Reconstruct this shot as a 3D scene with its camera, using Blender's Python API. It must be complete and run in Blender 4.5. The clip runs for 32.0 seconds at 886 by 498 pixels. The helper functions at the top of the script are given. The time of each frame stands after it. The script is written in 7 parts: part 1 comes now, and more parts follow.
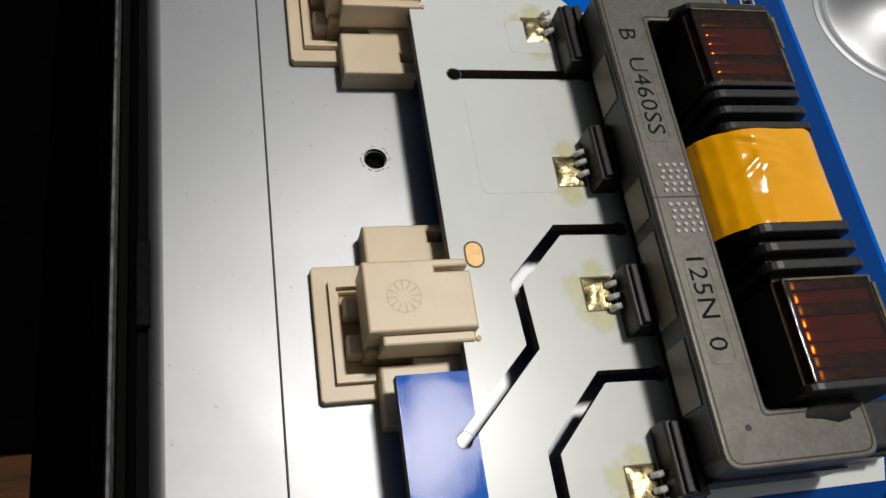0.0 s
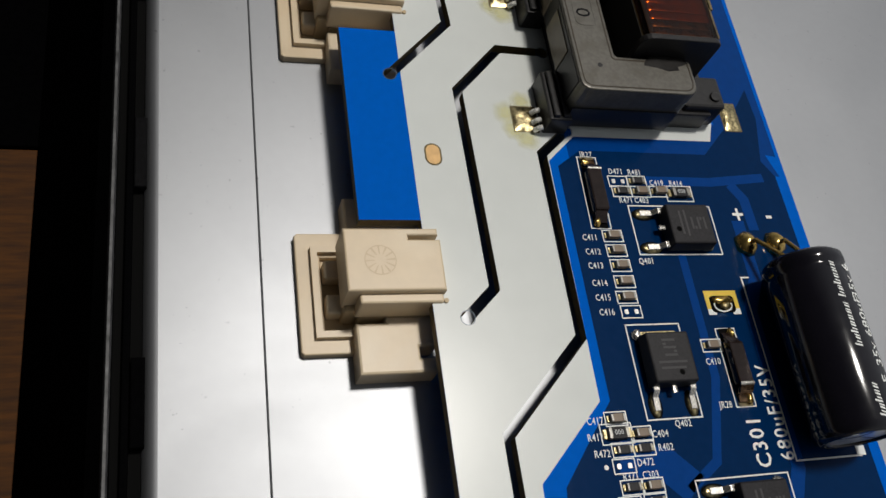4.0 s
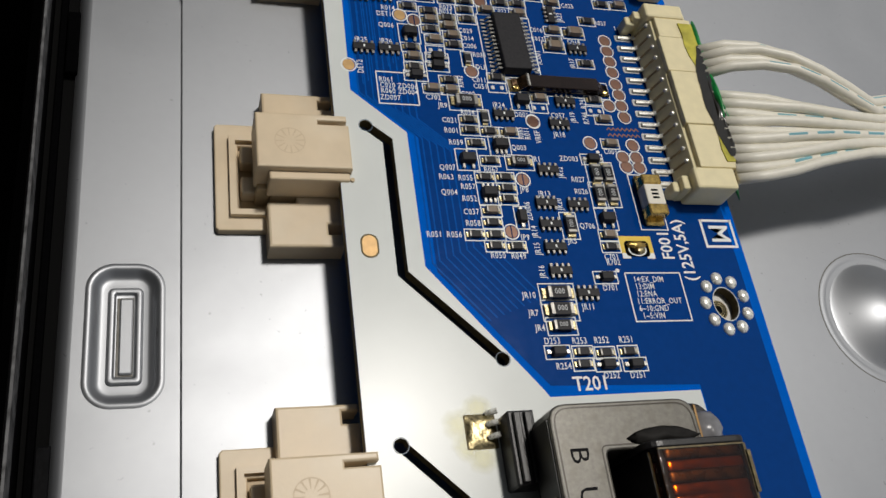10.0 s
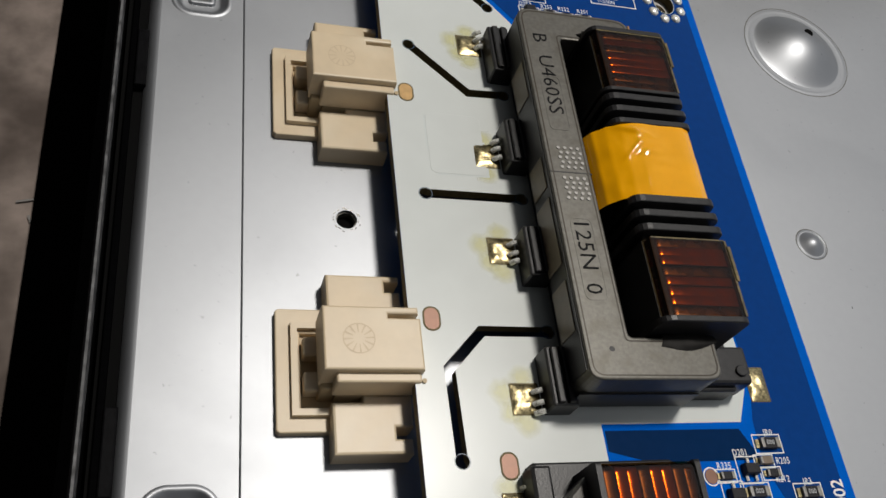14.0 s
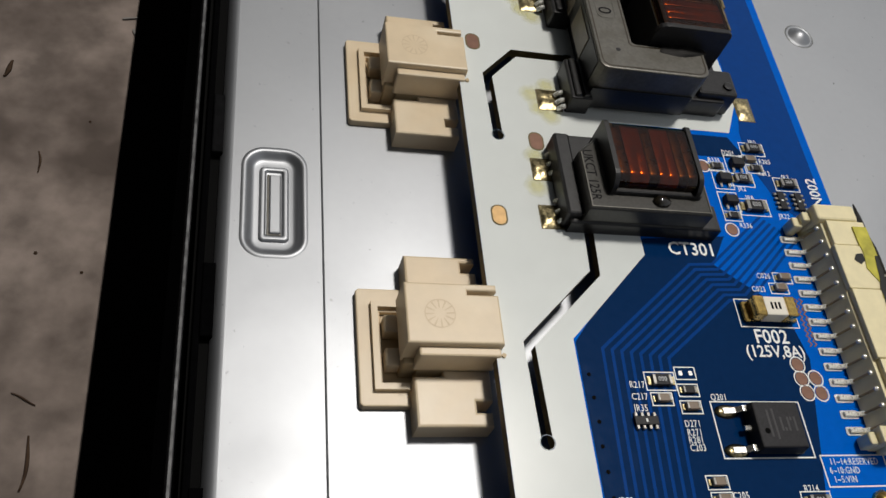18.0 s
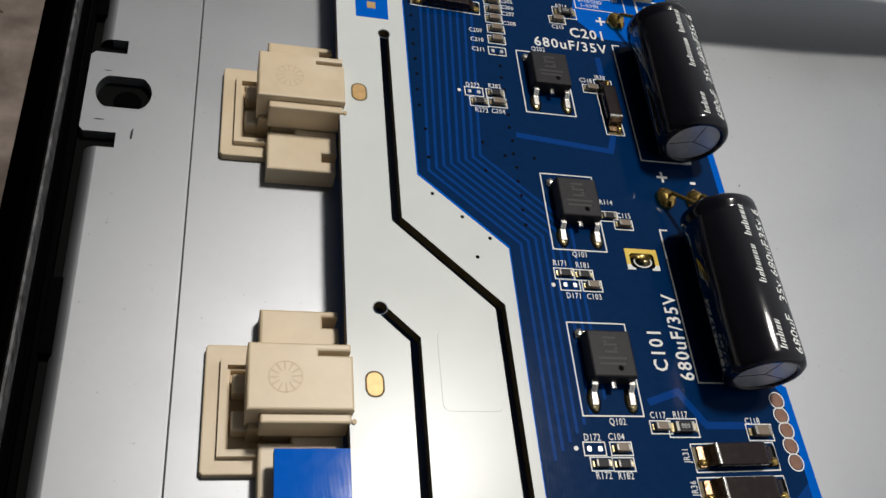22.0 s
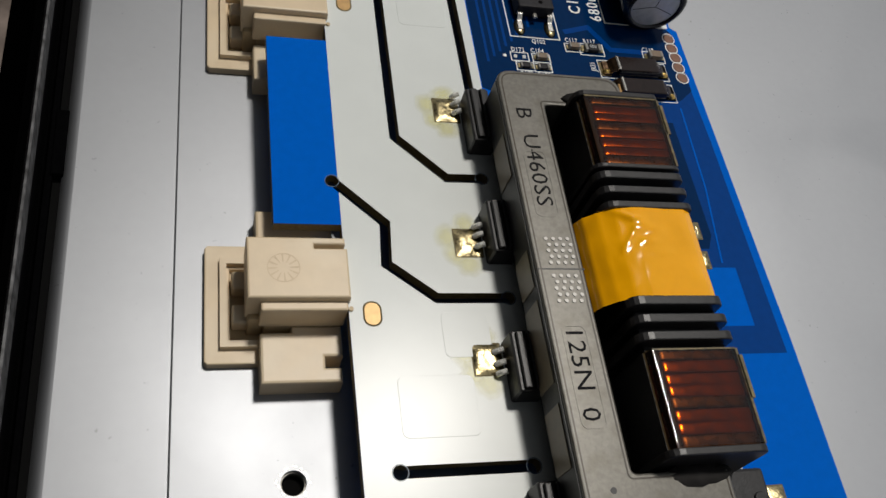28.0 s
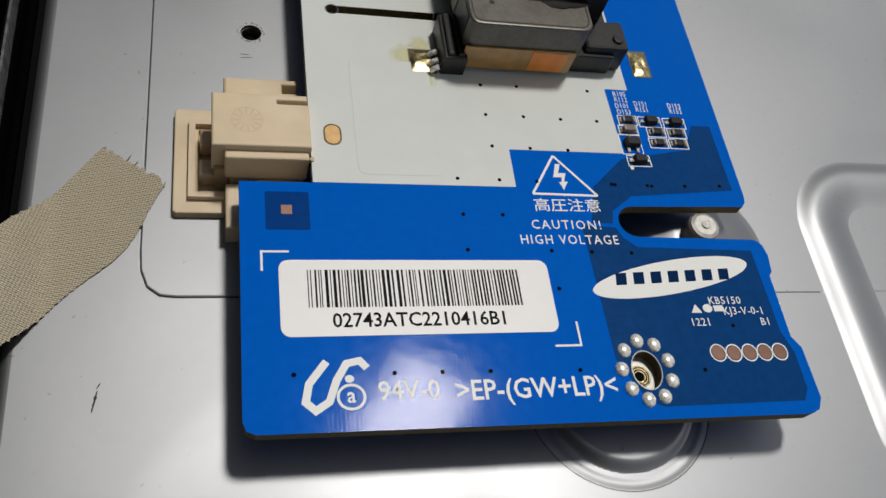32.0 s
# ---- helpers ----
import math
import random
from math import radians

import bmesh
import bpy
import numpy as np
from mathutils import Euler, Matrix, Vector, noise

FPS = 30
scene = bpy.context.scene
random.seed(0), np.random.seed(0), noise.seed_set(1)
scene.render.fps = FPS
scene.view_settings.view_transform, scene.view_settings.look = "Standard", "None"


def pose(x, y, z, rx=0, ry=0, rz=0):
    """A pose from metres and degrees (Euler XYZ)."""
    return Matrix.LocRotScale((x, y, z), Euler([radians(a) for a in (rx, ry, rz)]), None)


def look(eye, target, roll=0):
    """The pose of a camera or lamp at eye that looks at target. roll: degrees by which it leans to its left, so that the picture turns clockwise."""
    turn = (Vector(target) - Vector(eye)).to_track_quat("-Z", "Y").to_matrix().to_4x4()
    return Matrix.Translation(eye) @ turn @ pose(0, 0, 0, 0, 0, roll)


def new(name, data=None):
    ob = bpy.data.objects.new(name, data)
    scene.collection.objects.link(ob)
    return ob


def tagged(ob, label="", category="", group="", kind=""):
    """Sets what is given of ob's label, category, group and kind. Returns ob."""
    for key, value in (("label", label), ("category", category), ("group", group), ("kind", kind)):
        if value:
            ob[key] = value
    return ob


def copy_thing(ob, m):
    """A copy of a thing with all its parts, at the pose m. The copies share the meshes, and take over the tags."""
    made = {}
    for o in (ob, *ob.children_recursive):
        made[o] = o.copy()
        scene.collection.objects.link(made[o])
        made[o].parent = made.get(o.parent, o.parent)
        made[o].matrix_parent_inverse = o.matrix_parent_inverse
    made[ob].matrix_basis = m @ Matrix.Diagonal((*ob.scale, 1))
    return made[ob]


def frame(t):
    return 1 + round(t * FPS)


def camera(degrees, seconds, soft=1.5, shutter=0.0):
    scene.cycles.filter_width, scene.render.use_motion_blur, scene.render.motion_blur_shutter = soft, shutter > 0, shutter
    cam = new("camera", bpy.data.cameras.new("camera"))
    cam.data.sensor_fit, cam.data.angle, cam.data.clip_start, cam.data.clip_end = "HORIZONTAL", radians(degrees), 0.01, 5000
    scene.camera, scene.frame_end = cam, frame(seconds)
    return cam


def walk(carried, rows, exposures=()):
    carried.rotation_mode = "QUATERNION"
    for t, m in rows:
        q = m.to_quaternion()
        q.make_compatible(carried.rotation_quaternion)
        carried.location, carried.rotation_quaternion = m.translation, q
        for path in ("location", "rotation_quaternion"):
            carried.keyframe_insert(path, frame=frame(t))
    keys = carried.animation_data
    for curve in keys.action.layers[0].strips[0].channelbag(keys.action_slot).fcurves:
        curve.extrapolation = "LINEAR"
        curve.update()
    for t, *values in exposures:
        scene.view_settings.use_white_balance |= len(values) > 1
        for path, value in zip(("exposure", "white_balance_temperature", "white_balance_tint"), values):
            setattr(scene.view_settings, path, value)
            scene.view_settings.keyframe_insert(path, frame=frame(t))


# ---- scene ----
cam = camera(53.65, 32.0)
PATH = [
    (0, (-0.00550, 0.08493, 0.08654), (0.04519, 0.16868, -0.08786), 25.67),
    (0.5, (-0.00442, 0.08633, 0.08616), (0.04322, 0.16900, -0.08961), 25.30),
    (1, (-0.00542, 0.08755, 0.08656), (0.04631, 0.17080, -0.08778), 27.50),
    (1.5, (-0.00506, 0.08785, 0.08602), (0.04716, 0.17092, -0.08825), 28.30),
    (2, (-0.00531, 0.08603, 0.08600), (0.04620, 0.16932, -0.08838), 28.20),
    (2.5, (-0.00689, 0.08224, 0.08754), (0.04601, 0.16508, -0.08664), 28.81),
    (3, (-0.00979, 0.07271, 0.09138), (0.04565, 0.15579, -0.08190), 29.89),
    (3.5, (-0.01017, 0.04990, 0.09179), (0.04923, 0.13438, -0.07949), 31.23),
    (5.5, (-0.00848, 0.00618, 0.09797), (0.05268, 0.08961, -0.07320), 30.55),
    (6, (-0.00868, -0.00680, 0.09730), (0.05281, 0.07526, -0.07442), 31.05),
    (6.5, (-0.01146, -0.02106, 0.09705), (0.04801, 0.06437, -0.07374), 29.53),
    (7, (-0.01355, -0.03150, 0.09596), (0.04338, 0.05529, -0.07500), 28.82),
    (7.5, (-0.00949, -0.03975, 0.09807), (0.04947, 0.04522, -0.07311), 29.99),
    (8, (-0.00491, -0.04309, 0.09697), (0.05617, 0.04244, -0.07318), 31.03),
    (8.5, (-0.00294, -0.04776, 0.09582), (0.05831, 0.03961, -0.07334), 30.62),
    (9, (-0.00259, -0.05785, 0.09496), (0.05832, 0.03009, -0.07402), 29.73),
    (9.5, (-0.00206, -0.06862, 0.09412), (0.05779, 0.01833, -0.07576), 29.79),
    (10, (-0.00085, -0.07588, 0.09454), (0.05919, 0.01209, -0.07475), 30.39),
    (10.5, (0.00136, -0.07803, 0.09447), (0.06179, 0.01133, -0.07394), 30.02),
    (11, (0.00040, -0.07841, 0.09519), (0.06070, 0.01179, -0.07282), 29.77),
    (11.5, (-0.00248, -0.08000, 0.09701), (0.05621, 0.01019, -0.07157), 28.77),
    (12, (-0.00233, -0.08513, 0.09750), (0.05645, 0.00685, -0.07008), 28.80),
    (12.5, (-0.00181, -0.09149, 0.09665), (0.05691, 0.00336, -0.06935), 28.09),
    (13, (-0.00437, -0.10960, 0.09656), (0.05563, -0.01452, -0.06885), 28.50),
    (13.5, (-0.00660, -0.13030, 0.09438), (0.05223, -0.03289, -0.07009), 28.70),
    (15.5, (-0.00964, -0.15713, 0.09516), (0.04544, -0.05843, -0.06985), 27.57),
    (16, (-0.01534, -0.16872, 0.09764), (0.04370, -0.07155, -0.06690), 27.46),
    (16.5, (-0.01962, -0.18939, 0.09916), (0.03604, -0.09044, -0.06549), 26.63),
    (17, (-0.01120, -0.18814, 0.09596), (0.04509, -0.08655, -0.06686), 25.80),
    (17.5, (-0.01322, -0.18950, 0.09287), (0.03716, -0.08652, -0.07101), 23.81),
    (18, (-0.01301, -0.19404, 0.09239), (0.03650, -0.09016, -0.07119), 24.15),
    (18.5, (-0.01400, -0.19946, 0.09372), (0.03639, -0.09483, -0.06911), 24.61),
    (19, (-0.01336, -0.20725, 0.09206), (0.03602, -0.10163, -0.07043), 24.31),
    (19.5, (-0.00801, -0.21867, 0.09303), (0.04261, -0.11247, -0.06870), 24.66),
    (20, (-0.00317, -0.22772, 0.09264), (0.04750, -0.12281, -0.06992), 24.61),
    (20.5, (0.00181, -0.23569, 0.09302), (0.05101, -0.13139, -0.07039), 24.47),
    (21, (0.00288, -0.25294, 0.09438), (0.05207, -0.14846, -0.06891), 24.37),
    (21.5, (0.00371, -0.26580, 0.09586), (0.05338, -0.16225, -0.06788), 24.82),
    (22, (0.00415, -0.27746, 0.09442), (0.05475, -0.17348, -0.06876), 25.05),
    (22.5, (0.00009, -0.28628, 0.09237), (0.05159, -0.18293, -0.07093), 25.51),
    (23, (-0.00043, -0.29473, 0.09334), (0.04898, -0.19262, -0.07138), 25.07),
    (23.5, (0.00481, -0.29845, 0.09531), (0.05472, -0.19683, -0.06956), 24.55),
    (24, (0.00555, -0.29631, 0.09752), (0.05397, -0.19839, -0.07001), 24.89),
    (24.5, (0.00406, -0.30198, 0.09807), (0.05556, -0.20042, -0.06635), 24.90),
    (25, (0.00374, -0.30290, 0.09939), (0.05519, -0.20236, -0.06568), 25.15),
    (25.5, (0.00485, -0.31547, 0.09800), (0.05623, -0.21282, -0.06577), 24.21),
    (27.5, (0.00266, -0.32912, 0.09556), (0.05589, -0.22883, -0.06909), 24.98),
    (28, (0.00186, -0.33407, 0.09259), (0.05760, -0.23581, -0.07245), 25.98),
    (28.5, (0.00397, -0.34273, 0.09295), (0.05919, -0.24357, -0.07172), 25.43),
    (29, (0.00300, -0.35476, 0.09145), (0.05942, -0.25369, -0.07165), 25.24),
    (29.5, (0.00621, -0.36453, 0.09280), (0.06156, -0.26536, -0.07183), 24.96),
    (30, (0.00856, -0.37406, 0.09159), (0.06318, -0.27572, -0.07378), 24.66),
    (30.5, (0.00897, -0.38226, 0.09137), (0.06277, -0.28481, -0.07478), 24.78),
    (31, (0.01004, -0.39317, 0.08974), (0.06318, -0.29519, -0.07633), 24.37),
    (31.5, (0.00911, -0.39745, 0.08957), (0.06216, -0.30110, -0.07748), 25.19),
    (32, (0.00793, -0.39866, 0.08936), (0.05962, -0.30124, -0.07748), 24.17),
]
walk(cam, [(t, look(eye, target, roll)) for t, eye, target, roll in PATH],
     exposures=((0.0, -0.06), (3.0, -0.18), (6.0, -0.1), (9.0, -0.14), (12.0, -0.16), (13.5, -0.08), (16.0, 0.0), (19.0, 0.04), (22.0, 0.04), (25.0, 0.0), (28.0, -0.05), (30.0, -0.12), (32.0, -0.05)))

# ---- light ----
world = bpy.data.worlds.new("world")
scene.world = world
world.use_nodes = True
world.node_tree.nodes["Background"].inputs[0].default_value = (0.91, 0.94, 0.99, 1)
# the room is brighter on the lamp's side
nt = world.node_tree
aim = nt.nodes.new("ShaderNodeTexCoord")
axes = nt.nodes.new("ShaderNodeSeparateXYZ")
nt.links.new(aim.outputs["Generated"], axes.inputs[0])
room = nt.nodes.new("ShaderNodeMapRange")
room.interpolation_type = "SMOOTHSTEP"
room.inputs["From Min"].default_value, room.inputs["From Max"].default_value = -0.5, 0.8
room.inputs["To Min"].default_value, room.inputs["To Max"].default_value = 0.015, 0.44
nt.links.new(axes.outputs["X"], room.inputs[0])
nt.links.new(room.outputs[0], nt.nodes["Background"].inputs[1])

# the lamp over the bench
key = bpy.data.lights.new("lamp", "AREA")
key.shape, key.size, key.size_y, key.energy, key.color = "RECTANGLE", 0.40, 0.55, 130.0, (1.0, 0.95, 0.885)
lamp = new("lamp", key)
lamp.matrix_world = look((0.98, 1.02, 4.0), (0.04, -0.12, 0))

# ---- materials ----
U = 0.00075  # one grid unit of the board, in metres


def material(name, colour, rough=0.5, metal=0.0, grain=0.0, scale=400.0, bump=0.0, bump_scale=2000.0, coat=0.0, spec=0.5,
             stretch=(1, 1, 1), transmission=0.0, second=None, second_scale=60.0, second_amount=0.0, second_from=(0.45, 0.7)):
    m = bpy.data.materials.new(name)
    m.use_nodes = True
    nt = m.node_tree
    b = nt.nodes["Principled BSDF"]
    b.inputs["Base Color"].default_value = (*colour, 1)
    b.inputs["Roughness"].default_value = rough
    b.inputs["Metallic"].default_value = metal
    b.inputs["Coat Weight"].default_value = coat
    b.inputs["Specular IOR Level"].default_value = spec
    b.inputs["Transmission Weight"].default_value = transmission
    if grain or bump or second:
        co = nt.nodes.new("ShaderNodeTexCoord")
        mp = nt.nodes.new("ShaderNodeMapping")
        mp.inputs["Scale"].default_value = stretch
        nt.links.new(co.outputs["Object"], mp.inputs[0])
    if grain or second:
        n1 = nt.nodes.new("ShaderNodeTexNoise")
        n1.inputs["Scale"].default_value = scale
        n1.inputs["Detail"].default_value = 5
        nt.links.new(mp.outputs[0], n1.inputs[0])
        ramp = nt.nodes.new("ShaderNodeMapRange")
        ramp.inputs["From Min"].default_value, ramp.inputs["From Max"].default_value = 0.3, 0.7
        ramp.inputs["To Min"].default_value, ramp.inputs["To Max"].default_value = 1 - grain, 1 + grain
        nt.links.new(n1.outputs["Fac"], ramp.inputs[0])
        mul = nt.nodes.new("ShaderNodeVectorMath")
        mul.operation = "SCALE"
        mul.inputs[0].default_value = colour
        nt.links.new(ramp.outputs[0], mul.inputs["Scale"])
        last = mul.outputs[0]
        if second:
            n2 = nt.nodes.new("ShaderNodeTexNoise")
            n2.inputs["Scale"].default_value = second_scale
            n2.inputs["Detail"].default_value = 4
            nt.links.new(mp.outputs[0], n2.inputs[0])
            r2 = nt.nodes.new("ShaderNodeMapRange")
            r2.inputs["From Min"].default_value, r2.inputs["From Max"].default_value = second_from
            r2.inputs["To Max"].default_value = second_amount
            nt.links.new(n2.outputs["Fac"], r2.inputs[0])
            mix = nt.nodes.new("ShaderNodeMix")
            mix.data_type = "RGBA"
            mix.inputs[7].default_value = (*second, 1)
            nt.links.new(r2.outputs[0], mix.inputs[0])
            nt.links.new(last, mix.inputs[6])
            last = mix.outputs[2]
        nt.links.new(last, b.inputs["Base Color"])
        rr = nt.nodes.new("ShaderNodeMapRange")
        rr.inputs["To Min"].default_value, rr.inputs["To Max"].default_value = max(rough - min(0.04, grain), 0.02), min(rough + min(0.04, grain), 1)
        nt.links.new(n1.outputs["Fac"], rr.inputs[0])
        nt.links.new(rr.outputs[0], b.inputs["Roughness"])
    if bump:
        n3 = nt.nodes.new("ShaderNodeTexNoise")
        n3.inputs["Scale"].default_value = bump_scale
        n3.inputs["Detail"].default_value = 3
        nt.links.new(mp.outputs[0], n3.inputs[0])
        bp = nt.nodes.new("ShaderNodeBump")
        bp.inputs["Strength"].default_value = bump
        bp.inputs["Distance"].default_value = 0.00005
        nt.links.new(n3.outputs["Fac"], bp.inputs["Height"])
        nt.links.new(bp.outputs[0], b.inputs["Normal"])
    return m


M_PANEL = material("galvanised_steel", (0.312, 0.322, 0.338), 0.44, 0.93, 0.012, 700, 0.05, 9000, second=(0.12, 0.115, 0.11), second_scale=1100, second_amount=0.4, second_from=(0.71, 0.735))
nt = M_PANEL.node_tree
smudge = nt.nodes.new("ShaderNodeTexNoise")
smudge.inputs["Scale"].default_value = 38
smudge.inputs["Detail"].default_value = 6
smudge.inputs["Distortion"].default_value = 0.8
haze = nt.nodes.new("ShaderNodeMapRange")
haze.inputs["From Min"].default_value, haze.inputs["From Max"].default_value = 0.35, 0.65
haze.inputs["To Min"].default_value, haze.inputs["To Max"].default_value = 0.435, 0.495
nt.links.new(next(n for n in nt.nodes if n.type == "TEX_COORD").outputs["Object"], smudge.inputs[0])
nt.links.new(smudge.outputs["Fac"], haze.inputs[0])
nt.links.new(haze.outputs[0], nt.nodes["Principled BSDF"].inputs["Roughness"])
M_BEZEL = material("black_plastic", (0.0018, 0.0018, 0.002), 0.75, 0, 0.2, 1500, 0.2, 5000, spec=0.0)
M_RIM = material("rim_black_plastic", (0.004, 0.004, 0.0045), 0.45, 0, 0.4, 1500, 0.3, 3000, spec=0.03)
M_FLOOR = material("dusty_concrete", (0.20, 0.165, 0.145), 0.95, 0, 0.34, 160, 0.8, 600, second=(0.075, 0.06, 0.052), second_scale=50, second_amount=0.9, second_from=(0.42, 0.66), spec=0.05)
M_WOOD = material("brown_wood", (0.055, 0.019, 0.002), 0.7, 0, 0.45, 150, 0.3, 800, stretch=(1, 8, 8), spec=0.2)
M_NAVY = material("navy_solder_mask", (0.0004, 0.020, 0.080), 0.15, 0, 0.05, 800, 0.12, 1500, spec=0.09)
M_BLUE = material("bright_blue_solder_mask", (0.0, 0.108, 0.55), 0.095, 0, 0.04, 800, 0.05, 1300, spec=0.045)
M_EDGE = material("bare_laminate_edge", (0.13, 0.10, 0.04), 0.7, 0, 0.3, 2000)
M_WHITE = material("white_board_print", (0.66, 0.69, 0.67), 0.26, 0, 0.02, 200, 0.05, 1500, spec=0.26)
M_WHITEDIM = material("white_print_over_copper", (0.615, 0.655, 0.64), 0.3, 0, 0.02, 200, spec=0.26)
M_INK = material("white_silkscreen_ink", (0.80, 0.82, 0.80), 0.5)
M_CREAM = material("cream_nylon", (0.66, 0.53, 0.355), 0.4, 0, 0.06, 260, 0.15, 2500, second=(0.72, 0.62, 0.46), second_scale=120, second_amount=0.5, second_from=(0.5, 0.68))
# darker copy of the cream puts the sockets' inner shade into the colour
M_CREAM_DARK = material("cream_nylon_painted_shade", (0.50, 0.38, 0.22), 0.5, 0, 0.08, 500, 0.12, 4000)
M_FERRITE = material("grey_ferrite", (0.118, 0.112, 0.098), 0.38, 0.5, 0.14, 1900, 0.15, 5000, second=(0.075, 0.068, 0.05), second_scale=420, second_amount=0.45, second_from=(0.48, 0.68))
M_BOBBIN = material("black_bobbin_plastic", (0.012, 0.0115, 0.012), 0.36, 0, 0.35, 1500, 0.35, 4000, spec=0.4)
M_TAPE = material("yellow_tape", (0.92, 0.41, 0.0015), 0.10, 0, 0.04, 300, 0.15, 350, coat=0.25, spec=0.4)
M_COPPER = material("brown_enamelled_wire", (0.46, 0.085, 0.006), 0.15, 1.0, 0.3, 900)
M_SOLDER = material("solder", (0.36, 0.30, 0.165), 0.3, 1.0, 0.6, 2600, 0.7, 4200)
M_GOLD = material("gold_pad", (0.47, 0.29, 0.115), 0.42, 0.35, 0.15, 900)
M_COPPERPAD = material("bare_copper_pad", (0.18, 0.088, 0.056), 0.4, 0.35, 0.12, 900)
M_CHIP = material("black_chip_plastic", (0.017, 0.0165, 0.019), 0.45, 0, 0.25, 3000, 0.2, 6000, spec=0.18)
M_SLEEVE = material("black_capacitor_sleeve", (0.007, 0.0065, 0.010), 0.12, 0, 0.1, 900, spec=0.5)
M_ALU = material("bare_aluminium", (0.60, 0.60, 0.60), 0.38, 0.6, 0.1, 900)
M_DARKCORE = material("dark_glossy_ferrite", (0.06, 0.058, 0.053), 0.3, 0.35, 0.12, 2500, 0.15, 5000, spec=0.3)
M_SIDETAPE = material("beige_film_tape", (0.15, 0.12, 0.08), 0.35, 0, 0.15, 600)
M_OCHREDARK = material("dark_brown_lacquer", (0.03, 0.02, 0.008), 0.3, 0, 0.2, 900)
M_TERM = material("tin_terminal", (0.62, 0.60, 0.55), 0.26, 0.85, 0.25, 3000, 0.3, 3000)
M_HEADER = material("ivory_header_plastic", (0.80, 0.71, 0.44), 0.4, 0, 0.05, 600, 0.1, 4000)
# near-black, mostly puts the dark inside of holes into the colour
M_HOLE = material("dark_hole", (0.004, 0.004, 0.004), 0.9, spec=0.05)
M_MID = material("blue_solder_mask_over_tracks", (0.0, 0.042, 0.215), 0.14, 0, 0.05, 800, 0.12, 1500, spec=0.13)
M_TRACK = material("light_blue_track", (0.0, 0.08, 0.37), 0.15, 0, 0.1, 800, spec=0.13)
M_PAPER = material("white_label_paper", (0.80, 0.80, 0.80), 0.45, 0, 0.02, 300, 0.05, 2000)
M_BLACKINK = material("black_ink", (0.006, 0.006, 0.007), 0.6, spec=0.08)
M_FLUX = material("yellow_flux_stain", (0.74, 0.70, 0.30), 0.3, 0, 0.06, 900)
M_TAN = material("tan_ceramic", (0.17, 0.12, 0.075), 0.45, 0, 0.1, 2000)
M_WIRE = material("white_wire_insulation", (0.80, 0.77, 0.67), 0.4, 0, 0.04, 800)
M_TEAL = material("teal_wire_mark", (0.22, 0.50, 0.58), 0.4)
M_GREEN = material("green_glue", (0.01, 0.22, 0.05), 0.3, 0, 0.3, 600, 0.6, 900)
M_GLUE = material("dark_glue", (0.012, 0.010, 0.006), 0.18, 0, 0.4, 500, 0.8, 500, coat=0.5)
M_OCHRE = material("yellow_print", (0.75, 0.52, 0.03), 0.4, 0, 0.1, 600)
M_TRACKDARK = material("dark_blue_track", (0.0003, 0.046, 0.185), 0.15, 0, 0.1, 800, spec=0.13)
M_DOME = material("bright_solder_dome", (0.84, 0.83, 0.77), 0.28, 0.4, 0.3, 2500, 0.4, 2500)
M_BLACKSHEET = material("black_sheet", (0.0012, 0.0012, 0.0014), 0.98, 0, 0.2, 900, spec=0.0)
M_CREAM_MARK = material("cream_nylon_relief_shade", (0.60, 0.47, 0.31), 0.5)
M_CREAM_LIGHT = material("pale_cream_plastic", (0.76, 0.64, 0.42), 0.4, 0, 0.04, 500, 0.1, 4000)
M_FERRITE_LIGHT = material("light_grey_dots", (0.34, 0.33, 0.31), 0.4, 0.3)
M_OCHREBROWN = material("brown_tape", (0.40, 0.22, 0.06), 0.3, 0, 0.2, 500, coat=0.3)
M_SOLDERGOLD = material("golden_fluxed_solder", (0.55, 0.38, 0.12), 0.2, 0.9, 0.3, 1200, 0.5, 1500)
M_INKGREY = material("silver_ink", (0.45, 0.46, 0.47), 0.4)
M_INKWARM = material("ivory_ceramic", (0.76, 0.72, 0.62), 0.4)
M_OCHREFILM = material("yellow_glue_film", (0.50, 0.45, 0.05), 0.25, 0, 0.3, 500, coat=0.4)
M_MASKTAPE = material("woven_beige_tape", (0.45, 0.41, 0.335), 0.6, 0, 0.18, 900, 1.0, 1500)
# darker copy of the ivory puts the dark of grooves into the colour
M_HEADERSHADE = material("header_slots_painted_shade", (0.42, 0.31, 0.15), 0.5, 0, 0.1, 800)
M_FAINTCHIP = material("faint_laser_mark", (0.05, 0.049, 0.052), 0.5, spec=0.2)
# near-black winding core, puts the shade between the turns into the colour
M_COPPERDARK = material("dark_winding_gap", (0.022, 0.007, 0.003), 0.4, 0.3, 0.3, 900, spec=0.2)
M_CHIPTERM = material("dull_tin_terminal", (0.25, 0.24, 0.22), 0.35, 0.85, 0.3, 4000, 0.4, 4000)
# darker, rougher copy of the wire for turns left without a glint
M_COPPERNOGLINT = material("brown_wire_without_glint", (0.06, 0.02, 0.006), 0.28, 0.95, 0.4, 900)
M_PIN = material("bright_solder_pin", (0.80, 0.80, 0.77), 0.25, 0.55, 0.15, 3000, 0.3, 3000)
M_JUMPER = material("black_lacquered_strip", (0.016, 0.009, 0.007), 0.16, 0, 0.3, 900, 0.4, 900, spec=0.4)
M_STRIP = material("copper_brown_strip", (0.17, 0.105, 0.06), 0.24, 0.9, 0.7, 1600, 0.8, 1500)
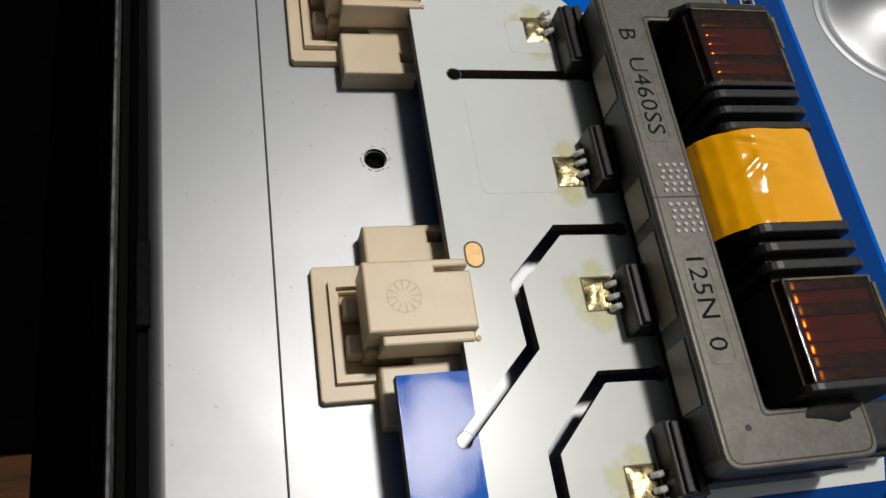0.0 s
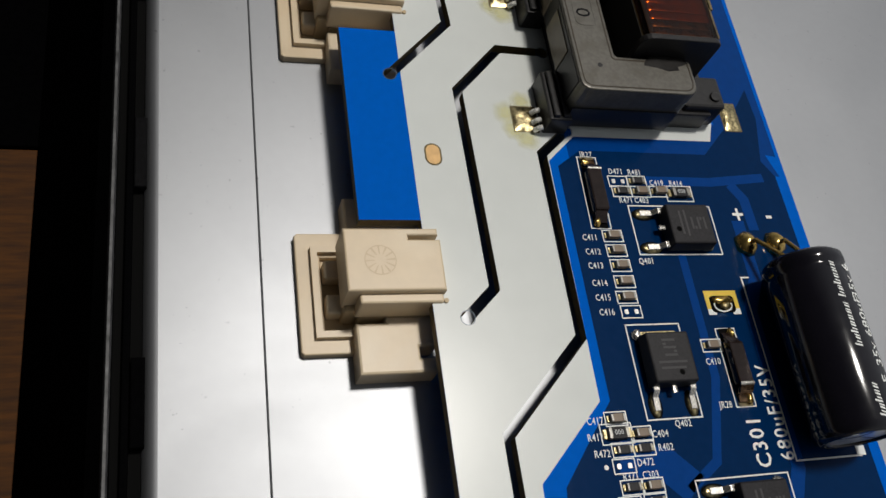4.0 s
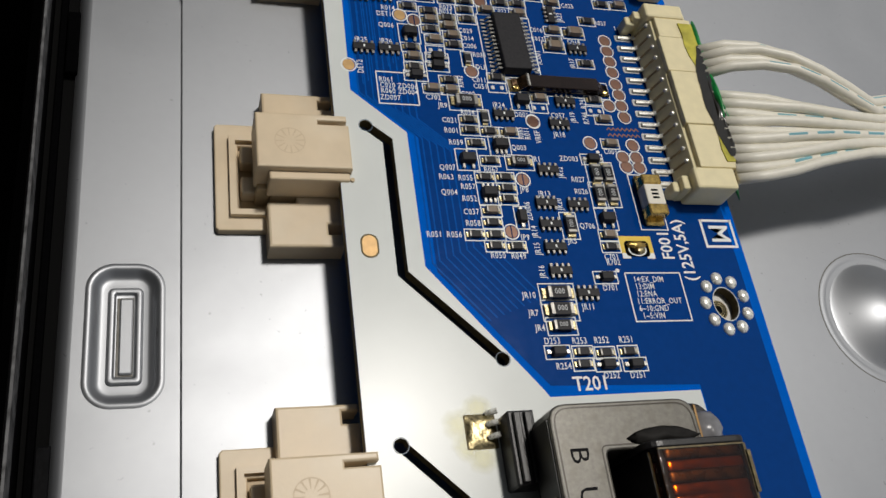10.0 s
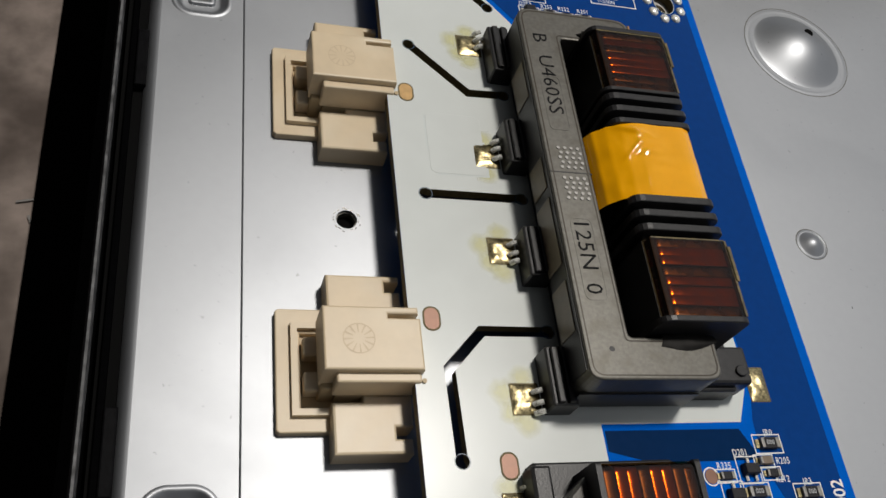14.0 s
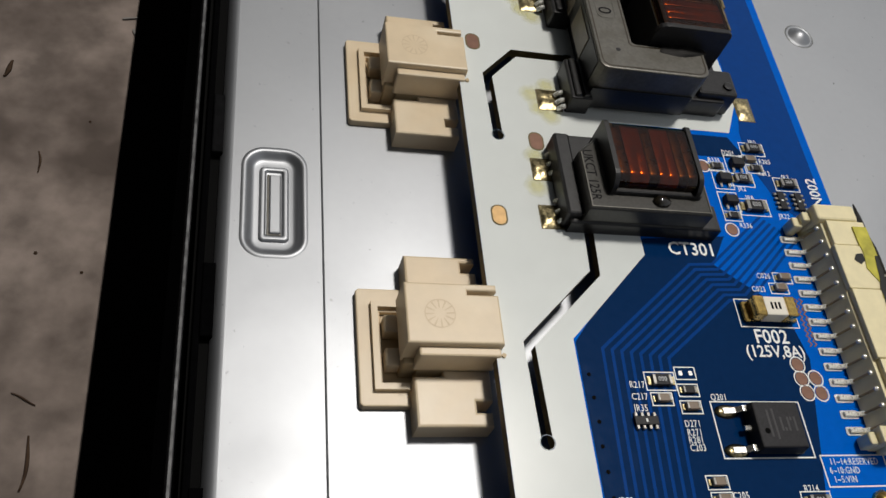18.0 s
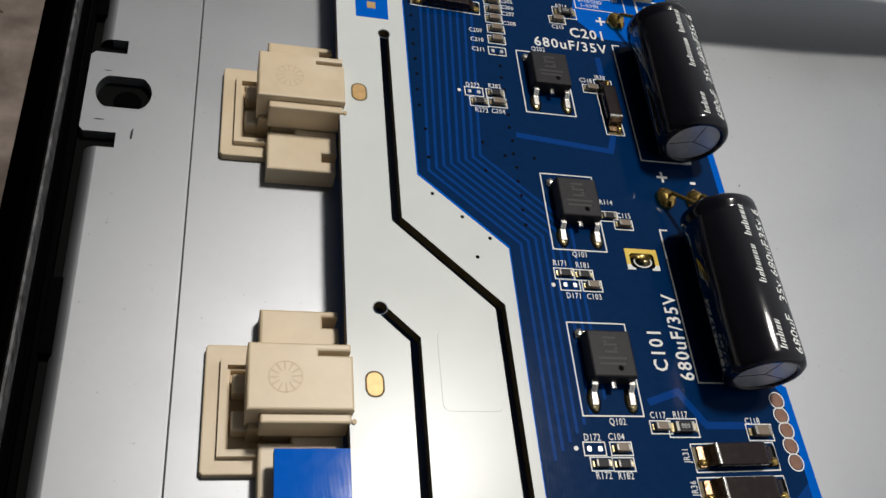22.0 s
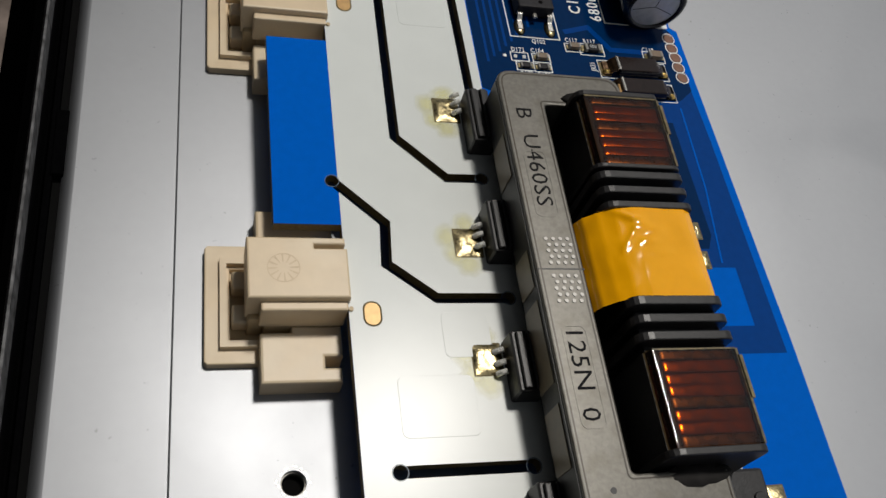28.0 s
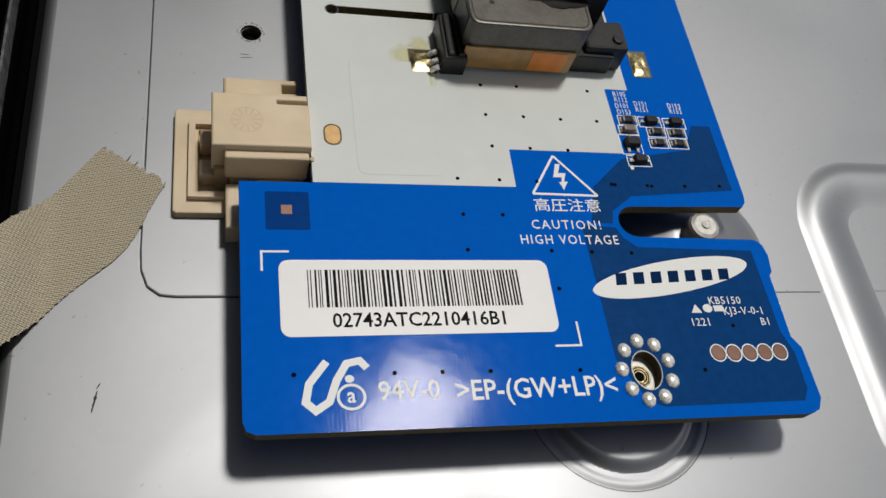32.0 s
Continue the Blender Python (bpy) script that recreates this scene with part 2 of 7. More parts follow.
M_GREYGLUE = material("grey_glue", (0.20, 0.20, 0.21), 0.3, 0, 0.3, 500, 0.4, 500)
M_SMEAR = material("dull_black_glue", (0.012, 0.011, 0.010), 0.6, 0, 0.4, 700, 0.4, 900, spec=0.15)
M_ORANGE = material("orange_tape", (0.85, 0.27, 0.04), 0.35, 0, 0.1, 600)
# woven threads of the tape, across and along
nt = M_MASKTAPE.node_tree
where = nt.nodes.new("ShaderNodeTexCoord")
turned = nt.nodes.new("ShaderNodeMapping")
turned.inputs["Rotation"].default_value = (0, 0, radians(12))
nt.links.new(where.outputs["Object"], turned.inputs[0])
threads = []
for axis, pitch in (("Y", 0.36), ("X", 0.42)):
    wave = nt.nodes.new("ShaderNodeTexWave")
    wave.bands_direction = axis
    wave.inputs["Scale"].default_value = 0.314 / (pitch * U)
    wave.inputs["Distortion"].default_value = 0.6
    nt.links.new(turned.outputs[0], wave.inputs[0])
    threads.append(wave)
both = nt.nodes.new("ShaderNodeMath")
both.operation = "MULTIPLY_ADD"
both.inputs[1].default_value = 0.45
nt.links.new(threads[1].outputs["Fac"], both.inputs[0])
nt.links.new(threads[0].outputs["Fac"], both.inputs[2])
weave = nt.nodes.new("ShaderNodeBump")
weave.inputs["Distance"].default_value = 0.00012
weave.inputs["Strength"].default_value = 0.9
nt.links.new(both.outputs[0], weave.inputs["Height"])
nt.links.new(weave.outputs[0], nt.nodes["Principled BSDF"].inputs["Normal"])
# the colour follows the weave height too, darker between the threads
tone = nt.nodes.new("ShaderNodeMapRange")
tone.inputs["From Max"].default_value = 1.45
tone.inputs["To Min"].default_value, tone.inputs["To Max"].default_value = 0.6, 1.25
nt.links.new(both.outputs[0], tone.inputs[0])
dye = nt.nodes.new("ShaderNodeVectorMath")
dye.operation = "SCALE"
dye.inputs[0].default_value = (0.50, 0.44, 0.32)
nt.links.new(tone.outputs[0], dye.inputs["Scale"])
nt.links.new(dye.outputs[0], nt.nodes["Principled BSDF"].inputs["Base Color"])

# the glass weave under the solder mask shows as fine ripples in its gloss
def rippled(m, pitch=0.62, deep=0.0000008):
    nt = m.node_tree
    bsdf = nt.nodes["Principled BSDF"]
    where = nt.nodes.new("ShaderNodeTexCoord")
    waves = []
    for axis in "XY":
        wave = nt.nodes.new("ShaderNodeTexWave")
        wave.bands_direction = axis
        wave.inputs["Scale"].default_value = 0.314 / (pitch * U)
        wave.inputs["Distortion"].default_value = 8.0
        wave.inputs["Detail"].default_value = 2
        wave.inputs["Detail Scale"].default_value = 0.3
        nt.links.new(where.outputs["Object"], wave.inputs[0])
        waves.append(wave)
    swell = nt.nodes.new("ShaderNodeTexNoise")
    swell.inputs["Scale"].default_value = 330
    swell.inputs["Detail"].default_value = 1
    nt.links.new(where.outputs["Object"], swell.inputs[0])
    total = nt.nodes.new("ShaderNodeMath")
    total.operation = "MULTIPLY_ADD"
    total.inputs[1].default_value = 0.35
    nt.links.new(waves[1].outputs["Fac"], total.inputs[0])
    nt.links.new(waves[0].outputs["Fac"], total.inputs[2])
    high = nt.nodes.new("ShaderNodeMath")
    high.operation = "MULTIPLY_ADD"
    high.inputs[1].default_value = 21.0
    nt.links.new(swell.outputs["Fac"], high.inputs[0])
    nt.links.new(total.outputs[0], high.inputs[2])
    bump = nt.nodes.new("ShaderNodeBump")
    bump.inputs["Distance"].default_value = deep
    nt.links.new(high.outputs[0], bump.inputs["Height"])
    if bsdf.inputs["Normal"].links:
        nt.links.new(bsdf.inputs["Normal"].links[0].from_socket, bump.inputs["Normal"])
    nt.links.new(bump.outputs[0], bsdf.inputs["Normal"])


for m in (M_NAVY, M_BLUE, M_MID, M_TRACKDARK):
    rippled(m)
rippled(M_WHITE, 0.62, 0.0000002)


def clear_film(name, tint, gloss):
    """A thin tinted film: what lies under it shows through, with a sharp sheen on top."""
    m = bpy.data.materials.new(name)
    m.use_nodes = True
    nt = m.node_tree
    nt.nodes.remove(nt.nodes["Principled BSDF"])
    seen = nt.nodes.new("ShaderNodeBsdfTransparent")
    seen.inputs[0].default_value = (*tint, 1)
    sheen = nt.nodes.new("ShaderNodeBsdfGlossy")
    sheen.inputs["Roughness"].default_value = 0.07
    mix = nt.nodes.new("ShaderNodeMixShader")
    mix.inputs[0].default_value = gloss
    nt.links.new(seen.outputs[0], mix.inputs[1])
    nt.links.new(sheen.outputs[0], mix.inputs[2])
    nt.links.new(mix.outputs[0], nt.nodes["Material Output"].inputs[0])
    return m


M_FILM = clear_film("amber_film", (0.44, 0.315, 0.155), 0.05)
M_FILMEDGE = material("golden_film_edge", (0.13, 0.095, 0.03), 0.35, 0, 0.6, 1800)
M_SLOTRIM = material("dark_blue_slot_rim", (0.035, 0.085, 0.15), 0.4)
M_RIMLIGHT = material("grey_rim_highlight", (0.09, 0.09, 0.092), 0.45, 0, 0.7, 700, spec=0.3)
M_FOOT = material("pale_cast_steel", (0.52, 0.51, 0.48), 0.42, 0.4, 0.12, 1500, 0.4, 3000)
M_STRAW = material("dry_straw", (0.045, 0.028, 0.018), 0.8, 0, 0.3, 800, spec=0.1)
M_STRAWPALE = material("pale_wire", (0.16, 0.15, 0.14), 0.6)

# the flux is a thin dried film, patchy and half clear
nt = M_FLUX.node_tree
patch = nt.nodes.new("ShaderNodeTexNoise")
patch.inputs["Scale"].default_value = 420
thin = nt.nodes.new("ShaderNodeMapRange")
thin.inputs["From Min"].default_value, thin.inputs["From Max"].default_value = 0.35, 0.68
thin.inputs["To Min"].default_value, thin.inputs["To Max"].default_value = 0.3, 0.8
nt.links.new(patch.outputs["Fac"], thin.inputs[0])
depth = nt.nodes.new("ShaderNodeAttribute")
depth.attribute_name = "thickness"
cover = nt.nodes.new("ShaderNodeMath")
cover.operation = "MULTIPLY"
nt.links.new(thin.outputs[0], cover.inputs[0])
nt.links.new(depth.outputs["Fac"], cover.inputs[1])
nt.links.new(cover.outputs[0], nt.nodes["Principled BSDF"].inputs["Alpha"])

# ---- builders ----


def part(name, bm, mat, parent=None, label="", smooth=False):
    for v in bm.verts:
        v.co *= U
    me = bpy.data.meshes.new(name)
    bm.to_mesh(me)
    bm.free()
    for m in (mat if isinstance(mat, (list, tuple)) else [mat]):
        me.materials.append(m)
    if smooth:
        me.polygons.foreach_set("use_smooth", [True] * len(me.polygons))
    ob = new(name, me)
    if parent:
        ob.parent = parent
    if label:
        ob["label"] = label
    return ob


def thing(name, x=0, y=0, z=0, turn=0, label="", category="", group="", kind=""):
    ob = new(name)
    ob.empty_display_size = 0.002
    ob.matrix_basis = pose(x * U, y * U, z * U, 0, 0, turn)
    return tagged(ob, label, category, group, kind)


def bevel(bm, amount, segments=2, edges=None):
    bmesh.ops.bevel(bm, geom=list(edges if edges is not None else bm.edges), offset=amount, segments=segments, affect="EDGES", profile=0.5, clamp_overlap=True)


def box(x0, x1, y0, y1, z0, z1, b=0.0, seg=2, bm=None, taper=0.0):
    t = bmesh.new()
    bmesh.ops.create_cube(t, size=1)
    for v in t.verts:
        k = taper if v.co.z > 0 else 0
        sx = (x0 + k if v.co.x < 0 else x1 - k)
        sy = (y0 + k if v.co.y < 0 else y1 - k)
        v.co = (sx, sy, z1 if v.co.z > 0 else z0)
    if b:
        bevel(t, b, seg)
    return merge(bm, t)


def merge(bm, t):
    if bm is None:
        return t
    me = bpy.data.meshes.new("tmp")
    t.to_mesh(me)
    t.free()
    bm.from_mesh(me)
    bpy.data.meshes.remove(me)
    return bm


def prism(points, z0, z1, b=0.0, bm=None, seg=2):
    t = bmesh.new()
    lo = [t.verts.new((x, y, z0)) for x, y in points]
    hi = [t.verts.new((x, y, z1)) for x, y in points]
    n = len(points)
    t.faces.new(lo[::-1])
    top = t.faces.new(hi)
    for i in range(n):
        t.faces.new((lo[i], lo[(i + 1) % n], hi[(i + 1) % n], hi[i]))
    bmesh.ops.recalc_face_normals(t, faces=t.faces)
    if b:
        bevel(t, b, seg, top.edges)
    return merge(bm, t)


def tube(x, y, z0, z1, r, n=20, b=0.0, bm=None, r2=None, axis="z"):
    t = bmesh.new()
    bmesh.ops.create_cone(t, cap_ends=True, segments=n, radius1=r, radius2=r if r2 is None else r2, depth=z1 - z0)
    if b:
        bevel(t, b, 2, [e for e in t.edges if len(e.link_faces) == 2 and any(len(f.verts) == n for f in e.link_faces)])
    turn = {"z": Matrix(), "y": Matrix.Rotation(radians(-90), 4, "X"), "x": Matrix.Rotation(radians(90), 4, "Y")}[axis]
    mid = (z0 + z1) / 2
    at = {"z": (x, y, mid), "y": (x, mid, y), "x": (mid, x, y)}[axis]
    bmesh.ops.transform(t, matrix=Matrix.Translation(at) @ turn, verts=t.verts)
    return merge(bm, t)


def ring_points(x, y, rx, ry, n=24):
    return [(x + rx * math.cos(2 * math.pi * i / n), y + ry * math.sin(2 * math.pi * i / n)) for i in range(n)]


def ribbon(points, w, z0, z1, bm=None):
    """A flat band of width w along a bent line."""
    left, right = [], []
    for i, p in enumerate(points):
        p = Vector(p)
        a = (p - Vector(points[i - 1])).normalized() if i else None
        c = (Vector(points[i + 1]) - p).normalized() if i < len(points) - 1 else None
        d = ((a or c) + (c or a)).normalized()
        nrm = Vector((-d.y, d.x))
        k = w / 2 / max(0.3, nrm.dot(Vector((-(a or c).y, (a or c).x))))
        left.append(p + nrm * k)
        right.append(p - nrm * k)
    return prism([tuple(p) for p in left] + [tuple(p) for p in reversed(right)], z0, z1, bm=bm)


def pitted(ob, cutter):
    """Cuts the cutter out of ob and drops the cutter."""
    mod = ob.modifiers.new("cut", "BOOLEAN")
    mod.operation, mod.object, mod.solver = "DIFFERENCE", cutter, "EXACT"
    dg = bpy.context.evaluated_depsgraph_get()
    me = bpy.data.meshes.new_from_object(ob.evaluated_get(dg))
    ob.modifiers.clear()
    ob.data = me
    return ob


def drop(ob):
    me = ob.data
    bpy.data.objects.remove(ob)
    bpy.data.meshes.remove(me)


def sweep(path, r, n=6, bm=None, flat=1.0):
    """A round cord along a bent line in space."""
    t = bmesh.new()
    rings = []
    side = None
    for i, p in enumerate(path):
        p = Vector(p)
        a = Vector(path[max(i - 1, 0)])
        b = Vector(path[min(i + 1, len(path) - 1)])
        d = (b - a).normalized()
        ref = side if side is not None else (Vector((0, 0, 1)) if abs(d.z) < 0.9 else Vector((0, 1, 0)))
        side = (ref - d * ref.dot(d)).normalized()
        up = d.cross(side)
        rings.append([t.verts.new(p + r * (side * math.cos(2 * math.pi * k / n) * flat + up * math.sin(2 * math.pi * k / n))) for k in range(n)])
    for i in range(len(rings) - 1):
        for k in range(n):
            t.faces.new((rings[i][k], rings[i][(k + 1) % n], rings[i + 1][(k + 1) % n], rings[i + 1][k]))
    t.faces.new(rings[0][::-1])
    t.faces.new(rings[-1])
    bmesh.ops.recalc_face_normals(t, faces=t.faces)
    return merge(bm, t)


def blob(bm, x, y, z, rx, ry, rz, seed=0, rough=0.12, u=12, v=8):
    t = bmesh.new()
    bmesh.ops.create_uvsphere(t, u_segments=u, v_segments=v, radius=1)
    for w in t.verts:
        k = 1 + rough * noise.noise(w.co * 2.3 + Vector((seed, seed * 0.7, 3)))
        w.co = (x + w.co.x * rx * k, y + w.co.y * ry * k, z + w.co.z * rz * k)
    return merge(bm, t)


PANEL = -10.0  # the steel panel under the board

# ---- the setting ----
LEAN = 0.0047  # the steel panel lies very slightly askew to the board


def lean(x, y):
    return x + LEAN * (min(y, 40) + 100)


def leaned(points):
    return [(lean(x, y), y) for x, y in points]


def round_box(x0, x1, y0, y1, r, n=6):
    pts = []
    for cx, cy, a0 in ((x1 - r, y1 - r, 0), (x0 + r, y1 - r, 90), (x0 + r, y0 + r, 180), (x1 - r, y0 + r, 270)):
        for i in range(n + 1):
            a = radians(a0 + 90 * i / n)
            pts.append((cx + r * math.cos(a), cy + r * math.sin(a)))
    return pts


tagged(part("ground", box(-1100, 1100, -1250, 950, -64, -60), M_FLOOR), "dusty grey concrete worktop with scratches", "worktop", kind="structure")
tagged(part("wooden_board", box(-420, -41, 14, 158, -59.95, -58.4, 0.4), M_WOOD), "brown varnished wooden board beside the panel", "board")
# thin black slab fills the area beside the panel
tagged(part("black_sheet", box(-420, -39, 158.6, 420, -59.95, -58.0, 0.4), M_BLACKSHEET), "flat black sheet beside the panel", "cloth")

# added black sheet makes holes and gaps in the panel look deep
tagged(part("floor", box(-21.5, 420, -760, 420, -16, -12.2), M_HOLE), "black sheet added under the panel to darken its openings", "panel", kind="structure")
HOLES_Y = (39.8, -252.2)  # oblong fixing holes in the edge strip
PANS_Y = (-45.8, -165.6)  # pressed slots in the edge strip
GROOVE = [(1.35, 420), (1.35, -457), (1.6, -460.5), (2.6, -463.4), (4.6, -465.0), (7, -465.3), (44, -465.3)]
edge = [(x - 0.17, y) for x, y in GROOVE[:4]] + [(4.4, -465.15), (7, -465.45), (44, -465.45), (420, -465.45), (420, -760), (-15.4, -760)]
for hy in sorted(HOLES_Y):
    edge += [(-15.4, hy - 13.4), (-12.4, hy - 13.4), (-12.4, hy - 9.9), (-18.2, hy - 9.9), (-18.9, hy - 9.0), (-18.9, hy + 9.0), (-18.2, hy + 9.9),
             (-12.4, hy + 9.9), (-12.4, hy + 13.4), (-15.4, hy + 13.4)]
edge += [(-15.4, 420)]
strip = part("wall_edge_strip", prism(leaned(edge), -12.2, PANEL), M_PANEL)
tagged(strip, "bright steel edge strip with notched tabs and fixing holes", "panel", kind="structure")
cut = bmesh.new()
for hy in HOLES_Y:
    pts = [(lean(-12.0 + 5.1 * math.cos(a), hy), hy + max(-3.9, min(3.9, 5.1 * math.sin(a)))) for a in [2 * math.pi * i / 40 for i in range(40)]]
    clean = [p for i, p in enumerate(pts) if p != pts[i - 1]]
    prism(clean, -30, 0, bm=cut)
for py in PANS_Y:
    prism([(lean(x, py), y) for x, y in round_box(-13.6, -1.9, py - 12, py + 12, 4.2)], -30, 0, bm=cut)
cutter = part("cutter", cut, M_HOLE)
pitted(strip, cutter)
drop(cutter)

for y0, y1 in ((-760, HOLES_Y[1] - 13.4), (HOLES_Y[1] + 13.4, HOLES_Y[0] - 13.4), (HOLES_Y[0] + 13.4, 420)):
    bm = bmesh.new()
    rows = [[bm.verts.new((lean(-15.4 - 2.4 * math.sin(a), y), y, PANEL - 2.4 + 2.4 * math.cos(a))) for a in [radians(10 * i) for i in range(10)]] for y in (y0, y1)]
    for i in range(9):
        bm.faces.new((rows[0][i], rows[1][i], rows[1][i + 1], rows[0][i + 1]))
    bmesh.ops.recalc_face_normals(bm, faces=bm.faces)
    part("rolled_edge", bm, M_PANEL, strip, smooth=True)

main = part("wall_main_plate", prism(leaned([(420, 420), (420, -465.45), (44, -465.45)] + [(x + 0.17, y + 0.14) for x, y in reversed(GROOVE[:6])]), -12.2, PANEL, 0.3), M_PANEL)
tagged(main, "plain steel back plate with pressed domes and screw holes", "panel", kind="structure")
tagged(part("trim_groove", ribbon(leaned(GROOVE), 1.4, -12.1, PANEL - 0.45), M_PANEL), "shallow groove round the back plate", "panel", kind="structure")
for hy in HOLES_Y:
    loop = [(lean(-12.0 + 5.25 * math.cos(a), hy), hy + max(-4.05, min(4.05, 5.25 * math.sin(a)))) for a in [2 * math.pi * i / 40 for i in range(40)]]
    loop = [p for i, p in enumerate(loop) if p != loop[i - 1]]
    lip = thing("fixing_hole", label="oblong fixing hole with a bright worn lip", category="hole", group="fixing holes")
    part("worn_lip", ribbon(loop + loop[:1], 0.34, PANEL - 0.3, PANEL + 0.04), M_PANEL, lip)
    part("post_below", tube(lean(-12.0, hy) + 0.6, hy - 0.5, -13, -12.0, 2.6, 24, 0.3), M_BEZEL, lip, "dark plastic post under the hole")
SCREWS_Y = (190.9, -104.9, -407.8)
cut = bmesh.new()
for sy in SCREWS_Y:
    prism(ring_points(19.0 + (0.8 if sy > -300 else -0.7), sy, 2.0, 2.0), -30, 0, bm=cut)
    loop = ring_points(19.0 + (0.8 if sy > -300 else -0.7), sy, 2.15, 2.15, 28)
    sh = thing("screw_hole", label="round threaded screw hole in the steel plate", category="hole", group="screw holes")
    part("worn_lip", ribbon(loop + loop[:1], 0.3, PANEL - 0.3, PANEL + 0.03), M_PANEL, sh)
    grit = random.Random(int(sy))
    for k in range(16):
        a, r = 2 * math.pi * (k + grit.random()) / 16, 2.2 + 0.5 * grit.random()
        part("burr", box(-0.18, 0.18 + 0.3 * grit.random(), -0.12, 0.1, 0, 0.1, 0.03), M_TERM, sh, "bright torn burr").matrix_basis = pose((19.0 + (0.8 if sy > -300 else -0.7) + r * math.cos(a)) * U, (sy + r * math.sin(a)) * U, PANEL * U, 0, 0, math.degrees(a) + 90)
    for k in range(3):
        loop = ring_points(19.0 + (0.8 if sy > -300 else -0.7), sy, 1.95, 1.95, 24)
        part("thread", ribbon(loop + loop[:1], 0.35, PANEL - 0.9 - 0.6 * k, PANEL - 0.6 - 0.6 * k), M_FERRITE, sh)
cutter = part("cutter", cut, M_HOLE)
pitted(main, cutter)
drop(cutter)


def heights(name, x0, x1, y0, y1, f, mat, step=0.5, parent=None, label=""):
    """A pressed patch of sheet whose height follows f."""
    nx, ny = int((x1 - x0) / step), int((y1 - y0) / step)
    bm = bmesh.new()
    rows = []
    for j in range(ny + 1):
        y = y0 + (y1 - y0) * j / ny
        rows.append([bm.verts.new((x0 + (x1 - x0) * i / nx, y, f(x0 + (x1 - x0) * i / nx, y))) for i in range(nx + 1)])
    for j in range(ny):
        for i in range(nx):
            bm.faces.new((rows[j][i], rows[j][i + 1], rows[j + 1][i + 1], rows[j + 1][i]))
    return part(name, bm, mat, parent, label, smooth=True)


def step01(a, b, v):
    t = max(0.0, min(1.0, (v - a) / (b - a)))
    return t * t * (3 - 2 * t)


def round_rect_distance(x, y, hx, hy, r):
    qx, qy = abs(x) - hx + r, abs(y) - hy + r
    return math.hypot(max(qx, 0), max(qy, 0)) + min(max(qx, qy), 0) - r


def stamped(name, hx, hy, r, steps, mat, parent, label="", n=8):
    """Sheet pressed in steps: each step is an inset from the outline and a height."""
    bm = bmesh.new()
    rings = [[bm.verts.new((x, y, z)) for x, y in round_box(-hx + d, hx - d, -hy + d, hy - d, max(r - d, 0.4), n)] for d, z in steps]
    for a, b in zip(rings, rings[1:]):
        for i in range(len(a)):
            bm.faces.new((a[i], a[(i + 1) % len(a)], b[(i + 1) % len(a)], b[i]))
    bm.faces.new(rings[-1])
    return part(name, bm, mat, parent, label, smooth=True)


def pressed_slot(py):
    s = thing("pressed_slot", lean(-7.7, py), py, PANEL, label="pressed rounded slot in the steel strip", category="panel slot", group="pressed slots")
    stamped("pan", 6.1, 12.25, 4.4, ((0, 0.004), (0.15, 0.06), (0.4, 0.16), (0.75, 0.16), (1.1, 0.0), (1.5, -0.4), (1.9, -0.8), (2.3, -1.05), (2.7, -1.12), (3.6, -1.12)), M_PANEL, s)
    stamped("slit_frame", 2.75, 8.3, 1.0, ((0, -1.15), (0.12, -0.75), (0.3, -0.55), (0.5, -0.5), (0.95, -0.5), (1.1, -0.58), (1.2, -0.95), (1.4, -1.0)), M_PANEL, s, "raised frame round the slit")
    # solid dark grey box puts the slit's dark inside into the colour
    part("slit", box(-1.3, 1.3, -6.9, 6.5, -1.6, -0.9, 0.1), M_FERRITE, s)
    part("tongue", box(-0.85, 1.2, -6.6, 6.2, -1.5, -0.4, 0.25), M_PANEL, s, "bright steel tongue")
    return s


for py in PANS_Y:
    pressed_slot(py)


def dome(name, x, y, r, h, label, flat=0.0, ring=0.0):
    def f(u, v):
        d = math.hypot(u, v)
        base = h * (step01(r, r * flat, d) if flat else math.cos(min(1.0, d / r) * math.pi / 2) ** 1.2)
        return base - 0.03 + ring * math.exp(-((d - r * 1.12) / (r * 0.05)) ** 2)
    d = thing(name, x, y, PANEL, label=label, category="panel dome", group="pressed domes")
    heights("shell", -r * 1.3, r * 1.3, -r * 1.3, r * 1.3, f, M_PANEL, r / 36, d)
    # flat dark ring puts the shade of the crease into the colour
    loop = ring_points(0, 0, r * 1.2, r * 1.2, 56)
    part("crease", ribbon(loop + loop[:1], 0.22, -0.1, 0.012), M_FERRITE, d, "dark ring painted as the dome's crease")
    return d


d = dome("pressed_dome", 140.7, -45.8, 12.4, 4.4, "round dome pressed up in the steel plate", ring=0.08)
# solid black plug stands in for the dark of the hole
part("screw_hole", tube(2.4, 3.4, 3.2, 3.85, 1.2, 18), M_HOLE, d)
dome("pressed_dimple", 123.4, -104.6, 3.2, 1.5, "small pressed dimple in the steel plate", ring=0.15)
dome("pressed_dome", 138, 225, 15, 5, "round dome pressed up in the steel plate", ring=0.25)
dome("pressed_dome", 77.3, -484, 14.0, 1.6, "flat-topped pressed boss under the board end", flat=0.86, ring=0.15)
post = thing("support_post", 98.3, -455.8, PANEL, label="steel support post under the board notch", category="standoff")
cone = bmesh.new()
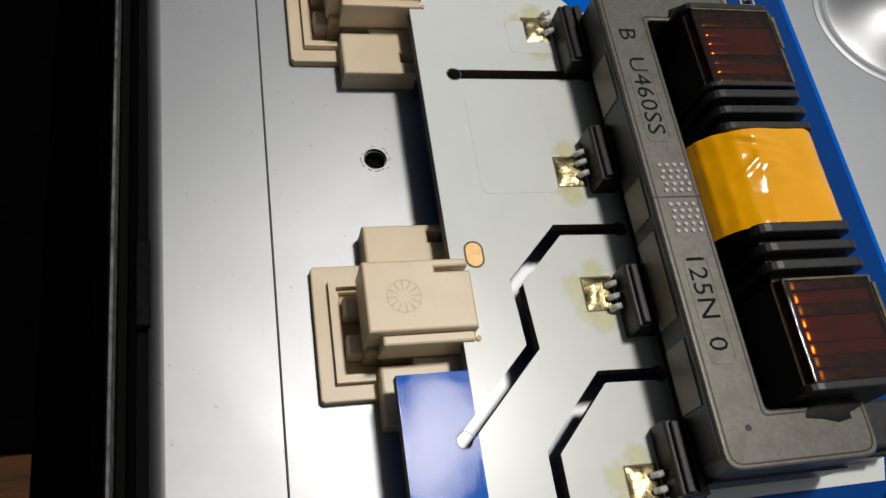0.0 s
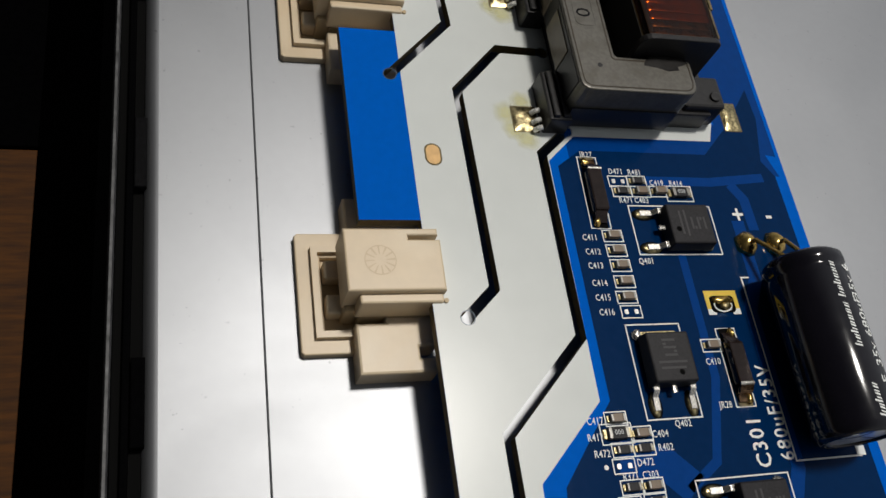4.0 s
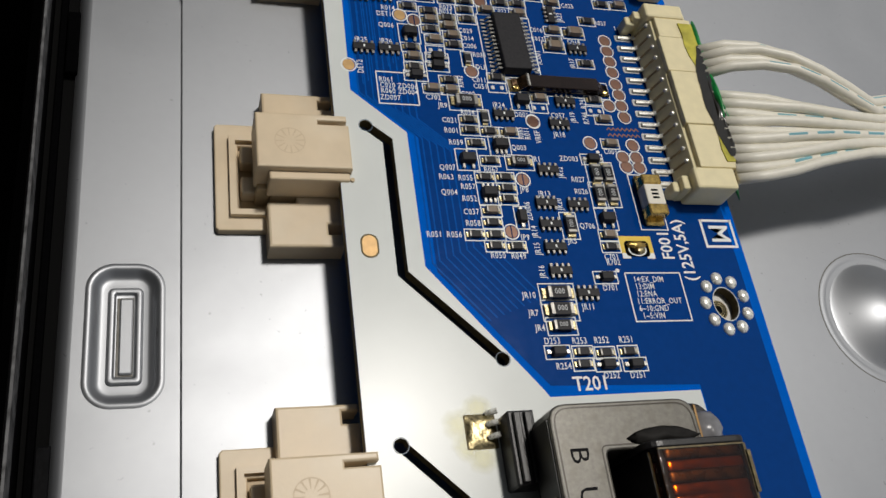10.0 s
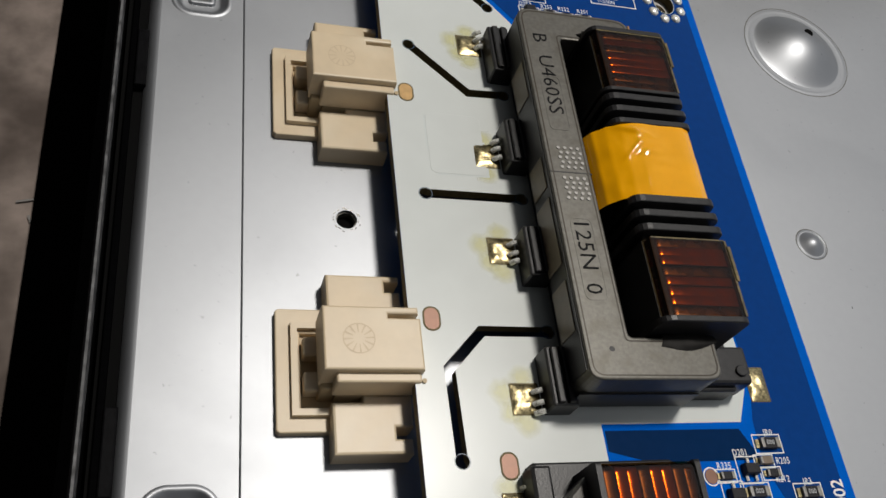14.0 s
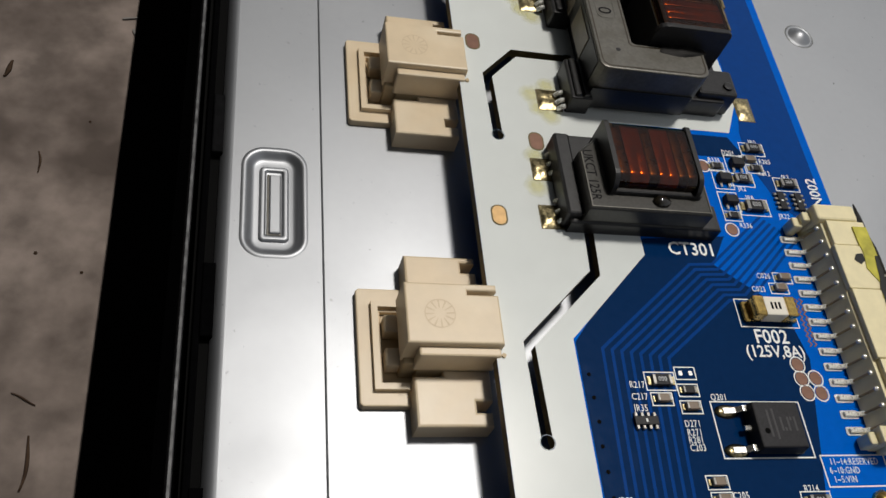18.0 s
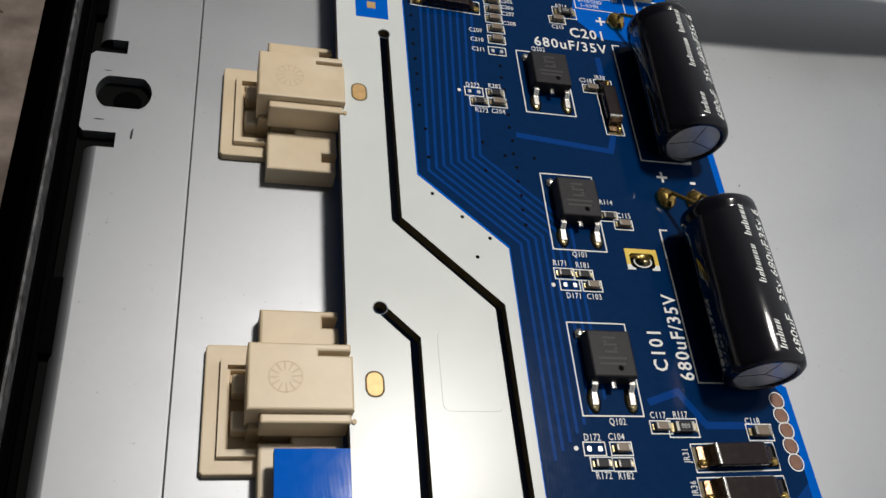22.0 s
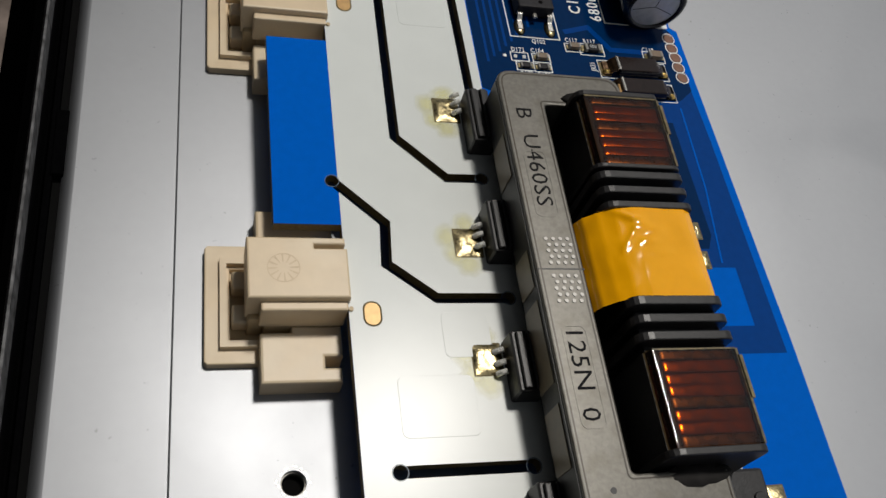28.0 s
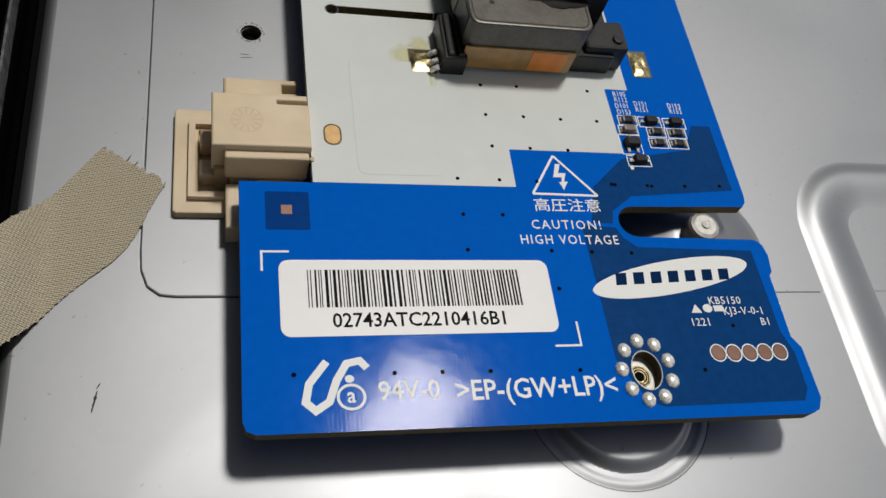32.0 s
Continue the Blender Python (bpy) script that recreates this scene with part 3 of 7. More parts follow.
rings = [[cone.verts.new((r * math.cos(2 * math.pi * i / 48), r * math.sin(2 * math.pi * i / 48), z)) for i in range(48)]
         for r, z in ((17.5, -0.05), (16.5, 0.1), (15, 0.5), (13, 1.6), (9, 2.9), (6, 4.0), (4.6, 4.6), (3.6, 4.8), (1.0, 4.8))]
for a, b in zip(rings, rings[1:]):
    for i in range(48):
        cone.faces.new((a[i], a[(i + 1) % 48], b[(i + 1) % 48], b[i]))
part("foot", cone, M_PANEL, post, "wide cone pressed up in the steel plate", smooth=True)
part("pin", tube(0, 0, 4.0, 8.7, 3.0, 28, 0.9), M_FOOT, post)
part("tip", tube(0, 0, 8.7, 9.0, 0.8, 16), M_TERM, post)
for x, y in ((96.2, -46.6), (78.3, -484.2)):
    so = thing("threaded_standoff", x, y, PANEL, label="pale steel threaded standoff under the mounting hole", category="standoff", group="standoffs under the board")
    part("sleeve", tube(0, 0, 0, 7.8, 3.6, 28, 0.25), M_FOOT, so)
    # black disc stands in for the dark of the open bore
    part("bore", tube(-0.3, -0.2, 7.2, 7.83, 1.9, 22), M_HOLE, so)
    for k in range(3):
        loop = ring_points(-0.3, -0.2, 1.75 - 0.4 * k, 1.75 - 0.4 * k, 22)
        part("thread", ribbon(loop + loop[:1], 0.12, 7.8, 7.86), M_SOLDER, so)


def oval_pan(x, y, hx, hy, r):
    def f(u, v):
        d = round_rect_distance(u, v, hx, hy, r)
        return 1.15 * step01(-8.5, -0.4, d) * step01(4.6, 0.2, d) - 0.05
    o = thing("pressed_rib", x, y, PANEL, label="oblong rib pressed up in the steel plate", category="panel rib")
    heights("shell", -hx - 5, hx + 5, -hy - 5, hy + 5, f, M_PANEL, 0.8, o)


oval_pan(148, -472, 18, 34, 14)

# ---- the black bezel along the edge ----
bz = thing("bezel", label="black plastic bezel frame round the panel", category="bezel")
part("channel", prism(leaned([(-22, 420), (-17.2, 420), (-17.2, -760), (-22, -760)]), -30, -15.9), M_BEZEL, bz)
part("rim", prism(leaned([(-21.9, 420), (-21.1, 420), (-21.1, -760), (-21.9, -760)]), -30, -4.8, 0.25), M_RIM, bz, "slightly lighter rim edge")
# lighter grey strip paints the highlight along the rim's edge
part("rim_highlight", prism(leaned([(-21.5, 420), (-21.08, 420), (-21.08, -760), (-21.5, -760)]), -9, -4.72), M_RIMLIGHT, bz, "grey line painted as the rim's highlight")
part("lip", prism(leaned([(-19.6, 420), (-18.5, 420), (-18.5, -760), (-19.6, -760)]), -16, -10.8, 0.2), M_BEZEL, bz)
# bezel side widened to the floor; its black stands in for the cast shadow
shadow_skirt = bmesh.new()
v = [shadow_skirt.verts.new((lean(x, y), y, z)) for y in (420, -760) for x, z in ((-21.95, -5.2), (-24, -8), (-40.6, -57), (-40.6, -59.8), (-21.95, -59.8))]
for i in range(4):
    shadow_skirt.faces.new((v[i], v[i + 1], v[i + 6], v[i + 5]))
part("shadow_skirt", shadow_skirt, M_BEZEL, bz)
for ky in (170, 128, 84, 60, 12, -70, -148, -186, -225, -300, -345):
    part("clip", prism([(lean(x, ky), y) for x, y in ((-19.4, ky - 7), (-17.3, ky - 7), (-17.3, ky + 7), (-19.4, ky + 7))], -16, -10.2, 0.3), M_RIM if ky % 3 else M_BEZEL, bz)

# ---- the circuit board ----
LEFT, RIGHT = 27.0, 103.5
OUTLINE = [(LEFT, 330), (RIGHT, 330), (RIGHT, -198), (105.8, -212), (105.8, -308), (104.4, -309.6), (104.4, -313.7), (105.9, -314.8), (106.5, -345), (106.9, -370), (107.3, -390),
           (107.3, -450), (107.1, -451.6), (106.2, -452.6), (83.4, -453)] + [(83.4 - 3.15 * math.sin(math.pi * i / 10), -456.15 + 3.15 * math.cos(math.pi * i / 10)) for i in range(1, 10)] + [(83.4, -459.3), (106, -459.7), (107.0, -460.2), (107.6, -461), (108, -463), (107.6, -466.4),
           (106.9, -467), (106.9, -479), (108.3, -481), (108.6, -490), (107.6, -492), (105.5, -492.7), (17, -491.8), (15.7, -491.2), (15.2, -489.8), (15.2, -449.5), (LEFT, -449.5),
           (LEFT, -367.5), (15.8, -367.5), (15.8, -326), (LEFT, -326), (LEFT, 109.6), (16.5, 109.6), (16.5, 149.4), (LEFT, 149.4)]
SLOTS = [
    [(32.9, 201.2), (57, 201.3)],
    [(55.8, 171), (45.1, 171.2), (36.8, 162.7), (37.4, 152.2), (25, 139.5)],
    [(56.2, 146.7), (47, 146.9), (37.4, 136.7), (38, 97), (32.6, 91.9)],
    [(57.5, 128.6), (51.7, 123.5), (51.7, 88), (36.2, 72.5), (36.4, 37.9), (32.8, 34.8)],
    [(32.5, -10.9), (36.2, -14), (36, -40.3), (51, -55.8)],
    [(32.4, -68.9), (43.6, -80.1), (51, -79.9)],
    [(32.4, -104.7), (51, -104.7)],
    [(51.4, -131.9), (39.4, -131.9), (33, -138.6), (33.3, -154)],
    [(48.2, -170), (47.5, -184), (33, -198.1), (33.5, -215.1)],
    [(36.6, -238.6), (36.6, -284), (53.8, -300.8), (54.3, -337)],
    [(32.7, -302), (38.3, -307.6), (38.1, -348.4), (46.8, -357.1), (53.5, -357)],
    [(26, -358.6), (34.5, -367), (34, -375), (41.9, -381.4), (54.4, -381.4)],
    [(32.6, -410), (53.5, -410.1)],
]
WHITE = [(LEFT + 0.03, 329), (40, 329), (40, 236), (58.5, 215.5), (90, 215.5), (90, 132), (88.4, 127.6), (58.8, 127.5), (52.8, 122), (52.6, 77), (40.2, 64.8), (39.7, 34.8),
         (30.7, 25.8), (30.4, -3.2), (40, -12), (40, -39), (57, -61), (58, -62.5), (86, -62.5), (88.5, -140), (84.8, -148.3), (58, -148.4), (58.2, -179.6), (41, -197.1), (41, -273.8),
         (56.9, -288.8), (57, -338), (60, -341), (89, -341), (89.4, -425.9), (84.5, -425.9), (84.8, -441.3), (62.4, -441.3), (62.3, -449.4), (LEFT + 0.03, -449.4)]
board = thing("circuit_board", label="long blue inverter circuit board with white printed strip", category="circuit board")
substrate = part("substrate", prism(OUTLINE, -2.1, 0), [M_BLUE, M_EDGE], board)
substrate.data.polygons.foreach_set("material_index", [0 if abs(p.normal.z) > 0.5 else 1 for p in substrate.data.polygons])
white = part("white_print", prism(WHITE, 0.0, 0.06), M_WHITE, board, "white printed insulating strip")
cut = bmesh.new()
for line in SLOTS:
    ribbon(line, 1.9, -4, 2, bm=cut)
slot_cutter = part("cutter", cut, M_EDGE)
end = bmesh.new()
for line in SLOTS:
    for p in (line[0], line[-1]):
        prism(ring_points(p[0], p[1], 1.15, 1.15, 20), -4, 2, bm=end)
end_cutter = part("cutter", end, M_EDGE)
MOUNTS = ((96.2, -46.6), (78.3, -484.2))
hole = bmesh.new()
for x, y in MOUNTS:
    prism(ring_points(x, y, 2.5, 3.2, 28), -4, 2, bm=hole)
hole_cutter = part("cutter", hole, M_EDGE)
for ob, tools in ((substrate, (slot_cutter, end_cutter, hole_cutter)), (white, (slot_cutter, end_cutter))):
    for tool in tools:
        pitted(ob, tool)

# copper pours and tracks under the mask
FILM = 0.025


def pour(points, mat, z=FILM, label=""):
    return part("copper_pour", prism(points, 0.004, z), mat, board, label)


pour([(54.4, 121), (59.5, 124.5), (98, 124.5), (101, 120), (101.4, 56), (100, 40), (92, 38), (64, 38), (52, 40), (42.8, 52), (44, 64), (54.4, 77)], M_NAVY)
pour([(58.5, 131.4), (90.4, 131.6), (90.4, 216.4), (68, 216.4), (66, 218), (66, 329), (102.6, 329), (102.6, 124.6), (98, 125.2), (58.5, 125.2)], M_MID)
pour([(31.8, 24.5), (41, 33.4), (100, 37.5), (101.2, 34), (101.6, -58), (86, -61.5), (58.5, -60.6), (42, -40), (42, -13), (32, -4)], M_MID)
pour([(58.6, -176), (76, -174.5), (72, -181), (84, -190), (86, -200), (80, -226), (86, -232), (104.3, -232), (104.3, -307.6), (103.0, -310), (103.0, -314), (104.4, -316), (104.5, -332), (101, -335), (62, -337), (57.2, -335), (57.2, -288.4), (41.3, -273.4), (41.3, -197.6)], M_NAVY)
pour([(58.4, -149.5), (84, -149.5), (87, -155), (66, -155), (58.4, -153)], M_NAVY)
pour([(73, -457), (79.3, -457.5), (80.4, -459.6), (82.6, -461.4), (104.8, -462), (105.2, -478), (106.6, -482), (106.6, -488.4), (105.4, -490.4), (80, -490.4), (77.5, -489.4), (76, -487), (73.4, -482)], M_TRACKDARK)
pour([(77, -449), (84, -442.6), (98, -440), (101, -434), (105, -434), (105.2, -449), (84, -450.8), (79.6, -454), (79, -456.6), (75, -456.6)], M_TRACKDARK)
pour(round_box(19.2, 26.2, -458.6, -451.4, 0.3), M_MID, 0.02)
for k in range(9):
    e = 1.3 * k
    part("track", ribbon([(41.2 + e, 62 - 0.5 * e), (41.0 + e, 35 - 0.4 * e), (32 + e, 25.6 - 0.6 * e), (32 + e, -3.6 - 0.5 * e), (41.4 + e, -12.4 - 0.5 * e), (41.4 + e, -38.4 + 0.4 * e), (50 + e, -49 + 0.4 * e)], 0.28, 0.01, 0.045), M_TRACK, board)
for k in range(8):
    e = 1.5 * k
    part("track", ribbon([(85.5 + 0.59 * e, -169.3 - 0.51 * e), (71.7 + 0.57 * e, -180.9 - 0.7 * e), (66.9 + 0.6 * e, -181.2 - 0.69 * e), (46 + 1.14 * e, -198.7 - 0.15 * e), (43.4 + e, -272.6 + 0.45 * e), (59.4 + e, -287.6 + 0.45 * e), (59.6 + e, -328 + e)], 0.55, 0.01, 0.034), M_MID, board)
pour([(86.2, -60.4), (101.6, -57.0), (101.6, -164), (97, -172), (91, -166), (87, -156), (87.3, -148), (89, -141)], M_MID, 0.021)
for k in range(9):
    xt = 32.0 + 1.05 * k
    part("track", box(xt, xt + 0.22, 7.6, 18.6, 0.012, 0.046), M_TRACK, board)
    part("track", box(xt - 0.2, xt + 0.02, -2.6 + 0.9 * k, 5.6, 0.012, 0.047), M_TRACK, board)
for yz in (-8.9, -10.3):
    part("copper_zigzag", ribbon([(80.9 + 0.5 * i, yz + (0.3 if i % 2 else -0.3)) for i in range(15)], 0.25, 0.03, 0.06), M_COPPERPAD, board)
for xz in (87.2, 88.2):
    part("copper_zigzag", ribbon([(xz + (0.3 if i % 2 else -0.3), -187.6 - 0.55 * i) for i in range(19)], 0.25, 0.03, 0.06), M_COPPERPAD, board)
part("track", ribbon([(75, 103), (75, 80), (71, 66), (65, 62)], 1.6, 0.01, 0.04), M_MID, board)
part("track", ribbon([(89, 110), (89, 98), (86, 92), (86, 64), (80, 50)], 2.6, 0.01, 0.04), M_MID, board)
part("track", ribbon([(54, 68), (62, 66), (66, 62)], 5.5, 0.01, 0.04), M_MID, board)
part("track", ribbon([(56, 44), (92, 48), (101, 47)], 1.2, 0.01, 0.04), M_MID, board)
part("track", ribbon([(62, -262), (82, -264), (84, -258), (84, -238)], 1.3, 0.01, 0.04), M_MID, board)
part("track", ribbon([(78, -318), (84, -316), (88, -322), (98, -322)], 1.3, 0.01, 0.04), M_MID, board)
for ob in [o for o in board.children if o.name.startswith("copper_pour")]:
    pitted(ob, hole_cutter)
for tool in (slot_cutter, end_cutter, hole_cutter):
    drop(tool)
pour([(61, -335.8), (100.4, -333.6), (104.3, -329), (104.9, -345), (105.5, -392.4), (90.0, -392.4), (90.0, -387), (100.7, -387), (100.7, -375), (90.0, -375), (90.0, -340.5), (61, -340.5)], M_MID, 0.018)
pour([(90.0, -341), (97.4, -341), (97.8, -368), (96.4, -371), (90.0, -371)], M_NAVY, 0.023)
pour([(57.0, 131.2), (98, 131.2), (102, 120), (57.0, 121)], M_MID, 0.012)
pour([(64.2, 123.9), (85.2, 123.4), (94.0, 132.2), (100.6, 140.8), (101.0, 133.5), (98.1, 120.6), (81.9, 120.4), (64.5, 121.2)], M_NAVY, 0.03)
part("track", ribbon([(71.8, 118.3), (85.5, 118.3), (97.9, 119.6)], 1.9, 0.01, 0.036), M_MID, board)
part("track", ribbon([(89.8, 117.9), (91.9, 114.6), (92.1, 108.0)], 2.2, 0.01, 0.041), M_MID, board)
part("track", ribbon([(100.4, -337), (100.0, -357), (98.8, -368), (98.2, -374)], 0.34, 0.01, 0.04), M_BLUE, board)


def link_outline(x0, x1, y0, y1, w=0.24):
    bm = ribbon([(x0, y0), (x1, y0)], w, 0.03, 0.075)
    for a, b in (((x1, y0 - w / 2), (x1, y1 + w / 2)), ((x0, y1), (x1, y1)), ((x0, y0 - w / 2), (x0, y1 + w / 2))):
        ribbon([a, b], w, 0.03, 0.074, bm=bm)
    return part("printed_outline", bm, M_INK, board)


LETTERS = []
label = None


def text(s, x, y, size=1.45, turn=0, mat=None, parent=None, z=0.03, wide=None, name="lettering", gap=None):
    c = bpy.data.curves.new(name, "FONT")
    c.body, c.size, c.align_x, c.align_y, c.resolution_u = s, size, "CENTER", "CENTER", 2
    size *= 1.16
    c.size = size
    c.space_character = gap or (1.1 if size < 2.4 and mat is not M_BLACKINK else 1.0)
    c.extrude, c.offset = 0.02, (0.0 if mat is M_BLACKINK and parent is not label else 0.004 if size < 3.2 else 0.014) * size
    ob = new(name, c)
    k = wide or (0.74 if size < 2 else 0.90)
    m = pose(x, y, z, 0, 0, turn) @ Matrix.Diagonal((k, 1, 1, 1))
    LETTERS.append((ob, m, mat or M_INK, parent or board))


TEST = {}


def test_point(x, y, mat=None, split=False):
    mat = mat or M_COPPERPAD
    if mat.name not in TEST:
        TEST[mat.name] = (part("test_point", prism(ring_points(0, 0, 1.15, 1.25, 18), 0.03, 0.09), mat, board), part("printed_ring", dot_ring(), M_INK, board))
        for ob in TEST[mat.name]:
            ob.location = (x * U, y * U, 0)
    else:
        for src in TEST[mat.name]:
            ob = new(src.name.split(".")[0], src.data)
            ob.parent, ob.location = board, (x * U, y * U, 0)
    if split:
        part("gap_line", box(x - 0.12, x + 0.12, y - 1.3, y + 1.3, 0.05, 0.1), M_NAVY, board)


def dot_ring():
    bm = bmesh.new()
    n = 22
    rings = [[bm.verts.new((r * math.cos(2 * math.pi * i / n), 1.06 * r * math.sin(2 * math.pi * i / n), 0.075)) for i in range(n)] for r in (1.3, 1.52)]
    for i in range(n):
        bm.faces.new((rings[0][i], rings[1][i], rings[1][(i + 1) % n], rings[0][(i + 1) % n]))
    return bm


def shared(name, key, make, mat, parent, store={}, label=""):
    """One mesh for all alike pieces, each an object of its own."""
    if key not in store:
        ob = part(name, make(), mat, parent, label)
        store[key] = ob.data
        return ob
    ob = new(name, store[key])
    ob.parent = parent
    if label:
        ob["label"] = label
    return ob


def ink_dot(x, y):
    ob = shared("printed_dot", "dot", lambda: prism(ring_points(0, 0, 0.4, 0.4, 10), 0.03, 0.08), M_INK, board)
    ob.location = (x * U, y * U, 0)


def via_hole(x, y):
    ob = shared("via_hole", "via", lambda: prism(ring_points(0, 0, 0.36, 0.36, 10), 0.03, 0.085), M_HOLE, board)
    ob.location = (x * U, y * U, 0)


OVALS = [(30.9, 167.5), (30.9, 122.6), (30.9, 49.7), (30.9, -35.2), (30.8, -81.4), (30.9, -129.8), (31.1, -172.7), (30.9, -255.1), (31.2, -315.6), (30.8, -384.2), (30.9, -439.5), (40.9, -154.9)]
for line in SLOTS:
    for p in (line[0], line[-1]):
        ob = shared("slot_rim", "slotrim", lambda: ribbon(ring_points(0, 0, 1.24, 1.24, 24) + [(1.24, 0)], 0.11, 0.05, 0.072), M_SLOTRIM, board)
        ob.location = (p[0] * U, p[1] * U, 0)
for i, (x, y) in enumerate(OVALS):
    ob = shared("oval_pad", ("oval", i in (5, 11)), lambda: prism(round_box(-1.25, 1.25, -1.95, 1.95, 1.2), 0.07, 0.12), M_COPPERPAD if i in (5, 11) else M_GOLD, board, label="gold oval test pad")
    ob.location = (x * U, y * U, 0)
    ob = shared("pad_gap", "gap", lambda: prism(round_box(-1.55, 1.55, -2.25, 2.25, 1.45), 0.05, 0.09), M_EDGE, board)
    ob.location = (x * U, y * U, 0)
part("fiducial_field", prism(round_box(31, 37.8, -234.4, -227.2, 0.05), 0.05, 0.1), M_BLUE, board, "blue fiducial square")
part("fiducial_mark", prism(round_box(33.4, 35.2, -231.7, -229.8, 0.05), 0.08, 0.13), M_GOLD, board)
part("fiducial_mark", prism(round_box(21.7, 23.4, -455.7, -454, 0.05), 0.03, 0.09), M_COPPERPAD, board)
for x, y in MOUNTS:
    for k in range(9):
        a = 2 * math.pi * k / 9 + 0.3
        bm = bmesh.new()
        bmesh.ops.create_uvsphere(bm, u_segments=12, v_segments=8, radius=1.0)
        for v in bm.verts:
            v.co = (v.co.x * 1.2 + x + 4.3 * math.cos(a), v.co.y * 1.3 + y + 5.1 * math.sin(a), v.co.z * 0.7 + 0.06)
        part("solder_dome", bm, M_DOME, board, smooth=True)
    bm = bmesh.new()
    rr = [[bm.verts.new((x + 2.52 * math.cos(2 * math.pi * i / 28) * k, y + 3.22 * math.sin(2 * math.pi * i / 28) * k, z)) for i in range(28)] for k, z in ((1.0, -2.1), (1.0, 0.05), (1.06, 0.09))]
    for a, b in zip(rr, rr[1:]):
        for i in range(28):
            bm.faces.new((a[i], a[(i + 1) % 28], b[(i + 1) % 28], b[i]))
    part("hole_lining", bm, M_WHITE, board, smooth=True)
# copper blocks that show through the white strip as faint raised shapes
for x0, x1, y0, y1, r in ((34.8, 49.6, -447.6, -422, 1.6), (33.6, 46, -405, -395, 1.2), (34, 47, 178, 197, 1.4),
                          (34, 45, -100, -86, 1.2), (42, 52, -320, -306, 1.2), (44, 55, 206, 213, 1.0), (42, 50, -392, -384, 1.0)):
    part("raised_field", prism(round_box(x0, x1, y0, y1, r), 0.03, 0.105, 0.05), M_WHITE, board)



def meander(x0, x1, y0, y1, n):
    """A folded copper path that shows through the white print as a slightly greyer band."""
    step = (y1 - y0) / n
    line = []
    for k in range(n + 1):
        ends = (x0, x1) if k % 2 == 0 else (x1, x0)
        line += [(ends[0], y0 + step * k), (ends[1], y0 + step * k)]
    part("copper_meander", ribbon(line, step * 0.5, 0.03, 0.068), M_WHITEDIM, board, "copper path faint under the white print")


meander(35, 47.5, 180, 196, 4)
meander(35.5, 47, -444, -426, 4)
meander(35, 44, -99, -88, 2)

# printed boxes and notes
for b in ((30.9 + 4.7, 43.2, -5.8, 1.5), (77, 88.2, -49.7, -40.3), (81.6, 94, -223, -217.7), (39.7, 44.4, 26.2, 37.8)):
    link_outline(b[0], b[1], b[2], b[3])
for i, s in enumerate(("14:EX_DIM", "13:DIM", "12:ENA", "11:ERROR_OUT", "6~10:GND", "1~5:VIN")):
    text(s, 78 + 0.37 * len(s) + 0.2, -41.6 - 1.42 * i, 1.4)
for i, s in enumerate(("11~14:RESERVED", "6~10:GND", "1~5:VIN")):
    text(s, 82.4 + 0.39 * len(s), -218.8 - 1.5 * i, 1.4)
link_outline(95.9, 102.5, -34.8, -29.2, 0.5)
text("M", 99.2, -32, 5.0, -90)
link_outline(97.2, 104.4, -223.2, -217.8, 0.5)
text("S", 100.8, -220.5, 5.0, -90)
link_outline(97.2, 101.6, 36.5, 45.5, 0.3)
for i in range(4):
    part("printed_bar", box(98.0, 100.8, 37.6 + 2 * i, 38.6 + 2 * i, 0.03, 0.07), M_INK, board)
text("14", 89.5, 17.2, 1.6)
text("T201", 65.8, -60.6, 3.0)
text("1", 91.5, -214.2, 1.6)
for x0, y0, y1, x1 in ((86, 65, 98.3, 99.4), (88.4, -265.6, -233.6, 99), (88.5, -314.2, -282.5, 103)):
    bm = ribbon([(x0 + 1.6, y1), (x0, y1), (x0, y0), (x1, y0)], 0.3, 0.03, 0.08)
    part("printed_outline", bm, M_INK, board)
    part("printed_corner", box(x1 - 1.0, x1 + 0.8, y0, y0 + 1.6, 0.03, 0.08), M_INK, board)

# the label, the warning sign and the marks at the board's end
label = thing("barcode_label", label="white paper barcode label stuck on the blue board", category="label")
part("paper", prism(round_box(20.9, 64.9, -477.2, -464.1, 1.6), 0.03, 0.12, 0.03), M_PAPER, label)
rng = random.Random(4)
x = 25.2
while x < 59.5:
    w = rng.choice((0.16, 0.16, 0.3, 0.3, 0.48))
    part("bar", box(x, x + w, -472.4, -465.9, 0.12, 0.14), M_BLACKINK, label)
    x += w + rng.choice((0.18, 0.3, 0.3, 0.5))
text("02743ATC2210416B1", 42.6, -474.7, 2.9, 0, M_BLACKINK, label, 0.12, 0.92)
bm = ribbon([(18.4, -466), (18.4, -462.6), (22.6, -462.6)], 0.36, 0.03, 0.08)
part("printed_corner", bm, M_INK, board)
part("printed_corner", ribbon([(63.6, -479.6), (68, -479.6), (68, -475.4)], 0.36, 0.03, 0.08), M_INK, board)
tri = [(70.5, -442.4), (65.2, -450.7), (77.4, -450.9)]
bm = None
for i in range(3):
    bm = ribbon([tri[i], tri[(i + 1) % 3]], 0.45, 0.03, 0.08 + 0.001 * i, bm=bm)
part("warning_triangle", bm, M_INK, board, "white printed warning triangle")
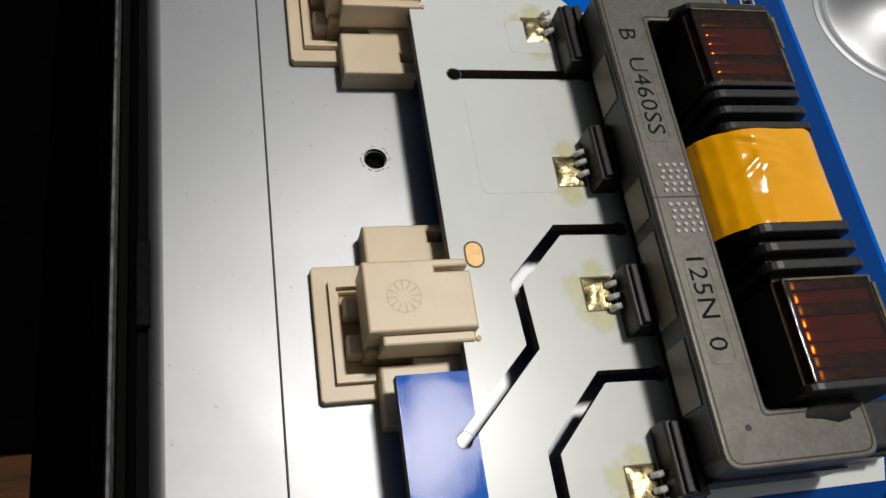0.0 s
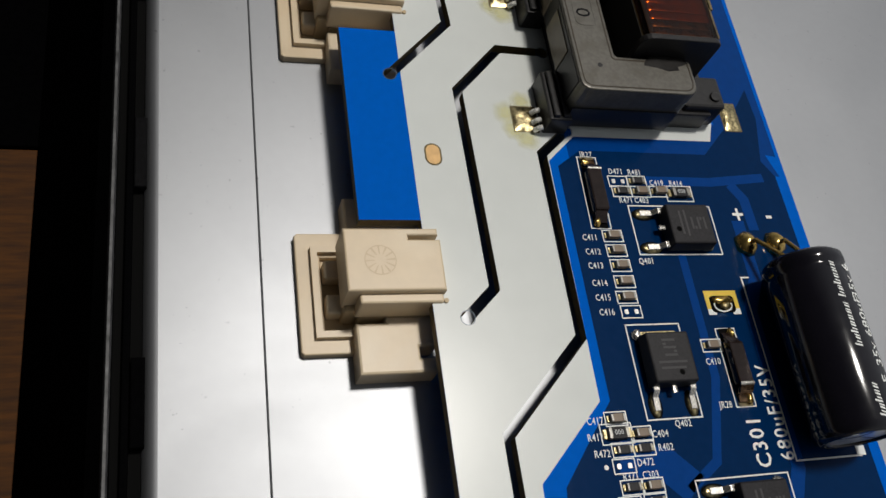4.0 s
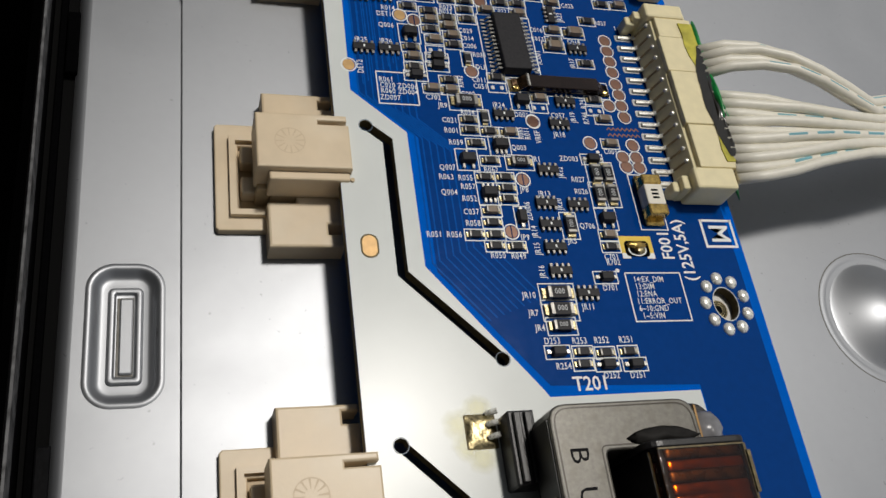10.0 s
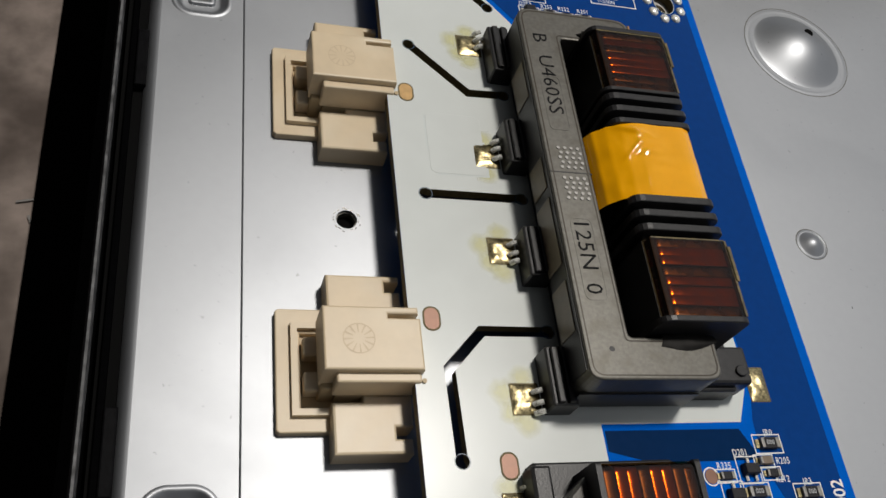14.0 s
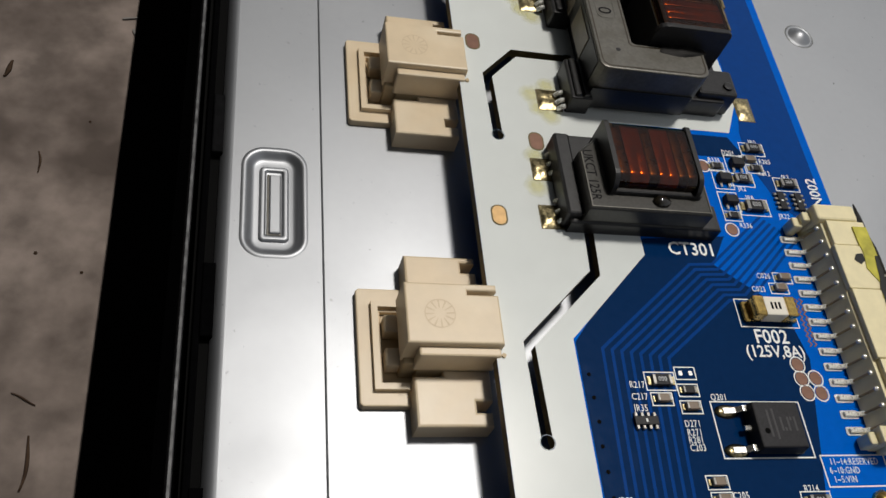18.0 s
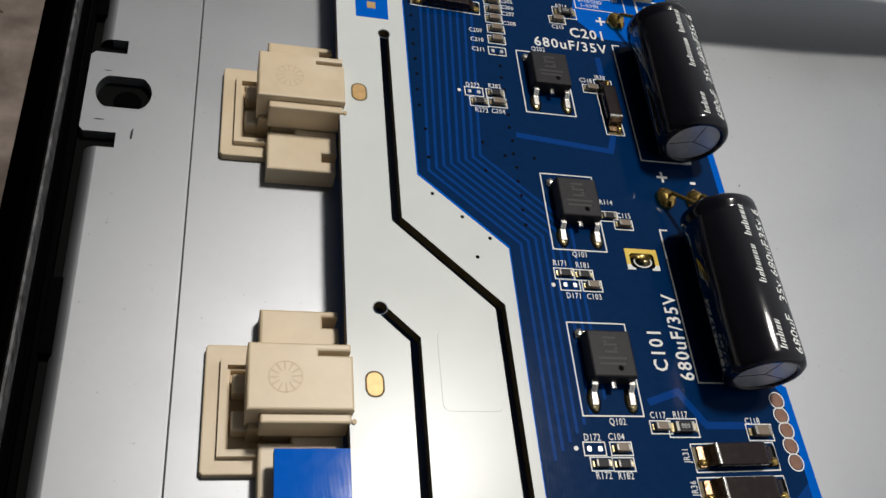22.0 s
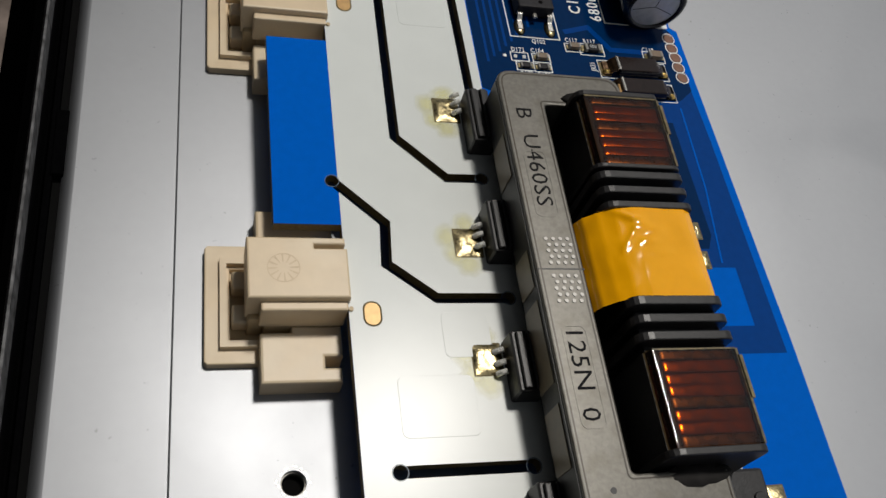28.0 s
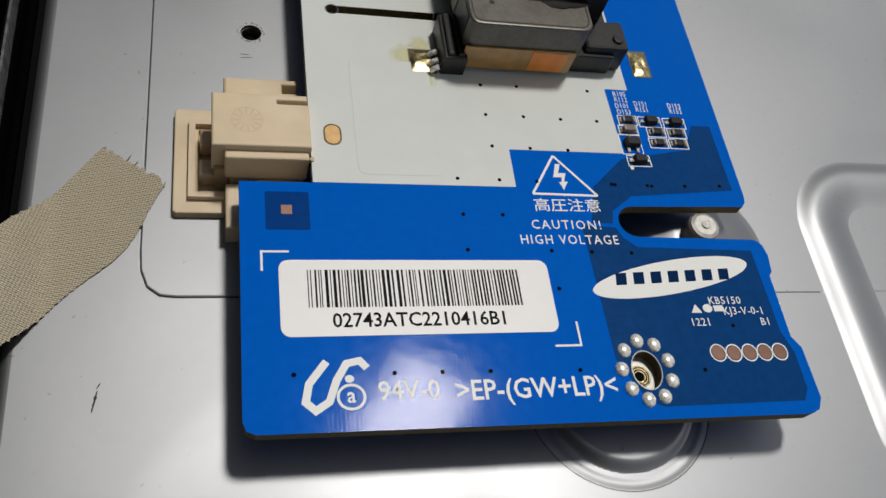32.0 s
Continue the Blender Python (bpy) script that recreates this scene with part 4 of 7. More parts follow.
part("warning_bolt", prism([(70.6, -444.2), (71.5, -444.2), (70.8, -446.2), (72.2, -446.2), (71.6, -448.0), (72.3, -448.0), (71.2, -449.8), (70.6, -448.1), (71.1, -448.1), (71.3, -447.1), (69.7, -447.1)], 0.03, 0.08), M_INK, board)
text("\u9ad8\u5727\u6ce8\u610f", 71.2, -453.2, 2.5, 0, wide=1.1)
bm = prism([(87.6 + 15.4 * math.cos(a), -467.3 + 3.2 * math.sin(a) + 2.6 * math.cos(a)) for a in [2 * math.pi * i / 40 for i in range(40)]], 0.03, 0.075)
part("maker_badge", bm, M_INK, board, "white printed oval badge")
for i in range(7):
    part("badge_bar", prism([(76.7 + 3.3 * i, -468.9 + 0.16 * i), (78.7 + 3.3 * i, -468.8 + 0.16 * i), (79.0 + 3.3 * i, -466.5 + 0.14 * i), (77.0 + 3.3 * i, -466.6 + 0.14 * i)], 0.07, 0.085), M_NAVY, board)
part("printed_triangle", prism([(89.3, -474.2), (91.3, -474.2), (90.3, -472.6)], 0.03, 0.08), M_INK, board)
part("printed_disc", prism(ring_points(92.5, -473.4, 0.9, 0.8, 16), 0.03, 0.08), M_INK, board)
part("printed_bar", box(93.7, 95.5, -474.0, -472.9, 0.03, 0.08), M_INK, board)
bm = ribbon([(27.3, -481.2), (24.6, -484.6), (24.0, -487.4), (25.4, -488.7), (27.4, -487.4), (28.6, -484.2), (30.2, -481.6), (32.2, -481.2), (33.2, -482.4)], 1.15, 0.03, 0.08)
part("recycling_mark", bm, M_INK, board, "white printed curl mark")
loop = ring_points(30.6, -486.8, 1.95, 1.85, 28)
part("printed_ring", ribbon(loop + loop[:1], 0.42, 0.03, 0.08), M_INK, board)
text("a", 30.6, -486.6, 2.9, 0, M_INK, board, 0.03)
part("printed_dot", prism(ring_points(30.5, -484.0, 0.7, 0.6, 14), 0.03, 0.08), M_INK, board)

# ---- marks and litter ----


def smear(x, y, z, length, width, turn, seed, n=9):
    """A thin uneven stroke of dirt."""
    rnd = random.Random(seed)
    up = [(length * (i / n - 0.5), width * (0.25 + 0.75 * math.sin(math.pi * i / n)) * rnd.uniform(0.3, 1.0)) for i in range(n + 1)]
    lo = [(length * (i / n - 0.5), -width * (0.25 + 0.75 * math.sin(math.pi * i / n)) * rnd.uniform(0.3, 1.0)) for i in range(n, -1, -1)]
    bm = prism(up + lo, 0.0, 0.03)
    bmesh.ops.rotate(bm, verts=bm.verts, matrix=Matrix.Rotation(radians(turn), 3, "Z"))
    bmesh.ops.translate(bm, verts=bm.verts, vec=(x, y, z))
    return bm


def sweep_flat(length, width, seed):
    """A dry stalk, thin at both ends and slightly bent."""
    bm = bmesh.new()
    n = 8
    rings = []
    for i in range(n + 1):
        q = i / n
        r = width * (0.35 + 0.65 * math.sin(math.pi * min(max(q, 0.08), 0.92)))
        off = 0.08 * length * math.sin(q * 3 + seed)
        rings.append([bm.verts.new((length * (q - 0.5), off + r * math.cos(a), 0.3 + 0.5 * r * math.sin(a))) for a in [math.pi * k / 3 for k in range(6)]])
    for a, b in zip(rings, rings[1:]):
        for k in range(6):
            bm.faces.new((a[k], a[(k + 1) % 6], b[(k + 1) % 6], b[k]))
    bm.faces.new(rings[0][::-1])
    bm.faces.new(rings[-1])
    return bm


MARKS = thing("panel_scuffs", label="small dark scuffs and specks on the steel panel", category="scuffs")
for i, (x, y, ln, w, turn) in enumerate(((0.7, 24.5, 3.2, 0.16, 115), (-10.4, -262.1, 2.6, 0.32, 85), (-16.1, -247.0, 1.6, 0.12, 0), (-16.4, -259.2, 1.8, 0.2, 0), (-8.8, -255.8, 0.4, 0.15, 0), (25.0, -280.0, 0.3, 0.14, 0),
                                         (17.0, -413.4, 1.6, 0.1, 0), (17.3, -414.2, 2.2, 0.09, 5), (-5.4, -482.2, 3.4, 0.3, 80), (-5.0, -479.8, 1.2, 0.14, 60), (-2.6, -45.8, 2.0, 0.08, 90), (-2.2, -167.0, 2.4, 0.1, 90),
                                         (-14.0, 52.5, 2.6, 0.1, 0), (-12.0, 26.9, 1.6, 0.1, 0), (118, 50, 0.7, 0.2, 30), (121, 20, 0.5, 0.2, 0), (128, -120, 0.5, 0.2, 60), (118, -262, 0.8, 0.16, 60))):
    part("scuff", smear(x, y, PANEL + 0.005, ln, w, turn, i), M_CHIP, MARKS)
for x, y, ln, w, turn in ((-71, -95, 7, 1.1, 70), (-60.1, -123.6, 8, 0.5, 100), (-54.6, -184.0, 7, 0.4, 160), (-52.6, -197.4, 14, 0.7, 83), (-75, -150, 5, 0.4, 30), (-66, -215, 9, 0.4, 120), (-58, -250, 6, 0.4, 60), (-90, -240, 8, 0.5, 20)):
    sp = thing("straw", x, y, -59.97, turn, label="dry brown straw bit lying on the concrete", category="straw", group="straw bits on the floor")
    bm = sweep_flat(ln * 0.8, w * 0.6, x)
    part("stalk", bm, M_STRAW, sp, smooth=True)
for x, y, r in ((-57.2, -148.9, 0.5), (-47, -153.5, 0.45), (-62, -180, 0.4), (-50, -110, 0.4), (-80, -130, 0.6), (-70, -170, 0.4), (-68, -260, 0.5), (-55, -230, 0.4)):
    gr = thing("grit", x, y, -60, 0, label="dark grit crumb lying on the concrete", category="grit", group="grit on the floor")
    bm = bmesh.new()
    bmesh.ops.create_icosphere(bm, subdivisions=1, radius=r)
    part("crumb", bm, M_STRAW, gr)
hook = thing("bent_wire", -41.7, -76.1, -59.6, 0, label="small pale bent wire hook on the concrete", category="wire")
part("hook", ribbon([(-4, 2.5), (0, 3.5), (1.0, 1.5), (0.8, -1.5), (-0.4, -2.6), (-1.0, -1.0)], 0.5, -0.2, 0.2), M_STRAWPALE, hook)

for k in range(8):
    bm = bmesh.new()
    bmesh.ops.create_icosphere(bm, subdivisions=1, radius=0.42)
    bmesh.ops.translate(bm, verts=bm.verts, vec=(107.1 + 0.15 * math.sin(k * 2.1), -468.2 - 1.4 * k, -0.6))
    part("snapped_edge_burr", bm, M_WHITE, board)

# ---- lamp sockets ----
CONNECTORS = [221, 159.6, 100.5, 41.2, -17, -76.5, -135.3, -194.9, -255.3, -316.3, -377.8, -439.4]


def lamp_socket(y):
    s = thing("lamp_socket", lean(0, y), y, PANEL, label="cream nylon lamp socket clipped to the steel panel", category="connector", group="lamp sockets along the board")
    bm = prism([(6.8, -10.9), (17, -10.9), (17, -6.7), (10.4, -6.7), (10.4, 6.3), (17, 6.3), (17, 10.9), (6.8, 10.9), (6.3, 10.4), (6.3, -10.4)], 0, 1.5, 0.25)
    part("flange", bm, M_CREAM, s)
    bm = ribbon([(15.6, 7.4), (9.3, 7.4), (9.3, -7.8), (15.6, -7.8)], 1.1, 1.4, 2.6)
    part("rim", bm, M_CREAM, s)
    # recess, core and leg take their shade from the darker cream
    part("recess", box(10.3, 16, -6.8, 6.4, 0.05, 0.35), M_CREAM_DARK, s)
    part("contact_rib", box(10.6, 14.2, 1.6, 5.0, 0.3, 3.4, 0.4), M_CREAM, s)
    part("contact_rib", box(10.6, 14.2, -4.6, -1.2, 0.3, 3.4, 0.4), M_CREAM, s)
    part("upper_block", prism([(14.6, 16.2), (14.6, 6), (27.6, 6), (27.6, 13.1), (24.9, 13.1), (24.9, 15.0), (27.5, 15.0), (27.5, 16.2)], 0, 4.6, 0.45), M_CREAM, s)
    part("lower_block", prism([(14.8, -15.6), (27.6, -15.6), (27.6, -13.1), (25.0, -13.1), (25.0, -11.2), (27.9, -11.2), (27.9, -5.8), (19.8, -5.8), (19.8, -6.9), (14.8, -6.9)], 0, 4.6, 0.45), M_CREAM, s)
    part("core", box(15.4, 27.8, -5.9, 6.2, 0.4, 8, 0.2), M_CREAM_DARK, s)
    part("cap", prism([(12.5, -4.4), (28.6, -4.4), (28.6, 4.6), (23.2, 4.6), (23.2, 5.35), (28.3, 5.35), (28.3, 6.6), (12.5, 6.6)], 5.2, 11.9, 0.55, seg=3), M_CREAM, s)
    part("cap_step", box(14.6, 28.3, -6.0, -4.2, 4.7, 10.6, 0.35), M_CREAM, s)
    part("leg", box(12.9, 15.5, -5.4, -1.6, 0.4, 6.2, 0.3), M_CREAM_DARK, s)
    # flat mark; the darker cream stands in for the shading of its relief
    bm = bmesh.new()
    n = 48
    a = [[bm.verts.new((18.2 + r * math.cos(2 * math.pi * i / n), 0.9 + r * math.sin(2 * math.pi * i / n), 11.93)) for i in range(n)] for r in (1.0, 2.2, 2.45, 2.62)]
    for i in range(n):
        for k in range(3):
            if k == 2 or i % 4 == 0:
                bm.faces.new((a[k][i], a[k + 1][i], a[k + 1][(i + 1) % n], a[k][(i + 1) % n]))
    bmesh.ops.delete(bm, geom=[v for v in bm.verts if not v.link_faces], context="VERTS")
    part("mould_mark", bm, M_CREAM_MARK, s, "round date mark, its relief painted in darker cream")
    for hy in (5.3, -5.3):
        part("wire_hook", sweep([(28.2, hy - 0.7, 9.2), (28.9, hy - 0.6, 9.4), (29.2, hy, 9.5), (28.9, hy + 0.6, 9.4), (28.2, hy + 0.7, 9.2)], 0.2, 6), M_CHIP, s)
    part("pin_tip", tube(28.7, -5.6, 9.6, 10.4, 0.4, 10), M_CREAM_DARK, s)
    return s


first = lamp_socket(CONNECTORS[0])
for y in CONNECTORS[1:]:
    copy_thing(first, pose(lean(0, y) * U, y * U, PANEL * U))


def solder_pad(x, y, parent, seed, w=2.2, h=2.6):
    """A square soldered pad, lumpy on top."""
    n = 10
    bm = bmesh.new()
    rows = []
    for j in range(n + 1):
        row = []
        for i in range(n + 1):
            u, v = i / n * 2 - 1, j / n * 2 - 1
            rim = (1 - u ** 4) * (1 - v ** 4)
            row.append(bm.verts.new((x + u * w, y + v * h, 0.09 + rim * (0.35 + 0.22 * noise.noise(Vector((u * 2.2 + seed * 3, v * 2.2, seed)))))))
        rows.append(row)
    for j in range(n):
        for i in range(n):
            bm.faces.new((rows[j][i], rows[j][i + 1], rows[j + 1][i + 1], rows[j + 1][i]))
    part("solder_pad", bm, M_SOLDER, parent, smooth=True)
    part("pad_border", prism(round_box(x - w - 0.25, x + w + 0.2, y - h - 0.25, y + h + 0.25, 0.2), 0.062, 0.08), M_EDGE, parent)


def flux(spots, seed):
    """Dried flux: thin discs, thick in the middle and fading out at the rim."""
    rnd = random.Random(seed)
    bm = bmesh.new()
    depth = bm.verts.layers.float.new("thickness")
    for q, (x, y, r) in enumerate(spots):
        n = 18
        wob = [0.92 + 0.2 * rnd.random() for i in range(n)]
        z = 0.0625 + 0.002 * q
        mid = bm.verts.new((x, y, z))
        mid[depth] = 1.0
        last = None
        for f, dep in ((0.35, 0.85), (0.65, 0.45), (1.0, 0.0)):
            row = []
            for i in range(n):
                a = 2 * math.pi * i / n
                v = bm.verts.new((x + r * f * wob[i] * math.cos(a), y + r * f * wob[i] * math.sin(a), z))
                v[depth] = dep
                row.append(v)
            for i in range(n):
                k = (i + 1) % n
                bm.faces.new((mid, row[i], row[k]) if last is None else (last[i], row[i], row[k], last[k]))
            last = row
    return bm


def arc(cx, cz, r, a0, a1, n=6):
    return [(cx + r * math.cos(radians(a0 + (a1 - a0) * i / n)), cz + r * math.sin(radians(a0 + (a1 - a0) * i / n))) for i in range(n + 1)]


def rounded(points, r, n=5):
    """The outline with its corners rounded; r is one radius for all, or one for each."""
    out = []
    for i, p in enumerate(points):
        p, a, b = Vector(p), Vector(points[i - 1]), Vector(points[(i + 1) % len(points)])
        q = r[i] if isinstance(r, (list, tuple)) else r
        if not q:
            out.append(tuple(p))
            continue
        u, w = (a - p).normalized(), (b - p).normalized()
        for k in range(n + 1):
            f = k / n
            out.append(tuple(p + u * q * (1 - f) ** 2 + w * q * f ** 2))
    return out


def sheet(profile, y0, y1, ny=1, wave=None):
    """A thin skin drawn out along y over a line of (x, z)."""
    bm = bmesh.new()
    rows = []
    for j in range(ny + 1):
        y = y0 + (y1 - y0) * j / ny
        rows.append([bm.verts.new((x + (wave(x, y)[0] if wave else 0), y, z + (wave(x, y)[1] if wave else 0))) for x, z in profile])
    for a, b in zip(rows, rows[1:]):
        for i in range(len(profile) - 1):
            bm.faces.new((a[i], b[i], b[i + 1], a[i + 1]))
    return bm


def slab(points, y0, y1, b=0.0):
    """A solid drawn out along y from an outline of (x, z)."""
    bm = prism(points, y0, y1)
    bmesh.ops.transform(bm, matrix=Matrix(((1, 0, 0, 0), (0, 0, 1, 0), (0, 1, 0, 0), (0, 0, 0, 1))), verts=bm.verts)
    bmesh.ops.recalc_face_normals(bm, faces=bm.faces)
    if b:
        bevel(bm, b, 2)
    return bm


def winding(y0, y1, parent, seed, x0=12.7, x1=27.8, top=17.0, turns=8):
    wd = part("winding", box(x0 + 0.8, x1 - 0.7, y0, y1, 1.2, top - 0.5), M_COPPERDARK, parent, "brown enamelled copper winding under amber film")
    step = (y1 - y0) / turns
    line = [(x0 + 0.25, 1.6), (x0 + 0.25, top - 3.2)] + arc(x0 + 2.65, top - 2.75, 2.4, 178, 92, 9) + [(x1 - 1.6, top - 0.3)] + arc(x1 - 1.3, top - 1.3, 1.0, 90, 0, 5) + [(x1 - 0.3, 1.6)]
    path = [(x, 0, z) for x, z in line]
    for k in range(turns):
        # the choice between the two wire copies sets which turns glint
        dull = k in (0, turns - 1) or (k + int(seed)) % 4 == 3
        ob = shared("turn", ("turn", turns, round(step, 3), dull), lambda: sweep(path, 0.09, 14, flat=step * 0.52 / 0.09), M_COPPERNOGLINT if dull else M_COPPER, wd)
        ob.data.polygons.foreach_set("use_smooth", [True] * len(ob.data.polygons))
        ob.matrix_basis = pose(rng.uniform(-0.06, 0.06) * U, (y0 + step * (k + 0.5)) * U, rng.uniform(-0.05, 0.03) * U, rng.uniform(-0.5, 0.5), rng.uniform(-0.15, 0.15), rng.uniform(-0.3, 0.3))
    skin = [(x0, 3.0), (x0, top - 1.2)] + arc(x0 + 0.95, top - 0.95, 0.95, 178, 92, 7) + [(x1 - 0.9, top)] + arc(x1 - 0.75, top - 0.75, 0.75, 90, 0, 5) + [(x1, 3.0)]
    # black plate added to put the shadow on the winding's left side
    part("side_shade_plate", box(x0 - 0.12, x0 + 0.4, y0, y1, 1.5, top - 1.7, 0.1), M_BOBBIN, wd, "black plate added for the winding's shaded side")
    ny = 24
    film = part("film", sheet(skin, y0 + 0.1, y1 - 0.1, ny, lambda x, y: (0.05 * math.sin((y - y0) / step * 6.28), 0.03 * noise.noise(Vector((x * 0.5, y * 0.9, seed))))), M_FILM, wd, "clear amber film over the wires", smooth=True)
    film.visible_shadow = False
    for a, b, xa, xb in ((y0 + 0.1, y1 - 0.1, x1 - 0.2, x1 + 0.2), (y0 + 7.0, y1 - 1.2, x1 - 0.1, x1 + 0.75), (y1 - 0.35, y1 - 0.08, x0 + 0.7, x1 - 0.4)):
        part("film_edge", box(xa, xb, a, b, top - 0.9 if xb > x1 else top - 0.05, top - 0.25 if xb > x1 else top + 0.05), M_FILMEDGE, wd, "golden edge of the film")


def wall(y0, y1, parent, x0=11.8, x1=28.2, top=17.1):
    pts = rounded([(x0, 1), (x1, 1), (x1, top), (x0, top)], [0, 0, 1.6, 2.6])
    bm = prism(pts, y0, y1)
    bmesh.ops.transform(bm, matrix=Matrix(((1, 0, 0, 0), (0, 0, 1, 0), (0, 1, 0, 0), (0, 0, 0, 1))), verts=bm.verts)
    bmesh.ops.recalc_face_normals(bm, faces=bm.faces)
    bevel(bm, 0.2, 2, [e for e in bm.edges if abs(e.verts[0].co.y - e.verts[1].co.y) < 0.01])
    part("bobbin_wall", bm, M_BOBBIN, parent)


PIN_Y = ((37.9, 6.0, 42.0), (13.8, 5.2, 12.8), (-11.2, 5.2, -9.0), (-35.6, 5.4, -38.1))


def transformer(x, y, seed, high, low, end):
    t = thing("transformer", x, y, 0, label="long inverter transformer with grey ferrite core and yellow tape", category="transformer", group="long transformers on the board")
    part("base", box(1.5, 31, -38.6, 40.5, 0.1, 4.8, 0.4), M_BOBBIN, t)
    ring = [(0, -39.6), (23.6, -39.6), (23.6, -32.0), (8.1, -32.0), (8.1, 34.6), (24.4, 34.6), (24.2, 42.2), (0, 42.2)]
    bend = [2.4, 2.6, 0.6, 0.9, 0.9, 0.5, 3.2, 3.0]
    part("core", prism(rounded(ring, bend), 4.7, 12.2, 0.5, seg=3), M_FERRITE, t, "grey ferrite core frame")
    inner = [(0.75, -38.85), (22.85, -38.85), (22.85, -32.75), (7.35, -32.75), (7.35, 35.35), (23.6, 35.35), (23.4, 41.45), (0.75, 41.45)]
    seam = rounded(inner, [2.0, 2.2, 0.5, 0.9, 0.9, 0.4, 2.8, 2.6])
    part("core_seam", ribbon(seam + seam[:1], 0.26, 12.1, 12.228), M_OCHREDARK, t, "dark line round the core's top")
    # black cover added to darken the core's unlit side
    part("side_shade_cover", box(-0.15, 0.1, -37.6, 40.0, 4.8, 11.5), M_BOBBIN, t)
    for y0, y1 in ((-30.2, -20.6), (-17.4, -3.6), (-1.4, 5.4), (20.0, 28.8)):
        part("side_tape", box(-0.32, 0.0, y0, y1, 4.9, 10.6, 0.05), M_SIDETAPE, t, "beige tape on the core's side")
    part("pit", tube(4.6, -34.2, 12.1, 12.235, 0.5, 9), M_BOBBIN, t)
    winding(18.8, 33.4, t, seed)
    winding(-30.1, -15.0, t, seed + 1.0)
    for y0, y1 in ((33.4, 34.5), (17.9, 18.8), (15.7, 17.2), (12.8, 14.2), (9.9, 11.2), (-7.8, -6.2), (-10.8, -9.3), (-13.7, -12.2), (-31.3, -30.1)):
        wall(y0, y1, t)
    for y0, y1 in ((11.2, 17.9), (-15.0, -7.8)):
        part("groove_winding", box(13.4, 27.6, y0, y1, 1.2, 14.6, 0.2), M_BOBBIN, t, "dark taped winding in the grooves")
    n = 44
    prof = [(8.2, 3), (8.4, 11.2), (9.3, 13.2), (11.2, 15.0), (13.6, 16.3), (16.4, 17.0), (26.0, 16.9), (27.6, 16.1), (28.3, 13.6), (28.5, 3)]
    bm = bmesh.new()
    rows = []
    fine = []
    for a, b in zip(prof, prof[1:]):
        fine += [(a[0] + (b[0] - a[0]) * k / 6, a[1] + (b[1] - a[1]) * k / 6) for k in range(6)]
    fine.append(prof[-1])
    for j in range(n + 1):
        yy = -6.3 + 16.2 * j / n
        row = []
        for u, w in fine:
            d = 0.22 * noise.noise(Vector((u * 0.25 + seed * 7, yy * 0.3, w * 0.2))) + 0.16 * abs(noise.noise(Vector((u * 0.5, yy * 0.22 + seed, 5))))
            for fu, fy, du, dy, wid, amp in ((14.4, 8.8, 2.4, -0.5 - 0.3 * seed, 0.5, 0.66), (17.0, 5.0, 0.7, -1.0, 0.42, 0.6), (14.2, 3.0, 1.0, 0.5 + 0.3 * seed, 0.42, 0.44), (18.6, 7.8, 0.5, -1.4, 0.4, 0.5)):
                ln = math.hypot(du, dy)
                along, across = ((u - fu) * du + (yy - fy) * dy) / ln, ((u - fu) * dy - (yy - fy) * du) / ln
                d += amp * math.exp(-(across / wid) ** 2) * math.exp(-((along - 2) / 3.2) ** 2)
            row.append(bm.verts.new((u - d * 0.4, yy, w + d)))
        rows.append(row)
    for j in range(n):
        for i in range(len(fine) - 1):
            bm.faces.new((rows[j][i], rows[j + 1][i], rows[j + 1][i + 1], rows[j][i + 1]))
    part("tape", bm, M_TAPE, t, "crinkled yellow insulating tape", smooth=True)
    part("tape_core", box(12.5, 28.4, -5.7, 10.3, 1, 14.2), M_BOBBIN, t)
    for cy, half, pad in PIN_Y:
        part("pin_block", prism([(-3.3, cy - half + 0.3), (-3.0, cy - half), (1.2, cy - half), (1.2, cy + half), (-3.0, cy + half), (-3.3, cy + half - 0.3)], 0.12, 4.6, 0.35), M_BOBBIN, t)
        for px in (-1.9, -0.1):
            part("ridge", box(px - 0.6, px + 0.6, cy - half + 0.4, cy + half - 0.4, 4.4, 5.3, 0.2), M_BOBBIN, t)
        for k in (-1.6, 1.4, 4.0 if cy > 0 else -4.0):
            bm = sweep([(-3.6, pad + k * 0.7 + 0.1, 1.7), (-4.4, pad + k * 0.7, 1.4), (-5.0, pad + k * 0.7, 0.6)], 0.5, 8)
            part("pin", bm, M_DOME, t)
        solder_pad(-6.1, pad, t, seed + cy, 2.35, 2.65)
        part("flux_stain", flux(((-9.6, pad + 1.2, 2.9), (-6.2, pad + 3.9, 2.6), (-6.4, pad - 4.2, 2.8), (-8.8, pad - 2.4, 2.4)), int(seed * 10 + cy)), M_FLUX, t, "pale yellow flux stain")
    part("lug", box(24.6, 33.5, -37.8, -30.6, 0.1, 6.4, 0.6), M_BOBBIN, t)
    part("lug_pin", tube(31.5, -35.5, 6.2, 6.9, 1.1, 14, 0.2), M_BOBBIN, t)
    solder_pad(38.9, -35.4, t, seed + 0.5, 1.8, 3.2)
    part("taped_side", box(0.4, 22, -39.95, -39.62, 1.2, 6.6), end, t, "tape on the core end")
    if end is M_OCHREBROWN:
        part("orange_patch", box(13.5, 20.5, -40.05, -39.9, 1.4, 6.2), M_ORANGE, t, "orange tape end")
